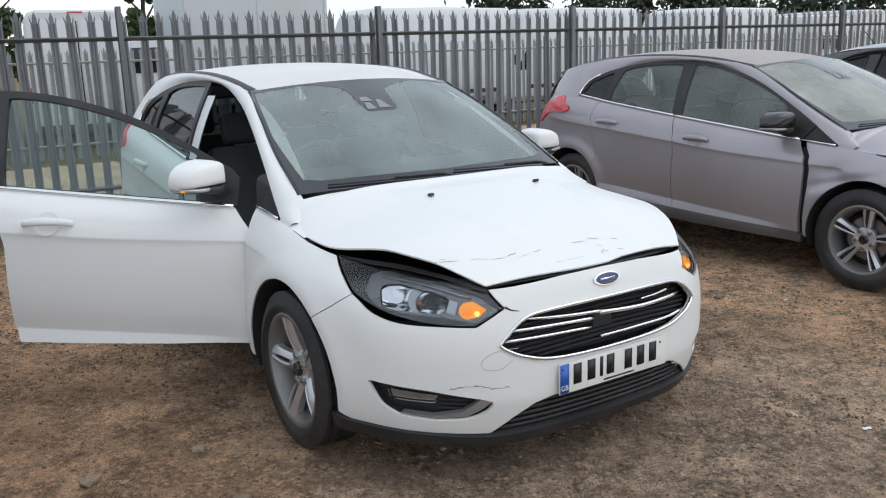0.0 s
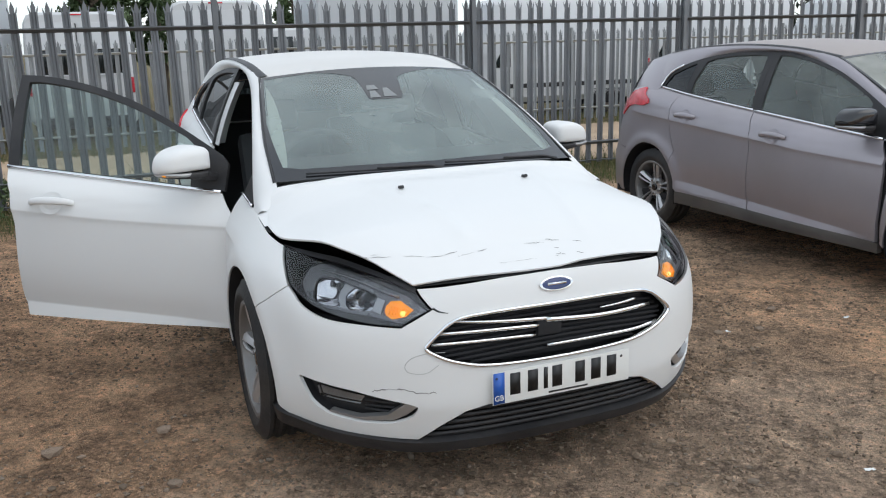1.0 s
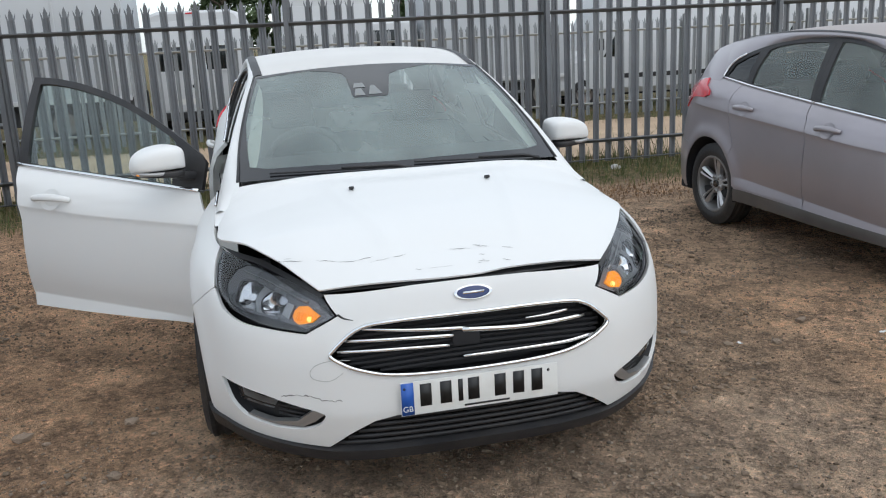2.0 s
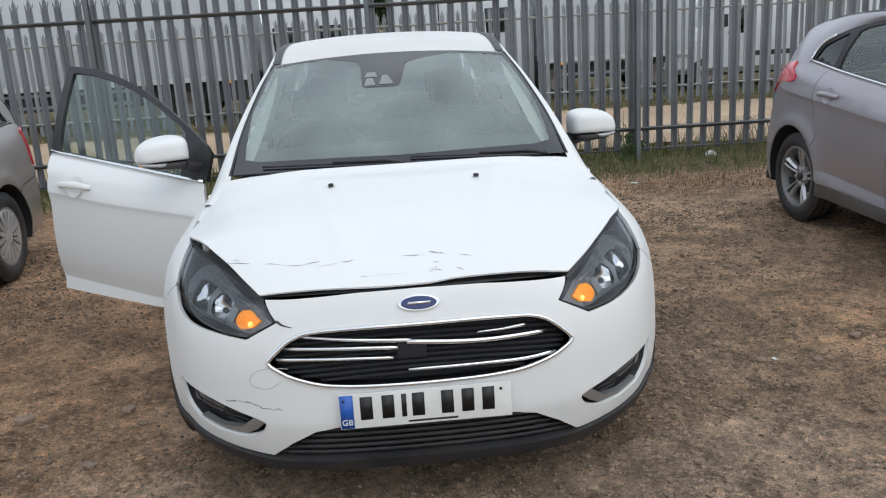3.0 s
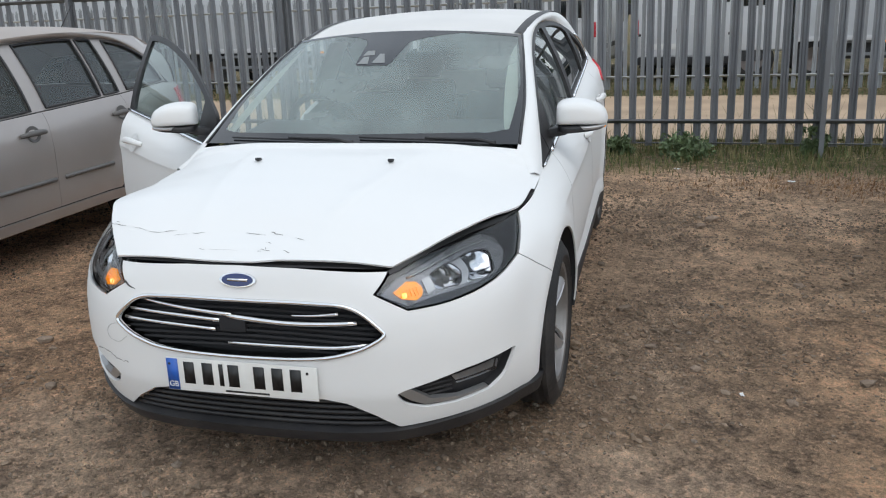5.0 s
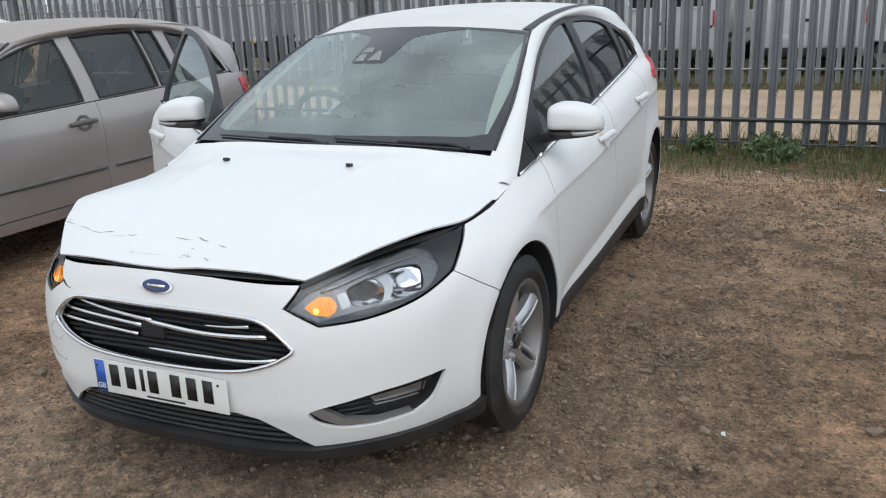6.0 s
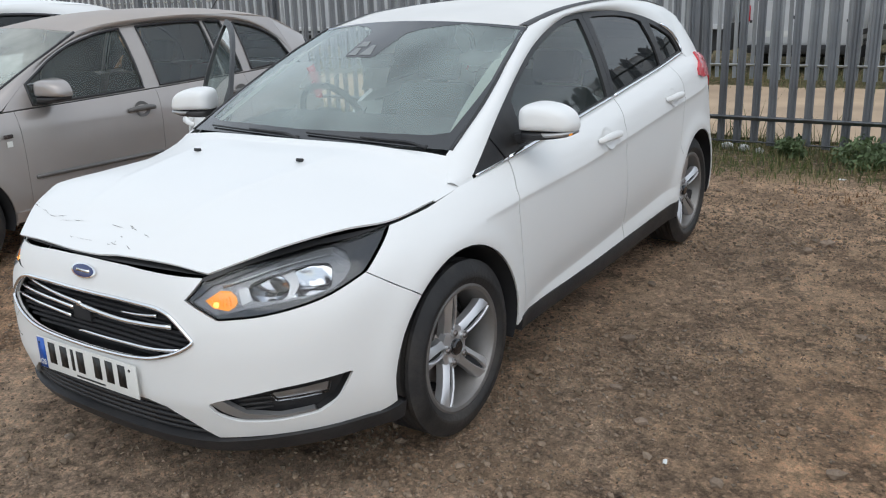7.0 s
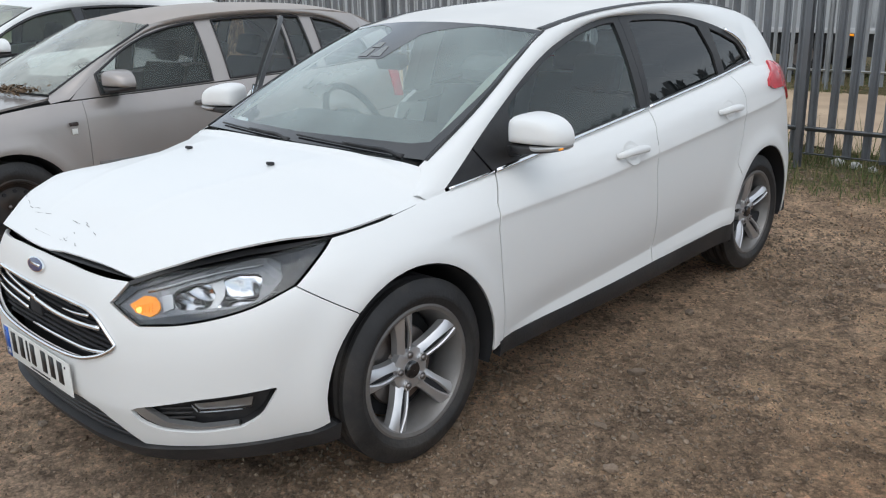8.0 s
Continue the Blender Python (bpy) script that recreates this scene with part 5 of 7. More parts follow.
    part("blue_band", box((0.04, 0.107, 0.001), pm @ at(-0.238, 0, 0.0026)), BLUE, pl, "blue band of the number plate")
    for k in (-0.191, -0.126, -0.078, -0.035, 0.053, 0.115, 0.177):
        w = 0.015 if k == -0.078 else 0.037
        part("dark_bar", box((w, 0.074, 0.001), pm @ at(k + 0.012, 0.008, 0.0026)), INK, pl)
    gb = bpy.data.curves.new("band_letters", "FONT")
    gb.body, gb.size, gb.align_x = "GB", 0.026, "CENTER"
    gb.extrude = 0.0004
    gb.materials.append(PLATE)
    letters = new("band_letters", gb)
    letters.parent = pl
    letters.matrix_basis = pm @ at(-0.238, -0.042, 0.0036)
    part("small_bar", box((0.15, 0.006, 0.001), pm @ at(0.02, -0.045, 0.0026)), INK, pl)
    for sx in (-0.247, 0.228):
        part("plate_screw", lathe([(0.001, 0.004), (0.004, 0.0035), (0.005, 0.002)], 12, axis="Z"), INK, pl).matrix_basis = pm @ at(sx, 0.035, 0)
    # fog lamps
    for side in (1, -1):
        fg = new("fog_lamp")
        fg.parent = car
        mir = side < 0
        panel("pocket", fl, fog, BLACK, fg, h=0.04, depth=0.0, offset=-0.04, mirror=mir)
        rim = [fl(q, z) - normal_of(fl, q, z) * 0.012 for q, z in resample(fog, 0.02)]
        wall = [Vector(p) - normal_of(fl, q, z) * 0.045 for (q, z), p in zip(resample(fog, 0.02), [fl(q, z) for q, z in resample(fog, 0.02)])]
        if mir:
            rim, wall = ([Vector((p.x, -p.y, p.z)) for p in r] for r in (rim, wall))
        ribbon("pocket_wall", rim + rim[:1], wall + wall[:1], BLACK, fg, n=1)
        trim = [q_at(*p) for p in ((0.61, 0.738, 0.293), (0.70, 0.65, 0.281), (0.772, 0.562, 0.288), (0.805, 0.52, 0.312), (0.827, 0.490, 0.350), (0.808, 0.530, 0.360), (0.772, 0.578, 0.309), (0.70, 0.651, 0.2925), (0.62, 0.73, 0.301))]
        panel("silver_trim", fl, trim, SATIN, fg, h=0.02, gap=0.001, depth=0.02, offset=-0.006, mirror=mir, label="satin silver trim")
        lens = [q_at(0.727, 0.646, 0.368), q_at(0.584, 0.770, 0.381), q_at(0.590, 0.763, 0.340), q_at(0.714, 0.655, 0.334)]
        panel("lamp_lens", fl, lens, LENS, fg, h=0.03, depth=0.01, offset=-0.020, mirror=mir)
        panel("reflector", fl, inset(lens, 0.004), LAMP_SHELL, fg, h=0.02, depth=0.0, offset=-0.032, mirror=mir)
        for z in (0.315, 0.332, 0.349):
            pts = [fl(*q_at(0.785 - 0.06 * u, 0.56 + 0.085 * u, z + 0.006 * u)) + Vector((-0.024, -0.012, 0)) for u in (0, 0.5, 1)]
            part("slat", tube([Vector((p.x, side * p.y, p.z)) for p in pts], 0.004, 6), BLACK, fg)

    # headlamps
    for side in (1, -1):
        mir = side < 0
        hl = new("headlamp")
        hl.parent = car
        panel("lens", fl, lamp, LENS, hl, h=0.03, gap=0.005, depth=0.0, offset=0.0, mirror=mir)
        loop2 = resample(inset(lamp, 0.005), 0.03)
        a = [fl(q, z) - normal_of(fl, q, z) * 0.008 for q, z in loop2]
        b = [fl(q, z) - normal_of(fl, q, z) * 0.075 for q, z in loop2]
        if mir:
            a, b = [Vector((p.x, -p.y, p.z)) for p in a], [Vector((p.x, -p.y, p.z)) for p in b]
        ribbon("housing_wall", a + a[:1], b + b[:1], GLOSS, hl, n=1)
        panel("housing", fl, lamp, DARK, hl, h=0.04, gap=0.006, depth=0.0, offset=-0.07, mirror=mir)
        panel("black_bezel", fl, lamp, GLOSS, hl, holes=[clear], h=0.03, gap=0.006, depth=0.02, offset=-0.011, mirror=mir, label="black lamp bezel")
        seal = [(q, z - 0.010 * smoothstep(0, 0.25, u / 16)) for u, (q, z) in enumerate(lamp_top)]
        panel("upper_seal", fl, lamp_top + seal[:0:-1], BLACK, hl, h=0.02, gap=0.0, depth=0.004, offset=0.001, mirror=mir, label="black seal along the lamp's upper edge")
        main = [q_at(*p) for p in ((0.567, 0.644, 0.736), (0.53, 0.665, 0.743), (0.483, 0.710, 0.739), (0.492, 0.727, 0.715), (0.511, 0.738, 0.697), (0.537, 0.748, 0.671), (0.586, 0.720, 0.661), (0.630, 0.683, 0.661), (0.603, 0.682, 0.690), (0.582, 0.664, 0.715))]
        dip = [q_at(*p) for p in ((0.700, 0.570, 0.704), (0.644, 0.600, 0.724), (0.608, 0.628, 0.727), (0.606, 0.650, 0.700), (0.630, 0.662, 0.670), (0.655, 0.657, 0.657), (0.712, 0.600, 0.655))]
        window = [dip[0], dip[1], dip[2], main[0], main[1], main[2], main[4], main[5], main[6], main[7], dip[5], dip[6]]
        main, dip = eased(main, 0.16), eased(dip, 0.18)
        panel("smoke_liner", fl, inset(clear, -0.006), BEZEL, hl, holes=[eased(window, 0.2)], h=0.03, gap=0.0, depth=0.004, offset=-0.020, mirror=mir, label="smoke grey lamp liner")
        panel("reflector_shell", fl, inset(window, -0.008), LAMP_SHELL, hl, holes=[main, dip], h=0.02, gap=0.0, depth=0.0, offset=-0.028, mirror=mir, label="satin shell round the reflectors")
        wing_plate = [q_at(*p) for p in ((0.722, 0.552, 0.690), (0.694, 0.575, 0.697), (0.710, 0.597, 0.660), (0.735, 0.576, 0.648))]
        panel("inner_plate", fl, wing_plate, LAMP_SHELL, hl, h=0.02, gap=0.0, depth=0.004, offset=-0.013, mirror=mir, label="ribbed grey plate beside the indicator")

        def reflector(nm, loop, flutes, deep):
            qs, zs = [p[0] for p in loop], [p[1] for p in loop]
            q0, q1, z0, z1 = min(qs), max(qs), min(zs), max(zs)

            def fn(q, z):
                u, w = (q - q0) / (q1 - q0), (z - z0) / (z1 - z0)
                d = 0.028 + deep * max(0.0, 1 - (2 * u - 1) ** 2) * max(0.0, 1 - (2 * w - 1) ** 2)
                d += 0.0035 * abs((u * flutes % 1) - 0.5) + 0.004 * smoothstep(0.40, 0.44, w)
                return fl(q, z) - normal_of(fl, q, z) * d
            panel(nm, fn, loop, LAMP_MIRROR, hl, h=0.006, gap=0.0, depth=0.01, mirror=mir, label="faceted chrome reflector")
        reflector("main_reflector", main, 4.0, 0.030)
        reflector("dip_reflector", dip, 2.0, 0.042)
        c = fl(*q_at(0.664, 0.626, 0.684)) - normal_of(fl, *q_at(0.664, 0.626, 0.684)) * 0.048
        bm = bmesh.new()
        bmesh.ops.create_uvsphere(bm, u_segments=14, v_segments=8, radius=0.011, matrix=Matrix.Translation((c.x, side * c.y, c.z)))
        part("bulb_cap", bm, GLOSS, hl, "dark bulb cap")
        ind = [q_at(*p) for p in ((0.752, 0.508, 0.691), (0.789, 0.478, 0.664), (0.782, 0.509, 0.643), (0.761, 0.550, 0.634), (0.746, 0.563, 0.645), (0.735, 0.564, 0.658), (0.731, 0.559, 0.674), (0.734, 0.540, 0.688))]
        panel("indicator", fl, ind, AMBER if white else SATIN, hl, h=0.02, gap=0.0, depth=0.015, offset=-0.012, mirror=mir, label="lit orange indicator" if white else "")
        if white:
            q, z = q_at(0.775, 0.517, 0.652)
            c = fl(q, z) - normal_of(fl, q, z) * 0.012
            bm = bmesh.new()
            bmesh.ops.create_uvsphere(bm, u_segments=12, v_segments=8, radius=0.0095, matrix=Matrix.Translation((c.x, side * c.y, c.z)))
            part("bulb", bm, GLOW, hl, "glowing bulb")
            for k in range(6):
                u = (k + 0.5) / 6
                a, b = [fl(*q_at(0.776 - 0.034 * u, 0.500 + 0.048 * u, zz)) for zz in (0.660 + 0.010 * u, 0.642 + 0.004 * u)]
                out = Vector((0.006, 0.003, 0.0))
                part("lens_rib", rod((a.x - out.x, side * (a.y - out.y), a.z), (b.x - out.x, side * (b.y - out.y), b.z), 0.0016, seg=6), AMBER, hl)
        guide = [fl(*q_at(*p)) - normal_of(fl, *q_at(*p)) * 0.016 for p in ((0.745, 0.517, 0.702), (0.70, 0.552, 0.715), (0.633, 0.588, 0.733), (0.543, 0.632, 0.748), (0.457, 0.680, 0.757))]
        part("light_guide", tube([Vector((p[0], side * p[1], p[2])) for p in bow(guide, 14)], lambda u: 0.0045 - 0.003 * u, 6), LAMP_SHELL, hl, "grey light guide along the upper edge")

    # bonnet
    def ridge(x, y):
        c = 0.34 - 0.12 * smoothstep(0.0, 0.75, x)
        f = smoothstep(-0.1, 0.1, x) * smoothstep(0.78, 0.6, x)
        r = 0.007 * math.exp(-((abs(y) - c) / 0.035) ** 2) * f
        if white:
            r -= 0.008 * math.exp(-((x - 0.70) / 0.05) ** 2) * math.exp(-((y - 0.02) / 0.16) ** 2)
            r += 0.004 * math.exp(-((x - 0.62) / 0.06) ** 2) * (0.5 + 0.5 * math.sin(y * 21))
        return r
    even = S["sheet"](hood_edge, [(0, 0.022), (0.1, 0.106), (0.25, 0.126), (0.4, 0.118), (0.52, 0.102), (0.68, 0.078), (0.85, 0.046), (1, 0.017)], [(0, 0.07), (0.12, 0.05), (0.4, 0.03), (0.75, 0.045), (1, 0.06)], lambda a: 2.3 + 3.0 * smoothstep(0.3, 0.05, a), ridge)
    A, V = 1.2, 0.75
    edge_l, len_l = catmull(hood_edge)
    edge_r, len_r = catmull(hood_edge[:4] + [(0.259, 0.776, 0.824), (0.463, 0.690, 0.842), (0.546, 0.641, 0.829), (0.623, 0.592, 0.809), (0.691, 0.542, 0.780), (0.785, 0.466, 0.732)])

    def hood(a, v):
        p = even(a, v)
        if white and v < 0:
            # sprung up at the car's right, over the lamp
            l, r = edge_l(a * len_l), edge_r(a * len_r)
            p += Vector((r[0] - l[0], l[1] - r[1], r[2] - l[2])) * smoothstep(0.2, 1.0, -v)
        return p
    hood_fn = lambda a, v: hood(a / A, v / V)
    cut = pchip([(-0.75, 0.016), (-0.5, 0.020), (-0.1, 0.012), (0.05, 0.014), (0.2, 0.030), (0.5, 0.036), (0.75, 0.022)]) if white else pchip([(-1, 0.004), (1, 0.004)])
    sq = [(0.0, -V)] + [(A - cut(v), v) for v in np.linspace(-V, V, 25)] + [(0.0, V)]
    panel("bonnet", hood_fn, sq, paint, car, h=0.022, gap=0.003, depth=0.007, label="white bonnet, creased and chipped along its front edge" if white else "")
    nose_tray = [(A * 0.9, -V), (A * 1.02, -V), (A * 1.02, V), (A * 0.9, V)]
    panel("bonnet_slam_panel", hood_fn, nose_tray, BLACK, car, h=0.05, depth=0.0, offset=-0.03)
    for y in (0.27, -0.27):
        a = 0.30
        v = y / 0.765
        c = hood(a, v)
        nz = new("washer_nozzle")
        nz.parent = car
        nz.matrix_basis = Matrix.Translation((0.12, y, hood(a, v).z + 0.002))
        part("nozzle_body", box((0.026, 0.019, 0.012), pose(0, 0, 0.005, 0, -10, 0), 0.005, 3), BLACK, nz)
    if white:
        rng = random.Random(3)

        def on_hood(x, y):
            lo, hi = 0.3, 1.0
            for _ in range(24):
                a = (lo + hi) / 2
                v = y / edge_l(a * len_l)[1]
                lo, hi = (a, hi) if hood(a, v).x < x else (lo, a)
            return hood(a, v) + Vector((0, 0, 0.0009))
        for x0, y0, x1, y1, wide in MARKS:
            n = max(4, int(math.hypot(x1 - x0, y1 - y0) / 0.012))
            up, dn = [], []
            for i in range(n + 1):
                u = i / n
                w = 0.8 * wide * (0.35 + 0.65 * rng.random()) * math.sin(math.pi * min(max(u, 0.08), 0.92))
                x, y = x0 + (x1 - x0) * u + rng.uniform(-0.0016, 0.0016), y0 + (y1 - y0) * u
                side = Vector((y1 - y0, x0 - x1)).normalized() * w
                up.append(on_hood(x + side.x, y + side.y))
                dn.append(on_hood(x - side.x, y - side.y))
            ribbon("paint_crack", dn, up, PRIMER, car, n=1)
        # tow-eye cover, scrape and split in the bumper
        tow = bow([fl(*q_at(*p)) + Vector((0.001, 0, 0)) for p in ((0.851, 0.408, 0.527), (0.838, 0.452, 0.527), (0.818, 0.508, 0.512), (0.810, 0.528, 0.486), (0.815, 0.518, 0.466), (0.838, 0.468, 0.462), (0.851, 0.428, 0.488))], 30)
        part("tow_cover_gap", tube([Vector((p[0], -p[1], p[2])) for p in tow], 0.0009, 6), TRIM_GREY, car, "outline of the round tow-eye cover")
        scrape = bow([fl(*q_at(*p)) for p in ((0.752, 0.616, 0.398), (0.770, 0.591, 0.404), (0.812, 0.526, 0.407), (0.830, 0.488, 0.394), (0.848, 0.440, 0.396))], 26)
        part("scrape", tube([Vector((p[0], -p[1], p[2] + rng.uniform(-0.003, 0.003))) for p in scrape], lambda u: 0.0008 + 0.0022 * rng.random() * (1 - 0.5 * u), 6), PRIMER, car, "dark scrape through the bumper paint")
        split = bow([fl(*q_at(*p)) for p in ((0.812, 0.430, 0.666), (0.824, 0.408, 0.655), (0.834, 0.380, 0.648))], 12)
        part("bumper_split", tube([Vector((p[0], -p[1], p[2])) for p in split], lambda u: 0.004 - 0.003 * u, 6), INK, car, "open split in the bumper corner")

    # windscreen, cowl and roof
    pillar = [(-0.225, 0.692, 0.948), (-0.5, 0.664, 1.09), (-0.8, 0.613, 1.238), (-1.035, 0.566, 1.340)]
    strip = [(-1.035, 0.566, 1.340), (-1.4, 0.574, 1.400), (-1.9, 0.572, 1.426), (-2.4, 0.560, 1.408), (-2.75, 0.545, 1.365), (-2.98, 0.525, 1.318)]
    ws = S["sheet"](pillar, [(0, 0.012), (0.5, 0.03), (1, 0.036)], [(0, 0.075), (0.5, 0.10), (1, 0.085)], 2.0)
    WA, WV = 0.9, 0.63
    ws_fn = lambda a, v: ws(a / WA, v / WV)
    full = [(0, -WV), (WA, -WV), (WA, WV), (0, WV)]
    clear = [(0.10, -WV + 0.045), (0.078, -WV + 0.11), (0.06, 0.0), (0.078, WV - 0.11), (0.10, WV - 0.045), (WA * 0.5, WV - 0.016), (WA - 0.03, WV - 0.022), (WA - 0.02, 0.32), (WA - 0.05, 0.22), (WA - 0.085, 0.13), (WA - 0.12, 0.075), (WA - 0.32, 0.032), (WA - 0.335, 0.015), (WA - 0.335, -0.125), (WA - 0.32, -0.14), (WA - 0.13, -0.15), (WA - 0.085, -0.17), (WA - 0.05, -0.235), (WA - 0.02, -0.34), (WA - 0.03, -WV + 0.022), (WA * 0.5, -WV + 0.016)]
    scr = new("windscreen")
    scr.parent = car
    panel("pane", ws_fn, full, WINDSCREEN if white else SCREEN_HAZED, scr, h=0.06, depth=0.0, outward=-1, label="windscreen glass with a pale painted haze").visible_shadow = False
    panel("black_border", ws_fn, full, GLOSS, scr, holes=[clear], h=0.05, depth=0.0, offset=0.0015, outward=-1, label="black printed glass border")
    for side in (1, -1):
        edge = [Vector((p[0], side * p[1], p[2])) for p in bow(pillar, 20)]
        part("edge_seal", tube(edge, 0.006, 6), BLACK, scr, "black rubber edge strip")
    part("sensor_box", box((0.06, 0.15, 0.05), pose(-0.77, -0.05, 1.215, 0, 24, 0), 0.01), DARK, scr, "grey sensor housing behind the glass")
    for win in ([(0.655, -0.128), (0.700, -0.118), (0.700, -0.078), (0.655, -0.068)], [(0.580, -0.130), (0.645, -0.118), (0.645, -0.090), (0.580, -0.078)], [(0.585, -0.062), (0.668, -0.044), (0.668, -0.022), (0.585, 0.004)]):
        panel("sensor_window", ws_fn, win, SENSOR, scr, h=0.03, gap=0.0, depth=0.0, offset=0.003, outward=-1)
    for sg in (1, -1):
        lining = bow([(0.085, 0.606), (0.09, 0.585), (0.13, 0.568), (0.28, 0.555), (0.50, 0.555), (0.70, 0.57), (0.80, 0.588), (0.86, 0.607)], 16)
        panel("pillar_trim", ws_fn, [(a, sg * v) for a, v in lining], PILLAR_TRIM, scr, h=0.05, gap=0.0, depth=0.0, offset=-0.03, outward=-1, label="pale inner pillar trim")
    cowl = S["sheet"]([(-0.30, 0.64, 0.925), (-0.20, 0.64, 0.922)], [(0, 0.012), (1, 0.012)], [(0, 0.075), (1, 0.075)], 2.0)
    panel("cowl", lambda a, v: cowl(a / 0.1, v / 0.64), [(0, -0.64), (0.1, -0.64), (0.1, 0.64), (0, 0.64)], BLACK, car, h=0.06, depth=0.01)
    for y0, y1 in ((0.02, -0.56), (0.60, 0.04)):
        wp = new("wiper")
        wp.parent = car
        pts = [ws(0.006 + 0.03 * u, (y0 + (y1 - y0) * u) / 0.69) + Vector((0.006, 0, 0.008)) for u in np.linspace(0.0, 1, 13)]
        part("blade", tube(pts, 0.0042, 6), BLACK, wp)
        pts = [ws(-0.01, y0 / 0.69) + Vector((0.012, 0, 0.004))] + [ws(0.003 + 0.03 * u, (y0 + (y1 - y0) * u) / 0.69) + Vector((0.012, 0, 0.018)) for u in (0.12, 0.3, 0.5)]
        part("arm", tube(bow(pts, 10), lambda u: 0.0075 - 0.003 * u, 6), BLACK, wp)
    roof = S["sheet"](strip, [(0, 0.034), (0.15, 0.036), (0.4, 0.034), (0.7, 0.034), (1, 0.03)], [(0, 0.085), (0.25, 0.0), (0.75, 0.0), (1, -0.08)], 2.2)
    RA, RV = 1.97, 0.56
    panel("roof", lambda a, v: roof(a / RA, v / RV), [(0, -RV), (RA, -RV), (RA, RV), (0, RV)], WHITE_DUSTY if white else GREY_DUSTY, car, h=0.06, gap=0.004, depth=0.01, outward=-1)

    # side of the cabin
    dlo_top = bow([(-0.224, 0.866), (-0.543, 1.056), (-0.90, 1.231), (-1.14, 1.313), (-1.39, 1.366), (-1.62, 1.381), (-2.0, 1.371), (-2.33, 1.316), (-2.56, 1.225), (-2.63, 1.125)], 40)
    dlo_low = [(x, belt(x) + 0.006) for x in np.linspace(-0.224, -2.60, 30)]
    rail_up = bow([(-0.10, 0.745, 0.852), (-0.175, 0.690, 0.924)] + pillar[1:] + strip[1:5], 44)
    rail_dn = [tuple(gz(x, z)) for x, z in [(-0.118, belt(-0.118))] + bow(dlo_top, 43)]
    glass_edge = rail_up
    out_by = pchip([(0, 0.0), (0.055, 0.0), (0.10, 0.15), (0.24, 0.13), (0.31, 0.0), (1, 0.0)])
    rail_up = [tuple(Vector(a).lerp(Vector(b), out_by(i / 43))) for i, (a, b) in enumerate(zip(rail_up, rail_dn))]
    split_top, split_low = (-1.565, 1.38), (-1.565, belt(-1.565))
    for side in (1, -1):
        mir = side < 0
        ribbon("cant_rail", rail_up, rail_dn, paint, car, bulge=0.014, n=8, mirror=mir)
        ribbon("screen_edge", glass_edge[2:15], rail_up[2:15], GLOSS, scr, n=2, mirror=mir, lift=0.001, label="black glass edge along the pillar")
        run = [0.004 + 0.86 * u / 30 for u in range(31)]
        ribbon("roof_strip", [roof(a, 1.004) for a in run], [roof(a, 1 - 0.072 * min(1.0, (1 - a) * 3)) for a in run], BLACK, car, bulge=0.004, n=4, mirror=mir, lift=0.003, label="black roof drip strip")
        low_c = [gz(-2.60, belt(-2.60) + 0.02)] + [fl(qx(x), belt(x) - 0.045) - Vector((0, 0.004, 0)) for x in (-2.76, -2.95, -3.1, -3.2)]
        low_c = [gz(*dlo_top[-1])] + [fl(qx(-2.645), belt(-2.645) - 0.03) - Vector((0, 0.004, 0))] + low_c[1:4:2] + [low_c[4]]
        hi_c = [Vector(p) for p in bow([strip[4], strip[5]], 4)]
        ribbon("rear_pillar", hi_c, low_c, paint, car, bulge=0.012, n=8, mirror=mir)

        foot = [(0.03, 0.735, 0.832), (-0.03, 0.735, 0.845), (-0.09, 0.728, 0.864), (-0.13, 0.715, 0.888)]
        ribbon("pillar_foot", foot, [fl(qx(x), belt(x) - 0.004) - Vector((0, 0.002, 0)) for x in (0.03, -0.03, -0.09, -0.15)], paint, car, n=3, mirror=mir)
        root = np.linspace(-0.125, -0.220, 8)
        ribbon("pillar_root", [gz(x, belt(x) + 0.006 + 0.012 * (-0.118 - x) / 0.106) - Vector((0, 0.004, 0)) for x in root], [fl(qx(x), belt(x) - 0.005) - Vector((0, 0.003, 0)) for x in root], paint, car, n=2, mirror=mir)
        # wing
        wing = [lamp_back] + lamp_rear[1:] + [q_at(0.08, 0.757, 0.818), (qx(-0.11), belt(-0.11)), (qx(-0.224), belt(-0.224)), (qx(-0.36), belt(-0.36)), (qx(-0.485), belt(-0.485))]
        wing += [(qx(-0.405), 0.79), (qx(-0.388), 0.70), (qx(-0.395), 0.40), (qx(-0.39), 0.290)] + arch_points(qx, ax0, hub, arch, 187, 48, 20) + [seam_arch]
        if mir and not white:
            wing = [(q - 0.035, z) if q > qx(-0.36) else (q, z) for q, z in wing]
            # dark sheet added behind the open gap, standing for its shade
            panel("bare_hinge_pillar", fl, [(qx(-0.30), 0.86), (qx(-0.46), 0.86), (qx(-0.43), 0.28), (qx(-0.33), 0.28)], VOID, car, h=0.06, depth=0.0, offset=-0.03, mirror=True, label="dark backing sheet in the gap where the wing is pushed forward")
        flange = [Vector(fl(*q_at(0.26, 0.766, 0.800))), Vector(fl(*q_at(0.17, 0.762, 0.809))), Vector(fl(*q_at(0.08, 0.757, 0.818))), Vector(fl(qx(-0.02), belt(-0.02) - 0.004)), Vector(fl(qx(-0.07), belt(-0.07) - 0.010))]
        if white and mir:
            flange = flange[2:]
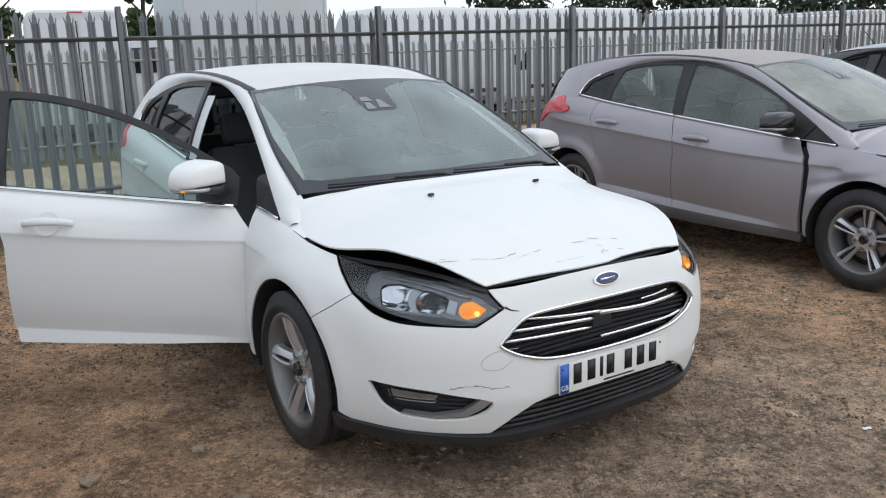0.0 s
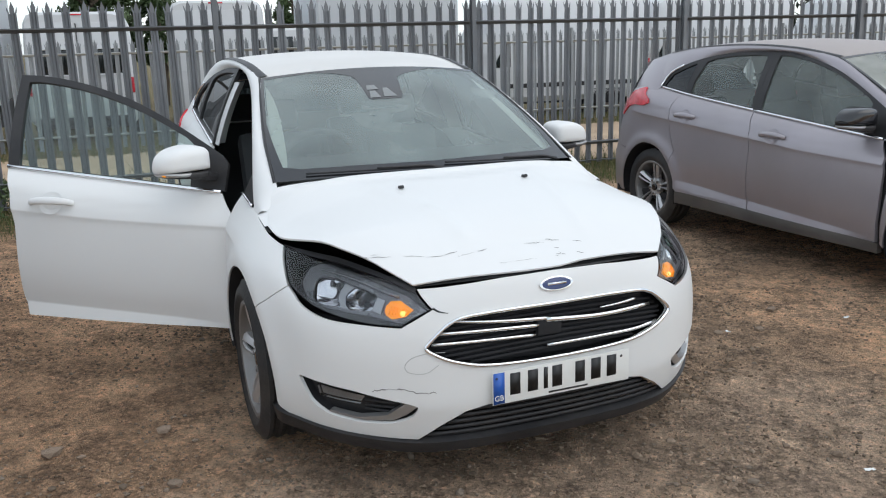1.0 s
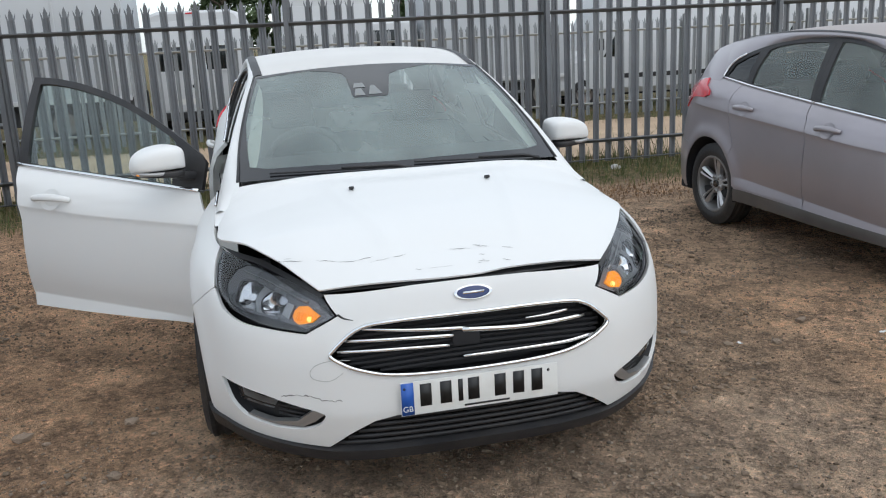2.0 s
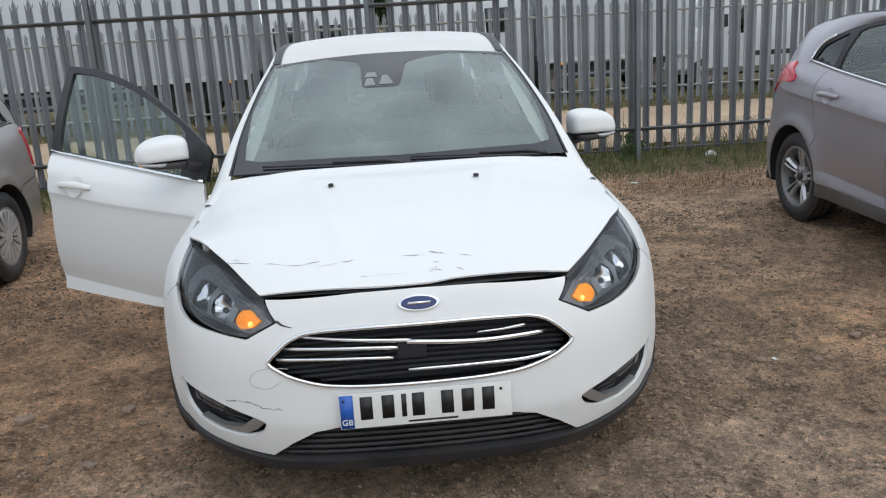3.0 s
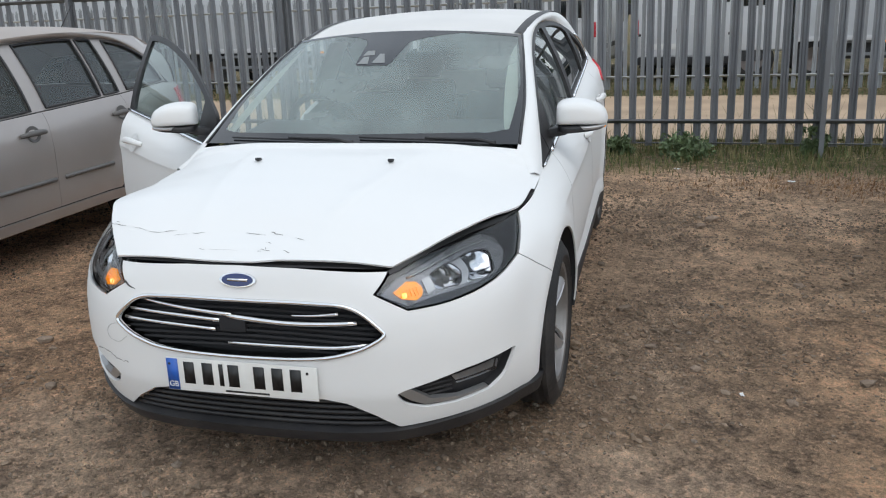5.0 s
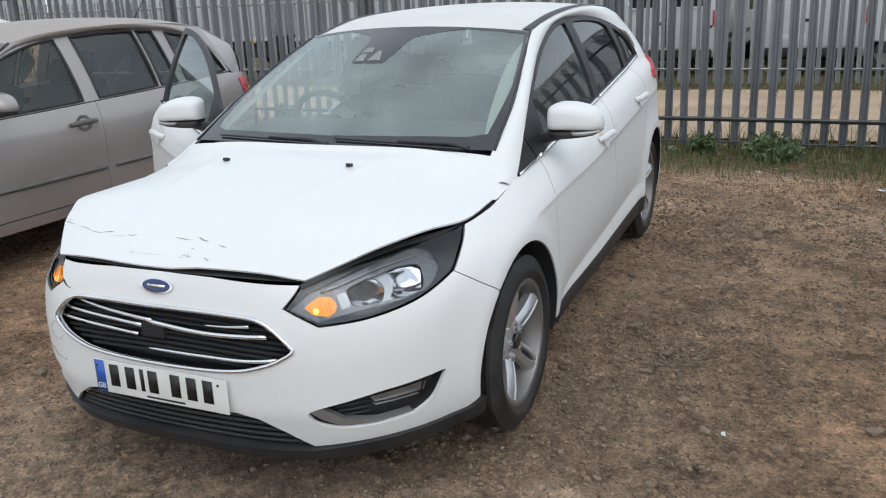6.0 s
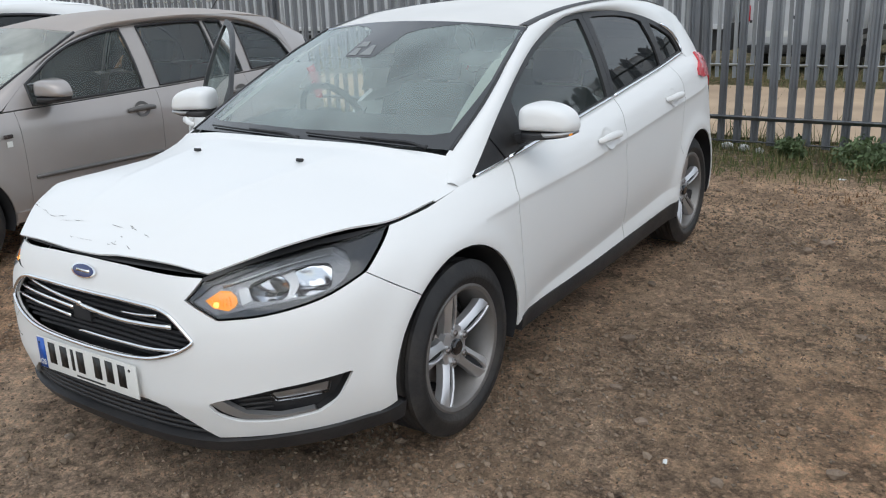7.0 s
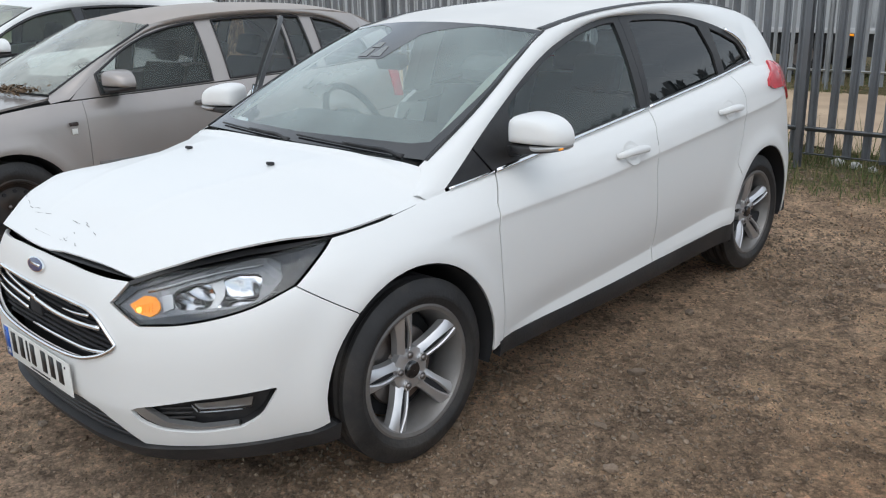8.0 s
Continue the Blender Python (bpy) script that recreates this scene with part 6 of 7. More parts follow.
        # flange coloured black instead of body paint, as shade in the bonnet gap
        ribbon("wing_flange", [p + Vector((0, -0.006, -0.008)) for p in flange], [p + Vector((0, -0.05, -0.012)) for p in flange], BLACK, car, n=2, mirror=mir)
        panel("front_wing", fl if white or not mir else dent, wing, paint, car, h=0.024, gap=0.0026, mirror=mir, folds=lines, label="" if white or not mir else "dented and scraped grey front wing")
        # doors
        for nm, x0, x1 in (("front_door", -0.40, -1.5), ("rear_door", -1.5, -2.35)):
            b_post = [(qx(-1.508), 0.88), (qx(-1.485), 0.736), (qx(-1.495), 0.40), (qx(-1.47), 0.310)]
            if nm == "front_door":
                skin = [(qx(x), belt(x)) for x in np.linspace(-0.485, -1.565, 12)] + b_post + [(qx(-1.145), 0.300), (qx(-0.8), 0.293), (qx(-0.39), 0.295), (qx(-0.395), 0.40), (qx(-0.388), 0.70), (qx(-0.405), 0.79)]
            else:
                skin = [(qx(x), belt(x)) for x in np.linspace(-1.565, -2.36, 9)] + bow([(qx(-2.40), 0.95), (qx(-2.36), 0.77), (qx(-2.30), 0.64)], 8) + arch_points(qx, -wb, hub, arch, 38, 6, 7) + [(qx(-2.235), 0.328)] + b_post[::-1]
            door = panel(nm, fl, skin, paint, car, h=0.021, gap=0.0028, depth=0.02, mirror=mir, folds=lines, label="white front door standing wide open" if white and mir and nm == "front_door" else "")
            panel("door_lining", fl, inset([p for p in skin], 0.02), DARK, door, h=0.08, depth=0.0, offset=-0.06, mirror=mir)
            # window frame with glass
            if nm == "front_door":
                top_z = [z for x, z in dlo_top if x > -0.40][-1] + 0.004
                frame_loop = [(-0.475, belt(-0.475) + 0.006)] + [p for p in dlo_low if -0.475 > p[0] > -1.56] + [split_low, split_top] + [p for p in dlo_top[::-1] if -0.41 > p[0] > -1.56] + [(-0.402, top_z)]
                sail = [p for p in dlo_low if p[0] > -0.468] + [(-0.468, belt(-0.468) + 0.006), (-0.396, top_z)] + [p for p in dlo_top[::-1] if p[0] > -0.395][:-1]
                panel("pillar_sail", gz, sail, BLACK, car, h=0.05, gap=0.001, depth=0.012, outward=-1, mirror=mir, label="black triangle at the pillar foot")
                pane = [(x, belt(x) + 0.016) for x in np.linspace(-0.64, -1.505, 11)] + [(-1.51, 1.20), (-1.513, 1.352)] + [(x, z - 0.022) for x, z in dlo_top[::-1] if -1.50 < x < -0.67] + [(-0.64, 1.075)]
                gl = WINDOW if white else WINDOW_HAZED
                if white and mir:
                    # the open door shows the full depth of its frame, cut upright at the front
                    frame_loop = [p for p in frame_loop if p[0] < -0.47] + [(-0.466, [z for x, z in dlo_top if x > -0.47][-1] - 0.004)]
                    frame_loop = [(x, z + 0.012 * smoothstep(-0.25, -0.85, x)) if z > belt(x) + 0.03 else (x, z) for x, z in frame_loop]
                    pane = [(x, z + 0.004) if z > belt(x) + 0.12 else (x, z) for x, z in pane]
            else:
                frame_loop = [split_low] + [p for p in dlo_low if p[0] < -1.575] + [p for p in dlo_top[::-1] if p[0] < -1.575] + [split_top]
                pane = [(x, belt(x) + 0.016) for x in np.linspace(-1.60, -2.27, 8)] + [(-2.26, 1.17), (-2.20, 1.308)] + [(x, z - 0.026) for x, z in dlo_top[::-1] if -2.18 < x < -1.65] + [(-1.625, 1.347)]
                gl = TINTED if white else WINDOW_HAZED
            quarter = [(x, belt(x) + 0.018) for x in np.linspace(-2.34, -2.57, 4)] + [(-2.60, 1.125), (-2.53, 1.21), (-2.42, 1.255), (-2.30, 1.295), (-2.32, 1.18)]
            holes = [pane] if nm == "front_door" else [pane, quarter]
            panel("window_frame", gz, frame_loop, BLACK, door, holes=holes, h=0.05, gap=0.001, depth=0.02, offset=0.001, outward=-1, mirror=mir, label="black window frame")
            g = panel("window_glass", gz, inset(pane, -0.006), gl, door, h=0.07, depth=0.0, offset=-0.008, outward=-1, mirror=mir, label="tinted window glass" if gl is TINTED else "")
            g.visible_shadow = False
            if nm == "rear_door":
                panel("quarter_glass", gz, inset(quarter, -0.006), TINTED, door, h=0.07, depth=0.0, offset=-0.008, outward=-1, mirror=mir)
            ch = [gz(x, belt(x) + 0.004) + Vector((0, 0.006, 0)) for x in np.linspace(-0.49 if nm == "front_door" else -1.575, -1.56 if nm == "front_door" else -2.61, 20)]
            if nm == "rear_door":
                ch += [gz(x, z) + Vector((0, 0.006, 0)) for x, z in dlo_top[::-1][:5]]
            part("chrome_strip", tube([Vector((p.x, side * p.y, p.z)) for p in ch], 0.0095, 8), CHROME, door, "chrome waist strip")
            hx, hz = (-1.28, 0.836) if nm == "front_door" else (-2.20, 0.909)
            make_handle(door, fl, qx(hx), hz, paint, mir)
            if nm == "front_door":
                make_mirror(door, side, paint, -0.56 if white and mir else -0.61 if white else -0.60, (0.952 if mir else 0.941) if white else 0.928, 0.775, lamp="amber" if white else True, broken=not white, fold=-27 if white and mir else 0)
                if white and mir:
                    hinge = Vector((-0.43, -0.86, 0))
                    door.matrix_basis = Matrix.Translation(hinge) @ Matrix.Rotation(radians(DOOR_ANGLE), 4, "Z") @ Matrix.Translation(-hinge)
        ch = [gz(x, belt(x) + 0.004) + Vector((0, 0.006, 0)) for x in np.linspace(-0.235, -0.475, 6)]
        part("wing_chrome_strip", tube([Vector((p.x, side * p.y, p.z)) for p in ch], 0.006, 6), CHROME, car, "chrome waist strip")
        # door opening: jambs, sill and centre pillar
        jamb = [(qx(x), belt(x)) for x in np.linspace(-0.42, -1.57, 8)] + [(qx(-1.55), 0.8), (qx(-1.50), 0.5), (qx(-1.46), 0.26), (qx(-0.43), 0.26), (qx(-0.42), 0.6)]
        j1 = [fl(q, z) - normal_of(fl, q, z) * 0.012 for q, z in jamb[8:]]
        j2 = [fl(q, z) - normal_of(fl, q, z) * 0.13 for q, z in jamb[8:]]
        ribbon("door_jamb", j1, j2, paint, car, n=2, mirror=mir)
        bp1 = [gz(-1.545, z) - Vector((0, 0.012, 0)) for z in np.linspace(belt(-1.57), 1.31, 6)]
        bp2 = [p + Vector((-0.07, -0.06, 0)) for p in bp1]
        ribbon("centre_pillar", bp1, bp2, paint, car, n=2, mirror=mir)
        if white and mir:
            bp3 = [gz(-1.468, z) - Vector((0, 0.016, 0)) for z in np.linspace(belt(-1.57), 1.31, 6)]
            ribbon("pillar_face", bp3, [gz(-1.565, z) - Vector((0, 0.010, 0)) for z in np.linspace(belt(-1.57), 1.31, 6)], paint, car, n=2, mirror=mir)
        bq1 = [fl(qx(-1.50), z) - Vector((0, 0.015, 0)) for z in np.linspace(0.26, belt(-1.57) - (0.07 if white and mir else 0), 6)]
        bq2 = [p + Vector((-0.12, -0.10, 0)) for p in bq1]
        ribbon("lower_pillar", bq1, bq2, paint, car, n=2, mirror=mir)
        # rear quarter, sill
        lamp_rl = [(qx(x), z) for x, z in ((-2.80, 1.10), (-2.76, 1.055), (-2.68, 1.015), (-2.675, 0.985), (-2.74, 0.963), (-2.90, 0.963), (-3.06, 0.945), (-3.15, 0.90), (-3.20, 0.865), (-3.25, 0.88), (-3.22, 1.0), (-3.10, 1.06), (-2.93, 1.088))]
        quarter_panel = [(qx(x), belt(x)) for x in (-2.36, -2.45, -2.55, -2.62)] + [(qx(x), belt(x) - 0.02) for x in (-2.76, -2.95, -3.1, -3.2)] + [(qx(-3.21), 0.62), (qx(-2.95), 0.60)] + arch_points(qx, -wb, hub, arch, 125, 38, 14) + bow([(qx(-2.30), 0.64), (qx(-2.36), 0.77), (qx(-2.40), 0.95)], 8)
        panel("rear_wing", fl, quarter_panel, paint, car, h=0.024, gap=0.0016, mirror=mir, folds=lines)
        panel("tail_lamp", fl, lamp_rl, RED, car, h=0.03, gap=0.0, depth=0.03, offset=0.012, mirror=mir, label="red wrap-round tail lamp")
        sill = [(qx(-0.365), 0.296), (qx(-0.8), 0.299), (qx(-1.145), 0.306), (qx(-1.5), 0.318), (qx(-2.25), 0.334), (qx(-2.26), 0.240), (qx(-1.2), 0.225), (qx(-0.37), 0.232)]
        panel("sill_cover", fl, sill, BLACK if white else SILL_GREY, car, h=0.06, offset=0.004, depth=0.03, mirror=mir, label="black plastic sill cover" if white else "dusty dark sill cover")
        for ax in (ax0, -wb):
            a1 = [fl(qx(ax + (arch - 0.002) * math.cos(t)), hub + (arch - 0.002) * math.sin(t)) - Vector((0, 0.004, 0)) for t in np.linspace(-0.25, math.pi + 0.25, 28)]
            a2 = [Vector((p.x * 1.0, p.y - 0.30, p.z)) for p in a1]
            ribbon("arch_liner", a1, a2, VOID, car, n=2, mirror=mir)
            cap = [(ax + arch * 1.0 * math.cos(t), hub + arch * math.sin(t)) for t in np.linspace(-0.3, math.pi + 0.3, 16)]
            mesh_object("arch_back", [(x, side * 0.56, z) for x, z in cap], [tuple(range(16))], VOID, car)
        front_y, rear_y = 0.796, 0.703
        style = TWIN_SPOKE if white else WIDE_SPOKE
        turn = ((-6.6, -13.0) if side > 0 else (-2.0, 10.0)) if white else (46.5, 46.5)
        wheel(car, "wheel", ax0, side * front_y, 0.313, 0.205, style, spin=radians(turn[0]), sink=0.004)
        wheel(car, "wheel", 0.02 - wb, side * rear_y, 0.313, 0.205, style, spin=radians(turn[1]), sink=0.004)
    # rear
    rb = [(qx(-3.01), 0.60), (qx(-3.2), 0.62), (L, 0.62), (L, 0.24), (qx(-3.0), 0.24)] + arch_points(qx, -wb, hub, arch, 190, 125, 8)
    for side in (1, -1):
        panel("rear_bumper", fl, rb, paint, car, h=0.05, gap=0.0, mirror=side < 0)
        tg = [(qx(-3.21), 1.035), (L, 1.045), (L, 0.625), (qx(-3.21), 0.625)]
        panel("tailgate", fl, tg, paint, car, h=0.05, gap=0.0, mirror=side < 0)
    hatch = S["sheet"]([(-2.98, 0.525, 1.318), (-3.11, 0.575, 1.16), tuple(fl(qx(-3.205), 1.02))], [(0, 0.035), (0.5, 0.02), (1, 0.0)], [(0, -0.05), (0.5, -0.07), (1, -0.13)], 2.0)
    HA, HV = 0.4, 0.6
    panel("rear_window", lambda a, v: hatch(a / HA, v / HV), [(0.0, -HV), (HA, -HV), (HA, HV), (0.0, HV)], TINTED, car, h=0.06, depth=0.01, outward=-1)
    sp = S["sheet"]([(-2.96, 0.525, 1.322), (-3.08, 0.52, 1.292)], [(0, 0.035), (1, 0.03)], [(0, -0.08), (1, -0.10)], 2.2)
    panel("roof_spoiler", lambda a, v: sp(a / 0.12, v / 0.52), [(0, -0.52), (0.12, -0.52), (0.12, 0.52), (0, 0.52)], paint, car, h=0.04, depth=0.03, outward=-1)

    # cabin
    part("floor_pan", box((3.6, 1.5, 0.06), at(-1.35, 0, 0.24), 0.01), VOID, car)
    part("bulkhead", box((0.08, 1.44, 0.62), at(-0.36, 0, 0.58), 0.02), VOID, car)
    part("dashboard", box((0.52, 1.36, 0.20), pose(-0.52, 0, 0.86, 0, 6, 0), 0.06, 3), DARK, car, "dark grey dashboard")
    for y in (0.36, -0.36):
        make_seat(car, -1.28, y)
    make_seat(car, -2.12, 0.38, 22)
    make_seat(car, -2.12, -0.38, 22)
    sw = new("steering_wheel")
    sw.parent = car
    sw.matrix_basis = pose(-0.80, -0.36, 0.93, 0, -66, 0)
    ringp = [(0.185 * math.cos(t), 0.185 * math.sin(t), 0) for t in np.linspace(0, math.tau, 33)[:-1]]
    part("rim", tube(ringp, 0.016, 8, closed=True), DARK, sw)
    part("hub", box((0.16, 0.14, 0.05), at(-0.01, 0, -0.02), 0.02), DARK, sw)
    bm = bmesh.new()
    add_rod(bm, (0, -0.18, 0), (0, 0.18, -0.01), 0.014)
    add_rod(bm, (0, 0, -0.01), (-0.18, 0, 0), 0.014)
    part("spokes", bm, DARK, sw)
    part("boot_wall", box((0.06, 1.3, 0.5), at(-3.1, 0, 0.6), 0.02), VOID, car)
    part("headlining", lathe([(0.001, 0), (0.3, 0)], 8, axis="Z"), TRIM_GREY, car).matrix_basis = pose(-1.9, 0, 1.36) @ Matrix.Diagonal((2.6, 1.6, 1, 1))
    return car


DOOR_ANGLE = 55
CAR_POSE = pose(0.0712, 3.5695, 0, 0, 0, -55.4)
make_hatchback(CAR_POSE, WHITE, "white five-door hatchback with a damaged front and one door open", white=True)
make_hatchback(pose(3.149, 5.631, -0.012, 0, 0, -54.0), GREY, "grey-mauve metallic five-door hatchback with a dented front wing", white=False)

# ---------------------------------------------------------------- the other parked cars
def make_parked_car(name, m, paint, spec, label, category="car"):
    """A plainer car from its spec: panels, glass, lamps, wheels and cabin."""
    car = empty(name, m, label, category, "parked cars")
    S = car_shape(spec)
    fl, gz, qx, qy, belt, L = S["flank"], S["glazing"], S["qx"], S["qy"], S["belt"], S["length"]
    hub, arch, wb = spec["hub"], spec["arch"], spec["wheelbase"]
    pillar, strip, top = spec["pillar"], spec["strip"], spec["dlo_top"]
    sill, d0, d1, d2 = spec["sill"], spec["door_front"], spec["door_split"], spec["door_rear"]
    h = 0.06
    nz = spec["nose_top"]
    hood_e = spec["hood_edge"]
    lamp = [(qy(0.36), nz - 0.02), (qx(hood_e[-2][0]), hood_e[-2][2] - 0.03), (qx(hood_e[-2][0] - 0.1), hood_e[-2][2] - 0.06), (qx(hood_e[-2][0] - 0.04), nz - 0.17), (qy(0.40), nz - 0.16)]
    for side in (1, -1):
        mir = side < 0
        bump = [(0, nz - 0.10), (qy(0.36), nz - 0.02), (qy(0.40), nz - 0.16), (qx(hood_e[-2][0] - 0.04), nz - 0.17), (qx(arch * 0.75), hub + arch * 0.67)] + arch_points(qx, 0, hub, arch, 42, -18, 8) + [(qx(arch + 0.05), 0.2), (0, 0.18)]
        panel("front_bumper", fl, bump, paint, car, h=h, gap=0.0, mirror=mir)
        panel("headlamp", fl, lamp, LENS, car, h=h, depth=0.02, mirror=mir)
        panel("lamp_bowl", fl, inset(lamp, 0.01), CHROME, car, h=h, depth=0.0, offset=-0.05, mirror=mir)
        wing = [(qx(hood_e[-2][0] - 0.04), nz - 0.17), (qx(hood_e[-2][0] - 0.1), hood_e[-2][2] - 0.06), (qx(hood_e[-2][0]), hood_e[-2][2] - 0.03)]
        wing += [(qx(x), belt(x)) for x in np.linspace(hood_e[-3][0], d0, 8)] + [(qx(d0 + 0.01), 0.6), (qx(d0 + 0.02), sill)] + arch_points(qx, 0, hub, arch, 190, 42, 18)
        panel("front_wing", fl, wing, paint, car, h=h, mirror=mir)
        for nm, a, b in (("front_door", d0, d1), ("rear_door", d1, d2)):
            if nm == "front_door":
                skin = [(qx(x), belt(x)) for x in np.linspace(a, b, 10)] + [(qx(b + 0.02), 0.7), (qx(b + 0.05), sill), (qx(a + 0.02), sill), (qx(a + 0.01), 0.6)]
            else:
                skin = [(qx(x), belt(x)) for x in np.linspace(a, b, 10)] + [(qx(b - 0.02), 0.82), (qx(b + 0.02), 0.66)] + arch_points(qx, -wb, hub, arch, 60, 8, 7) + [(qx(-wb + arch + 0.02), sill), (qx(a + 0.05), sill), (qx(a + 0.02), 0.7)]
            door = panel(nm, fl, skin, paint, car, h=h, mirror=mir)
            hx, hz = spec["handles"][0 if nm == "front_door" else 1]
            make_handle(door, fl, qx(hx), hz, TRIM_DARK if spec["painted_handles"] else BLACK, mir)
            if spec["strip_z"]:
                st = [fl(qx(x), spec["strip_z"]) + Vector((0, 0.004, 0)) for x in np.linspace(a - 0.03, b + 0.06 if nm == "front_door" else max(b, -wb + arch) + 0.06, 12)]
                part("rubbing_strip", tube([Vector((p.x, side * p.y, p.z)) for p in st], 0.014, 6), TRIM_DARK, door, "dark grey rubbing strip")
            if nm == "front_door":
                make_mirror(door, side, paint, spec["mirror"][0], spec["mirror"][1], spec["mirror"][2], lamp=False)
        # glazing: frame with panes
        low = [(x, belt(x) + 0.005) for x in np.linspace(top[0][0], top[-1][0], 24)]
        panes = spec["panes"]
        curve = bow(top, 200)

        def roofline(x):
            return min(curve, key=lambda p: abs(p[0] - x))[1]
        loops = []
        for a, b, lean in panes:
            tops = [(x, roofline(x) - 0.016) for x in np.linspace(b + lean, a - 0.0, 9)]
            loops.append([(x, belt(x) + 0.018) for x in np.linspace(a, b, 6)] + [p for p in tops if p[1] > belt(p[0]) + 0.05])
        panel("window_frame", gz, low + curve[::-1][5:-5:5], spec["frame"], car, holes=loops, h=h, gap=0.001, depth=0.02, outward=-1, mirror=mir)
        for i, lp in enumerate(loops):
            seal = [gz(*p) + Vector((0, 0.002, 0)) for p in resample(lp, 0.06)]
            part("window_seal", tube([Vector((p.x, side * p.y, p.z)) for p in seal], 0.009, 5, closed=True), BLACK, car)
            panel("window_glass", gz, lp, spec["glass"][i], car, h=0.09, gap=0.0, depth=0.0, offset=-0.008, outward=-1, mirror=mir).visible_shadow = False
        up = bow([spec["foot"]] + pillar + strip[1:-1], 40)
        dn = [tuple(gz(x, z)) for x, z in [(spec["foot"][0], belt(spec["foot"][0]) + 0.003)] + bow(top, 39)]
        ribbon("cant_rail", up, dn, paint, car, bulge=0.012, n=6, mirror=mir)
        lowc = [gz(*top[-1])] + [fl(qx(x), belt(x) - 0.01) for x in np.linspace(top[-1][0] - 0.08, spec["tail_x"], 4)]
        ribbon("rear_pillar", [Vector(p) for p in bow(strip[-2:], 4)], lowc, paint, car, bulge=0.012, n=6, mirror=mir)
        quarter = [(qx(x), belt(x)) for x in np.linspace(d2, top[-1][0], 5)] + [(qx(x), belt(x) - 0.01) for x in np.linspace(top[-1][0] - 0.08, spec["tail_x"], 4)] + [(qx(spec["tail_x"]), 0.6), (qx(-wb - arch * 0.8), 0.58)] + arch_points(qx, -wb, hub, arch, 132, 60, 10) + [(qx(d2 + 0.02), 0.66), (qx(d2 - 0.02), 0.82)]
        panel("rear_wing", fl, quarter, paint, car, h=h, mirror=mir)
        rb = [(qx(-wb - arch * 0.8), 0.575), (qx(spec["tail_x"]), 0.595), (L, 0.595), (L, 0.22), (qx(-wb - arch), 0.22)] + arch_points(qx, -wb, hub, arch, 190, 135, 6)
        panel("rear_bumper", fl, rb, paint, car, h=h, gap=0.0, mirror=mir)
        panel("tailgate", fl, [(qx(spec["tail_x"]), belt(spec["tail_x"]) - 0.02), (L, belt(spec["tail_x"]) - 0.04), (L, 0.6), (qx(spec["tail_x"]), 0.6)], paint, car, h=h, gap=0.0, mirror=mir)
        tx = spec["tail_x"]
        panel("tail_lamp", fl, [(qx(tx + 0.10), 0.93), (qx(tx - 0.06), 0.95), (qx(tx - 0.06), 0.66), (qx(tx + 0.07), 0.68)], RED, car, h=h, gap=0.0, depth=0.02, offset=0.01, mirror=mir)
        sl = [(qx(-arch), sill - 0.004), (qx(-wb + arch), sill - 0.004), (qx(-wb + arch), 0.262), (qx(-arch), 0.262)]
        panel("sill", fl, sl, paint, car, h=h, offset=0.018, depth=0.02, mirror=mir)
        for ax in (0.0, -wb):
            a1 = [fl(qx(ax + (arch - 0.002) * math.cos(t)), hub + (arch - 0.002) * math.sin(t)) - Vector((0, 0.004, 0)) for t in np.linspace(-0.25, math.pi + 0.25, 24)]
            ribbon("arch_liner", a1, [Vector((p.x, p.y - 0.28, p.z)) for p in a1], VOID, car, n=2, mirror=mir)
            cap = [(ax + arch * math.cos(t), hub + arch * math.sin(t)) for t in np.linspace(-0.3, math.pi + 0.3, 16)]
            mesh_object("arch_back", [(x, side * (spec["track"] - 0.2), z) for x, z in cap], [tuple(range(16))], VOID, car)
        wheel(car, "wheel", 0.0, side * spec["track"], spec["tyre"], 0.195, spec["front_wheel"], spin=0.5)
        wheel(car, "wheel", -wb, side * spec["track"], spec["tyre"], 0.195, spec["wheel"], spin=0.2)
    hood = S["sheet"](hood_e, spec["hood_lift"], [(0, 0.10), (0.5, 0.05), (1, 0.12)], 2.3)
    panel("bonnet", lambda a, v: hood(a / 1.1, v / 0.7), [(0, -0.7), (1.1, -0.7), (1.1, 0.7), (0, 0.7)], paint, car, h=h, gap=0.003)
    ws = S["sheet"](pillar, [(0, 0.01), (1, 0.035)], [(0, 0.12), (1, 0.10)], 2.0)
    panel("windscreen", lambda a, v: ws(a / 0.9, v / 0.63), [(0, -0.63), (0.9, -0.63), (0.9, 0.63), (0, 0.63)], SCREEN_HAZED, car, h=0.09, depth=0.0, outward=-1).visible_shadow = False
    for side in (1, -1):
        part("screen_seal", tube([Vector((p[0], side * p[1], p[2])) for p in bow(pillar, 14)], 0.009, 6), BLACK, car)
    cw = S["sheet"]([(pillar[0][0] - 0.06, 0.68, pillar[0][2] - 0.03), (pillar[0][0] + 0.12, 0.68, pillar[0][2] - 0.035)], [(0, 0.02), (1, 0.02)], [(0, 0.12), (1, 0.12)], 2.0)
    panel("cowl", lambda a, v: cw(a / 0.2, v / 0.68), [(0, -0.68), (0.2, -0.68), (0.2, 0.68), (0, 0.68)], BLACK, car, h=0.1)
    roof = S["sheet"](strip, [(0, 0.035), (0.3, 0.055), (0.7, 0.05), (1, 0.03)], [(0, 0.10), (0.25, 0.0), (0.75, 0.0), (1, -0.06)], 2.2)
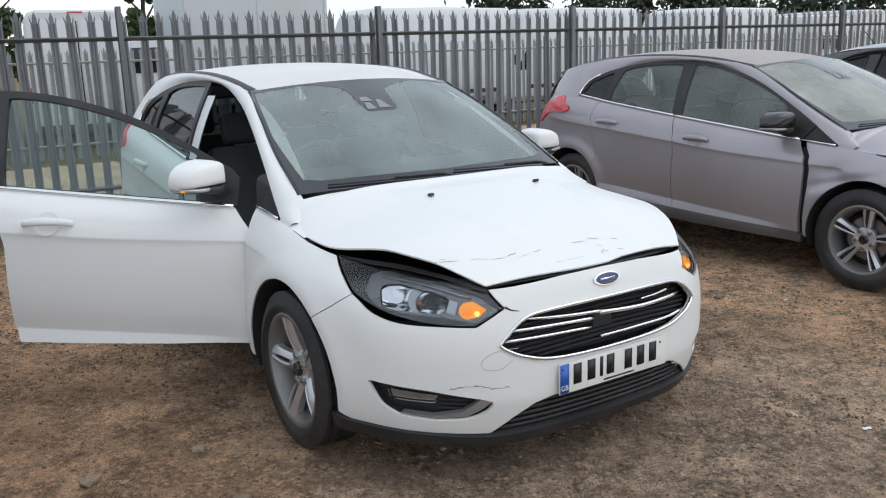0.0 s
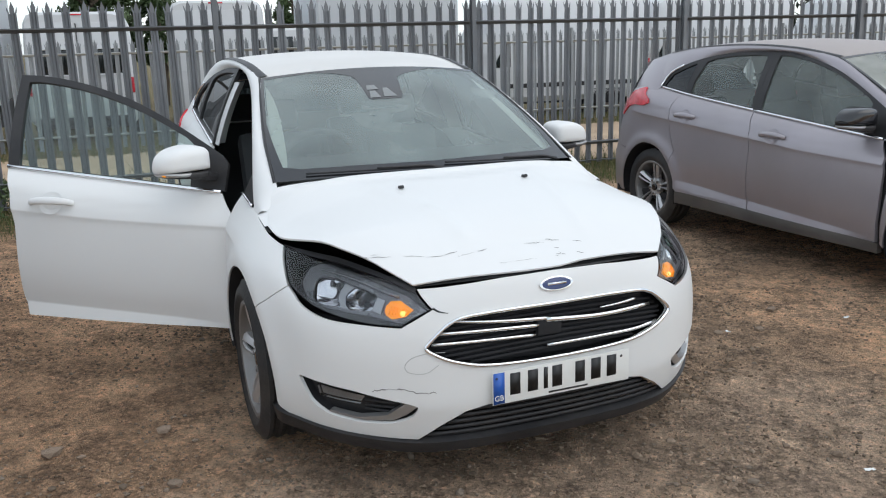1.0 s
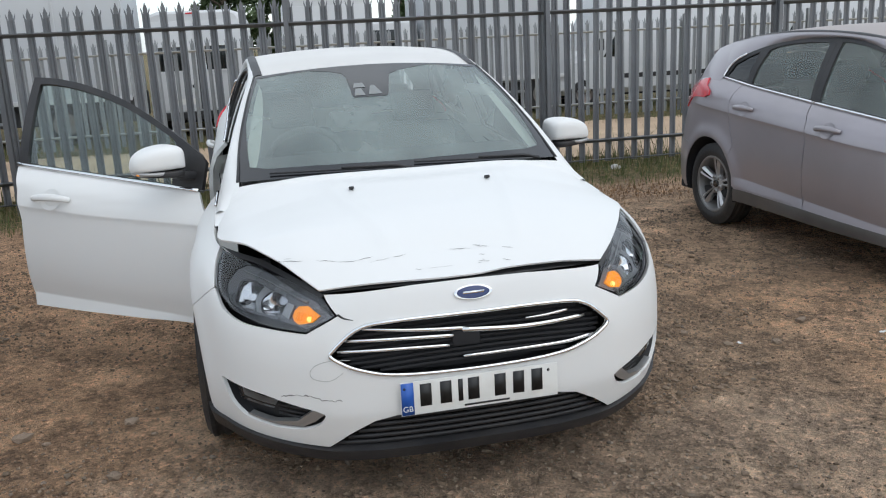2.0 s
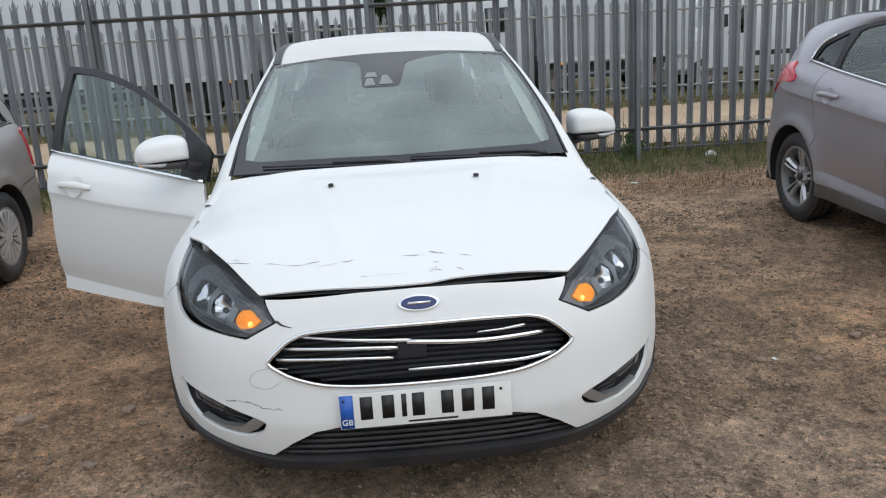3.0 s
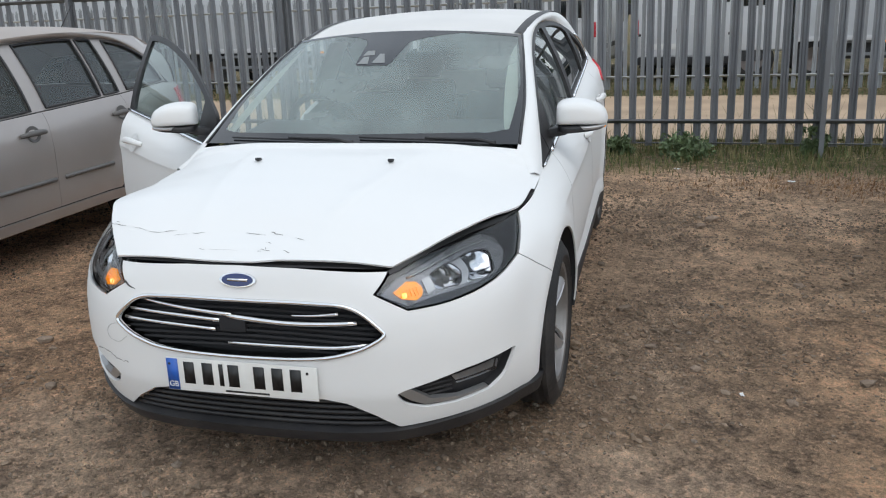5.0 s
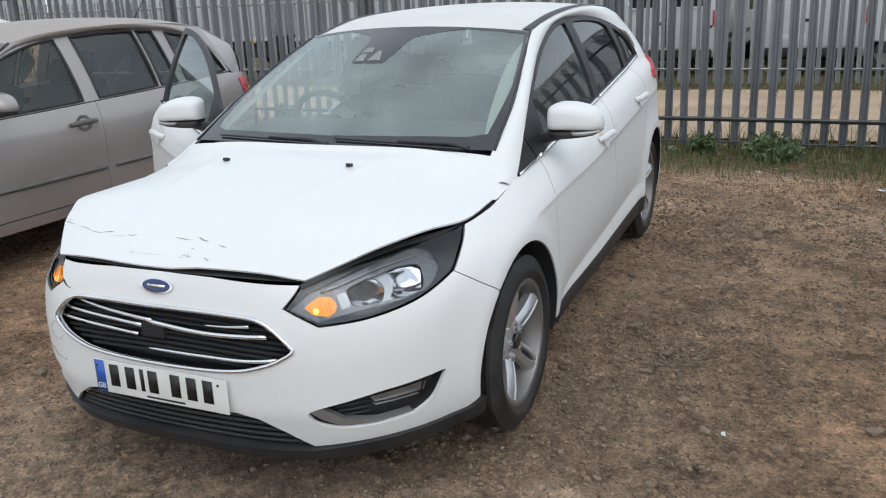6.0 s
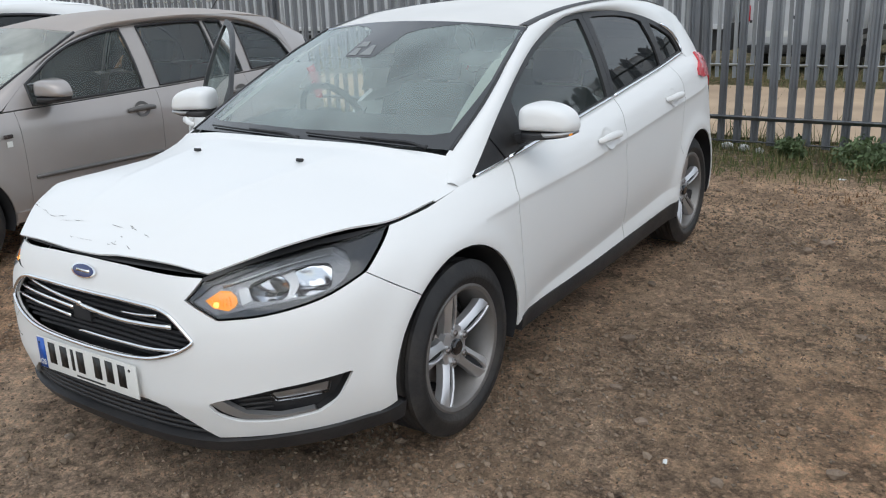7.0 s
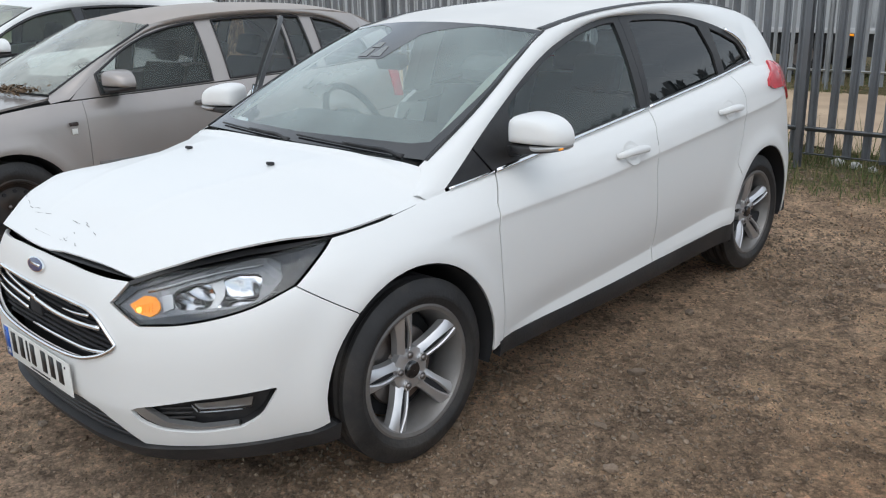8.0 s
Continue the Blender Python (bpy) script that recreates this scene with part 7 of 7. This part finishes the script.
    panel("roof", lambda a, v: roof(a / 2.0, v / 0.56), [(0, -0.56), (2.0, -0.56), (2.0, 0.56), (0, 0.56)], TAUPE_DUSTY if paint is TAUPE else paint, car, h=0.07, gap=0.0, depth=0.01, outward=-1)
    e = strip[-1]
    hatch = S["sheet"]([e, tuple((Vector(e) + fl(qx(spec["tail_x"]), belt(spec["tail_x"]) - 0.02)) / 2 + Vector((-0.02, 0.02, 0))), tuple(fl(qx(spec["tail_x"]), belt(spec["tail_x"]) - 0.02))], [(0, 0.03), (1, 0.0)], [(0, -0.06), (1, -0.14)], 2.0)
    panel("rear_window", lambda a, v: hatch(a / 0.4, v / 0.6), [(0.0, -0.6), (0.4, -0.6), (0.4, 0.6), (0.0, 0.6)], TINTED, car, h=0.08, depth=0.01, gap=0.0, outward=-1)
    part("floor_pan", box((wb + 0.9, 1.4, 0.06), at(-wb / 2, 0, 0.25), 0.01), VOID, car)
    part("bulkhead", box((0.06, 1.3, 0.6), at(pillar[0][0] - 0.1, 0, 0.6), 0.02), VOID, car)
    part("dashboard", box((0.45, 1.25, 0.2), at(pillar[0][0] - 0.28, 0, belt(-0.5) - 0.03), 0.06), DARK, car)
    for y in (0.34, -0.34):
        make_seat(car, -1.25, y).matrix_basis = at(-1.25, y, spec["seat_z"])
        make_seat(car, -2.0, y, 22).matrix_basis = at(-2.0, y, spec["seat_z"])
    if spec["aerial"]:
        part("roof_aerial", rod((strip[-2][0] + 0.1, 0.0, 1.43), (strip[-2][0] - 0.06, 0.0, 1.60), 0.005, 0.003, 6), BLACK, car)
    return car


TRIM_DARK = material("dull_grey_trim", (0.13, 0.125, 0.12), 0.5, metal=0.2, vary=0.1)
AMBER_DULL = material("smoked_lens", (0.04, 0.03, 0.028), 0.25, vary=0.1)
STEEL_WHEEL = material("rusty_black_steel_wheel", (0.035, 0.032, 0.03), 0.6, metal=0.3, vary=0.2, size=9, stain=(0.12, 0.06, 0.035), stain_amount=0.6)

ESTATE = dict(
    plan=[(0.80, 0), (0.79, 0.2), (0.75, 0.40), (0.66, 0.56), (0.50, 0.69), (0.30, 0.765), (0.0, 0.80), (-0.5, 0.812), (-1.3, 0.815), (-2.0, 0.812), (-2.46, 0.81), (-2.9, 0.79), (-3.2, 0.735), (-3.36, 0.60), (-3.41, 0.35), (-3.42, 0)],
    nose=[(0.15, -0.08), (0.25, -0.02), (0.40, 0.0), (0.55, 0.0), (0.70, -0.06), (0.82, -0.14)],
    tail=[(0.15, 0.06), (0.3, 0.0), (0.6, 0.0), (0.8, 0.03), (1.0, 0.06)],
    low=[(0.15, -0.05), (0.25, -0.02), (0.4, 0.0), (0.7, 0.0), (1.2, 0.0)],
    belt=[(0.8, 0.70), (0.4, 0.80), (0.0, 0.87), (-0.3, 0.90), (-1.0, 0.918), (-1.5, 0.932), (-2.4, 0.962), (-3.0, 0.99), (-3.4, 0.99)],
    shoulder=[(-0.4, 0.0), (-0.25, -0.006), (-0.12, -0.022), (-0.05, -0.045), (0.0, -0.075), (0.05, -0.12), (0.1, -0.18)],
    crease=[(-0.2, 0.72), (-3.0, 0.76)], crease_height=0.0, sweep=0.0, wheelbase=2.46, hub=0.295, arch=0.345, lean=(0.34, 0.35),
    pillar=[(-0.33, 0.655, 0.95), (-0.6, 0.635, 1.10), (-0.9, 0.598, 1.25), (-1.08, 0.565, 1.335)],
    strip=[(-1.08, 0.565, 1.335), (-1.5, 0.57, 1.392), (-2.2, 0.57, 1.405), (-2.85, 0.555, 1.352), (-3.25, 0.53, 1.19)],
    dlo_top=[(-0.42, 0.918), (-0.68, 1.105), (-0.93, 1.240), (-1.18, 1.318), (-1.5, 1.358), (-2.1, 1.372), (-2.6, 1.318), (-2.86, 1.18), (-2.98, 1.02)],
    foot=(-0.30, 0.70, 0.915), hood_edge=[(-0.33, 0.68, 0.935), (-0.1, 0.70, 0.905), (0.3, 0.66, 0.845), (0.55, 0.56, 0.80), (0.70, 0.40, 0.76)], hood_lift=[(0, 0.015), (0.4, 0.05), (1, 0.02)],
    nose_top=0.755, sill=0.33, door_front=-0.49, door_split=-1.52, door_rear=-2.34, tail_x=-3.2, handles=[(-1.35, 0.815), (-2.26, 0.835)], painted_handles=True,
    strip_z=0.51, mirror=(-0.71, 0.94, 0.73), panes=[(-0.62, -1.43, 0.0), (-1.57, -2.13, 0.0), (-2.17, -2.34, 0.02), (-2.44, -2.93, 0.10)], track=0.70, tyre=0.298, wheel=COVER, front_wheel=dict(kind="steel", rim=0.195),
    seat_z=0.0, aerial=True)
ESTATE["frame"] = TAUPE
ESTATE["glass"] = [WINDOW_CLEAR, PRIVACY, PRIVACY, PRIVACY]
EF, EL = Vector((math.cos(radians(-54)), math.sin(radians(-54)), 0)), Vector((math.sin(radians(54)), math.cos(radians(54)), 0))
estate = make_parked_car("estate_car", pose(-2.709, 1.672, 0, 0, 0, -55.7), TAUPE, ESTATE, "dusty taupe metallic estate car with leaves on its windscreen")

part("wing_repeater", box((0.055, 0.014, 0.024), at(-0.392, 0.808, 0.774), 0.006), AMBER_DULL, estate, "dark smoked wing repeater")
part("wing_sticker", box((0.034, 0.004, 0.034), at(-0.392, 0.812, 0.729), 0.001), PLATE, estate, "small white square sticker")
rng = random.Random(31)
verts, faces = [], []
for _ in range(420):
    x, y = rng.gauss(-0.27, 0.035), 0.10 + 0.5 * rng.random() ** 0.8
    z = 0.968 - 0.16 * (x + 0.27) + rng.random() * 0.028 - 0.02 * abs(y - 0.35)
    p, a = Vector((x + 0.10 * (1 - (y / 0.68) ** 2), y, z)), Vector((rng.gauss(0, 1), rng.gauss(0, 1), rng.gauss(0, 0.5))).normalized() * rng.uniform(0.008, 0.02)
    b = a.cross(Vector((rng.gauss(0, 0.4), rng.gauss(0, 0.4), 1))).normalized() * a.length * 0.5
    i = len(verts)
    verts += [p - a, p + b, p + a, p - b]
    faces.append((i, i + 1, i + 2, i + 3))
litter = mesh_object("leaf_litter", [estate.matrix_world @ v for v in verts], faces, material("dead_leaves", (0.13, 0.085, 0.05), 0.9, vary=0.4, size=25))
tagged(litter, "heap of dead brown leaves on the estate's windscreen foot", "leaves", kind="stuff")

SUV = dict(ESTATE)
SUV.update(
    plan=[(0.88, 0), (0.86, 0.25), (0.80, 0.45), (0.68, 0.62), (0.50, 0.75), (0.28, 0.84), (0.0, 0.875), (-0.5, 0.88), (-1.3, 0.88), (-2.2, 0.875), (-2.63, 0.87), (-3.0, 0.84), (-3.25, 0.76), (-3.38, 0.62), (-3.43, 0.35), (-3.44, 0)],
    belt=[(0.8, 0.86), (0.4, 0.95), (0.0, 1.0), (-0.4, 1.03), (-1.0, 1.06), (-1.6, 1.09), (-2.4, 1.15), (-3.0, 1.22), (-3.4, 1.22)], wheelbase=2.63, hub=0.335, arch=0.39,
    pillar=[(-0.36, 0.70, 1.07), (-0.65, 0.68, 1.22), (-0.95, 0.64, 1.37), (-1.12, 0.61, 1.45)],
    strip=[(-1.12, 0.61, 1.45), (-1.5, 0.62, 1.51), (-2.2, 0.61, 1.53), (-2.9, 0.59, 1.49), (-3.2, 0.56, 1.42)],
    dlo_top=[(-0.45, 1.045), (-0.7, 1.20), (-0.95, 1.33), (-1.2, 1.41), (-1.6, 1.45), (-2.1, 1.45), (-2.5, 1.41), (-2.72, 1.33), (-2.80, 1.22)],
    foot=(-0.32, 0.75, 1.04), hood_edge=[(-0.36, 0.72, 1.055), (-0.1, 0.74, 1.03), (0.35, 0.70, 0.97), (0.6, 0.60, 0.92), (0.76, 0.42, 0.88)], nose_top=0.87, sill=0.36,
    handles=[(-1.40, 0.95), (-2.2, 1.0)], strip_z=0, mirror=(-0.68, 1.07, 0.80), panes=[(-0.72, -1.46, 0.0), (-1.56, -2.32, 0.0), (-2.40, -2.70, 0.06)], track=0.77, tyre=0.335, seat_z=0.1, aerial=False, wheel=WIDE_SPOKE, front_wheel=WIDE_SPOKE)
SUV["frame"] = GLOSS
SUV["glass"] = [WINDOW, TINTED, TINTED]
SUV["door_rear"] = -2.45
ep = EF * -3.22 + EL * -3.80
make_parked_car("crossover_car", pose(ep.x, ep.y, 0, 0, 0, -54), WHITE, SUV, "white crossover car with dark tinted rear windows")

DARK_PAINT = material("dark_grey_paint", (0.035, 0.037, 0.042), 0.3, coat=0.6, vary=0.08, size=2.0, stain=(0.14, 0.13, 0.12), stain_amount=0.2)
NEXT = dict(ESTATE)
NEXT["frame"], NEXT["glass"] = GLOSS, [WINDOW, WINDOW, TINTED, TINTED]
make_parked_car("dark_estate_car", pose(5.75, 6.75, 0, 0, 0, -57), DARK_PAINT, NEXT, "dark grey estate car parked beyond the grey-mauve hatchback")

# ---------------------------------------------------------------- stones, grass and litter
def island_material(name, colours, rough=0.9):
    """A material whose colour differs from piece to piece of one mesh."""
    m = bpy.data.materials.new(name)
    m.use_nodes = True
    nt = m.node_tree
    n = nt.nodes
    geo = n.new("ShaderNodeNewGeometry")
    ramp = n.new("ShaderNodeValToRGB")
    el = ramp.color_ramp.elements
    el[0].color, el[0].position = (*colours[0], 1), 0.0
    el[1].color, el[1].position = (*colours[-1], 1), 1.0
    for i, c in enumerate(colours[1:-1], 1):
        e = el.new(i / (len(colours) - 1))
        e.color = (*c, 1)
    tc = n.new("ShaderNodeTexCoord")
    no = n.new("ShaderNodeTexNoise")
    no.inputs["Scale"].default_value, no.inputs["Detail"].default_value = 90.0, 5.0
    link(nt, tc.outputs["Object"], no.inputs["Vector"])
    mr = n.new("ShaderNodeMapRange")
    mr.inputs["To Min"].default_value, mr.inputs["To Max"].default_value = 0.65, 1.35
    link(nt, no.outputs["Fac"], mr.inputs["Value"])
    mul = n.new("ShaderNodeVectorMath")
    mul.operation = "SCALE"
    link(nt, geo.outputs["Random Per Island"], ramp.inputs["Fac"])
    link(nt, ramp.outputs["Color"], mul.inputs[0])
    link(nt, mr.outputs["Result"], mul.inputs["Scale"])
    link(nt, mul.outputs["Vector"], n["Principled BSDF"].inputs["Base Color"])
    n["Principled BSDF"].inputs["Roughness"].default_value = rough
    n["Principled BSDF"].inputs["Specular IOR Level"].default_value = 0.25
    return m


STONE = island_material("mixed_stones", [(0.10, 0.072, 0.049), (0.20, 0.142, 0.096), (0.27, 0.193, 0.133), (0.145, 0.113, 0.086), (0.22, 0.156, 0.106), (0.28, 0.208, 0.15), (0.12, 0.086, 0.058), (0.21, 0.168, 0.132), (0.17, 0.12, 0.08), (0.26, 0.19, 0.135), (0.24, 0.175, 0.125), (0.13, 0.095, 0.068), (0.20, 0.15, 0.112), (0.17, 0.12, 0.082), (0.31, 0.24, 0.18)])
PALE_STONE = material("brown_stone", (0.25, 0.185, 0.135), 0.9, vary=0.2, size=30, grain=0.5, grain_size=80, random=0.3)
GRASS = island_material("rough_grass", [(0.06, 0.095, 0.03), (0.10, 0.13, 0.045), (0.17, 0.16, 0.065), (0.32, 0.26, 0.14), (0.08, 0.115, 0.035), (0.22, 0.17, 0.09)], 0.7)
WEED = material("weed_leaves", (0.105, 0.15, 0.065), 0.6, vary=0.4, size=8)

ICO = bmesh.new()
bmesh.ops.create_icosphere(ICO, subdivisions=1, radius=1.0)
ICO_V = [v.co.copy() for v in ICO.verts]
ICO_F = [tuple(v.index for v in f.verts) for f in ICO.faces]
ICO.free()
ICO12_V = [Vector(v) for v in ((0, 0, 1), (0.894, 0, 0.447), (0.276, 0.851, 0.447), (-0.724, 0.526, 0.447), (-0.724, -0.526, 0.447), (0.276, -0.851, 0.447), (0.724, 0.526, -0.447), (-0.276, 0.851, -0.447), (-0.894, 0, -0.447), (-0.276, -0.851, -0.447), (0.724, -0.526, -0.447), (0, 0, -1))]
ICO12_F = [(0, 1, 2), (0, 2, 3), (0, 3, 4), (0, 4, 5), (0, 5, 1), (1, 6, 2), (2, 7, 3), (3, 8, 4), (4, 9, 5), (5, 10, 1), (6, 7, 2), (7, 8, 3), (8, 9, 4), (9, 10, 5), (10, 6, 1), (11, 7, 6), (11, 8, 7), (11, 9, 8), (11, 10, 9), (11, 6, 10)]


OCTA_V = [Vector(v) for v in ((1, 0, 0), (-1, 0, 0), (0, 1, 0), (0, -1, 0), (0, 0, 1), (0, 0, -1))]
OCTA_F = [(0, 2, 4), (2, 1, 4), (1, 3, 4), (3, 0, 4), (2, 0, 5), (1, 2, 5), (3, 1, 5), (0, 3, 5)]


def make_gravel(name, label, count, seed, low, mean, spread, most, base, pull):
    """Loose bits in drifts: low is the smallest radius, mean and spread shape the sizes."""
    rng = random.Random(seed)
    verts, faces = [], []
    done = 0
    while done < count:
        x, y = rng.uniform(-4.8, 5.6), rng.uniform(-0.6, 8.8)
        d = noise.noise((x * 0.8, y * 0.8, 5.0)) + 0.8 * noise.noise((x * 2.3, y * 2.3, 9.0)) + 0.4 * noise.noise((x * 6, y * 6, 2.0))
        side, ahead = x * 0.823 + y * 0.568 - 2.086, x * 0.568 - y * 0.823 + 2.897
        strip = smoothstep(0.7, 1.0, side) * smoothstep(1.7, 1.3, side) * smoothstep(-3.6, -3.0, ahead) * smoothstep(0.7, -0.1, ahead)
        if rng.random() > base + pull * d + 0.22 * strip:
            continue
        done += 1
        r = min(low * math.exp(abs(rng.gauss(mean, spread))), most)
        q = Euler((rng.uniform(0, 6.28), rng.uniform(0, 6.28), rng.uniform(0, 6.28))).to_matrix()
        sc = (rng.uniform(0.7, 1.5) * r, rng.uniform(0.6, 1.2) * r, rng.uniform(0.45, 0.9) * r)
        b = len(verts)
        z = ground_height(x, y) + r * 0.35
        vs, fs = (ICO12_V, ICO12_F) if r > 0.011 else (OCTA_V, OCTA_F)
        for v in vs:
            w = q @ (v * rng.uniform(0.7, 1.2))
            verts.append((x + w.x * sc[0], y + w.y * sc[1], z + w.z * sc[2]))
        faces += [tuple(b + i for i in f) for f in fs]
    tagged(mesh_object(name, verts, faces, STONE), label, "gravel", kind="stuff")


make_gravel("gravel", "loose brown and grey grit lying on the earth", 60000, 21, 0.0038, 0.2, 0.5, 0.011, 0.42, 0.55)
make_gravel("clods", "crumbled clods and coarse chippings on the earth", 15000, 22, 0.0060, 0.1, 0.42, 0.020, 0.16, 0.85)


def stone_mesh(seed):
    verts = [v * (1 + 0.28 * noise.noise(v * 1.3 + Vector((seed * 7.1, 0, 0)))) for v in ICO_V]
    verts = [Vector((v.x, v.y * 0.8, v.z * 0.55)) for v in verts]
    me = bpy.data.meshes.new("stone")
    me.from_pydata([tuple(v) for v in verts], [], ICO_F)
    me.materials.append(PALE_STONE)
    return me


STONES = [stone_mesh(k) for k in range(6)]
rng = random.Random(5)
spots = [(0.364, 5.02, 0.035), (1.578, 4.996, 0.033), (-0.302, 6.814, 0.06), (-0.266, 6.629, 0.045), (0.805, 5.919, 0.03), (1.034, 4.638, 0.028), (-0.219, 5.548, 0.03), (0.748, 4.714, 0.026),
         (1.465, 4.629, 0.03), (-1.024, 3.014, 0.04), (-1.35, 2.75, 0.045), (-0.75, 2.6, 0.035)]
for _ in range(110):
    spots.append((rng.uniform(-3.2, 4.2), rng.uniform(1.6, 9.0), 0.011 * math.exp(rng.gauss(0.2, 0.3))))
for x, y, r in spots:
    ob = new("stone", rng.choice(STONES))
    ob.matrix_world = pose(x, y, ground_height(x, y) + r * 0.28, 0, 0, rng.uniform(0, 360)) @ Matrix.Diagonal((r * rng.uniform(0.8, 1.3), r, r * rng.uniform(0.7, 1.1), 1))
    tagged(ob, "rough brown stone lying on the earth", "stone", "stones on the ground")



def blades(name, label, count, s0, s1, o0, o1, low, high, seed):
    rng = random.Random(seed)
    verts, faces = [], []
    while len(faces) < count * 2:
        s, o = rng.uniform(s0, s1), o0 + (o1 - o0) * rng.random() ** 0.8
        if rng.random() > 0.55 + 0.6 * noise.noise((s * 1.3, o * 1.7, seed)):
            continue
        p = beyond(s, o)
        h = rng.uniform(low, high) * (0.5 + 0.7 * (o - o0) / (o1 - o0))
        a = rng.uniform(0, math.tau)
        side = Vector((math.cos(a), math.sin(a), 0)) * 0.0042
        lean = Vector((rng.gauss(0, 0.35), rng.gauss(0, 0.35), 0)) * h
        z = ground_height(p.x, p.y) - 0.002
        b = len(verts)
        base = Vector((p.x, p.y, z))
        mid = base + lean * 0.35 + Vector((0, 0, h * 0.6))
        tip = base + lean + Vector((0, 0, h))
        verts += [base - side, base + side, mid + side * 0.8, mid - side * 0.8, tip]
        faces += [(b, b + 1, b + 2, b + 3), (b + 3, b + 2, b + 4)]
    tagged(mesh_object(name, verts, faces, GRASS), label, "grass", kind="stuff")


blades("grass", "uneven green and straw grass along the fence", 24000, -12, 14, -1.1, 0.75, 0.03, 0.16, 2)
def rust_patch():
    """Withered orange-brown plants on the edge of the yard."""
    rng = random.Random(14)
    verts, faces = [], []
    for k in range(900):
        s, o = rng.gauss(4.7 if k % 3 else 3.6, 0.42), rng.gauss(-1.35, 0.24)
        p = beyond(s, o)
        a, h = rng.uniform(0, math.tau), rng.uniform(0.015, 0.05)
        d = Vector((math.cos(a), math.sin(a), 0)) * rng.uniform(0.012, 0.03)
        w = Vector((-d.y, d.x, 0)) * 0.25
        b = Vector((p.x, p.y, ground_height(p.x, p.y)))
        i = len(verts)
        verts += [b - w, b + w, b + d + Vector((0, 0, h))]
        faces.append((i, i + 1, i + 2))
    tagged(mesh_object("withered_plants", verts, faces, material("withered_orange_leaves", (0.27, 0.155, 0.075), 0.85, vary=0.4, size=12)), "withered orange-brown low plants at the yard edge", "plants", kind="stuff")


rust_patch()
blades("tall_grass", "tall seeding grass stems at the fence foot", 1500, -10, 12, -0.1, 0.6, 0.22, 0.5, 3)
blades("far_grass", "rough grass under the far fence", 9000, -18, 26, 6.4, 9.0, 0.08, 0.3, 4)


def make_weed(p, r, h, seed):
    rng = random.Random(seed)
    w = empty("weed_bush", Matrix.Translation(p), "low leafy green weed growing at the fence foot", "weed", "weeds at the fence")
    bm = bmesh.new()
    for _ in range(12):
        a = rng.uniform(0, math.tau)
        add_rod(bm, (0, 0, 0), (math.cos(a) * r * 0.7, math.sin(a) * r * 0.7, h * rng.uniform(0.5, 1.0)), 0.005, 0.002, 5)
    part("stems", bm, WEED, w)
    cl = [(math.cos(k * 2.4) * r * rng.uniform(0.1, 0.9), math.sin(k * 2.4) * r * rng.uniform(0.1, 0.9), h * rng.uniform(0.2, 0.95), r * 0.3) for k in range(16)]
    leaf_cloud("leaves", WEED, w, cl, 0.028, 60, rng)


for s, o, r, h, k in ((3.2, -0.15, 0.27, 0.23, 1), (2.57, -0.05, 0.13, 0.17, 2), (-0.55, 0.0, 0.35, 0.36, 3), (4.33, 0.02, 0.14, 0.28, 4), (-2.2, 0.1, 0.25, 0.33, 6)):
    p = beyond(s, o)
    make_weed(Vector((p.x, p.y, ground_height(p.x, p.y))), r, h, k)

WRAP = material("white_litter", (0.75, 0.74, 0.72), 0.6, vary=0.1)
BAG = material("crumpled_white_bag", (0.62, 0.61, 0.59), 0.6, vary=0.15, size=14, grain=0.6, grain_size=25)
for k, (s, o, r) in enumerate(((1.93, 0.24, 0.05), (2.09, 0.20, 0.042), (2.24, 0.17, 0.036), (5.2, 0.05, 0.045))):
    bm = bmesh.new()
    bmesh.ops.create_icosphere(bm, subdivisions=3, radius=1.0)
    for v in bm.verts:
        v.co *= 1 + 0.28 * noise.noise(v.co * 1.7 + Vector((k * 5.3, 0, 0))) + 0.12 * noise.noise(v.co * 5 + Vector((0, k * 3.1, 0)))
    bag = part("litter_bag", bm, BAG, None, angle=50)
    p = beyond(s, o)
    bag.matrix_world = pose(p.x, p.y, ground_height(p.x, p.y) + r * 0.55, 0, 0, k * 70) @ Matrix.Diagonal((r * 1.2, r, r * 0.8, 1))
    tagged(bag, "crumpled white plastic bag lying at the fence foot", "litter", "litter bags")
rng = random.Random(9)
for x, y, a, b in ((1.622, 3.094, 0.020, 0.006), (0.62, 2.35, 0.035, 0.006), (1.95, 4.9, 0.022, 0.006), (1.3, 4.55, 0.014, 0.007), (-0.55, 8.35, 0.028, 0.02), (-1.55, 8.2, 0.03, 0.02), (0.8, 9.25, 0.05, 0.03), (3.1, 9.6, 0.05, 0.025)):
    bm = bmesh.new()
    bmesh.ops.create_grid(bm, x_segments=5, y_segments=3, size=0.5)
    for v in bm.verts:
        v.co = Vector((v.co.x * a * 2, v.co.y * b * 2, 0.006 * rng.random() + 0.3 * b * abs(v.co.x)))
    r = bmesh.ops.extrude_face_region(bm, geom=bm.faces[:])
    for g in r["geom"]:
        if isinstance(g, bmesh.types.BMVert):
            g.co.z += 0.002
    ob = part("litter_scrap", bm, WRAP, None)
    ob.matrix_world = pose(x, y, ground_height(x, y) + 0.004, 0, 0, rng.uniform(0, 180))
    tagged(ob, "crumpled scrap of white litter on the ground", "litter", "litter scraps")
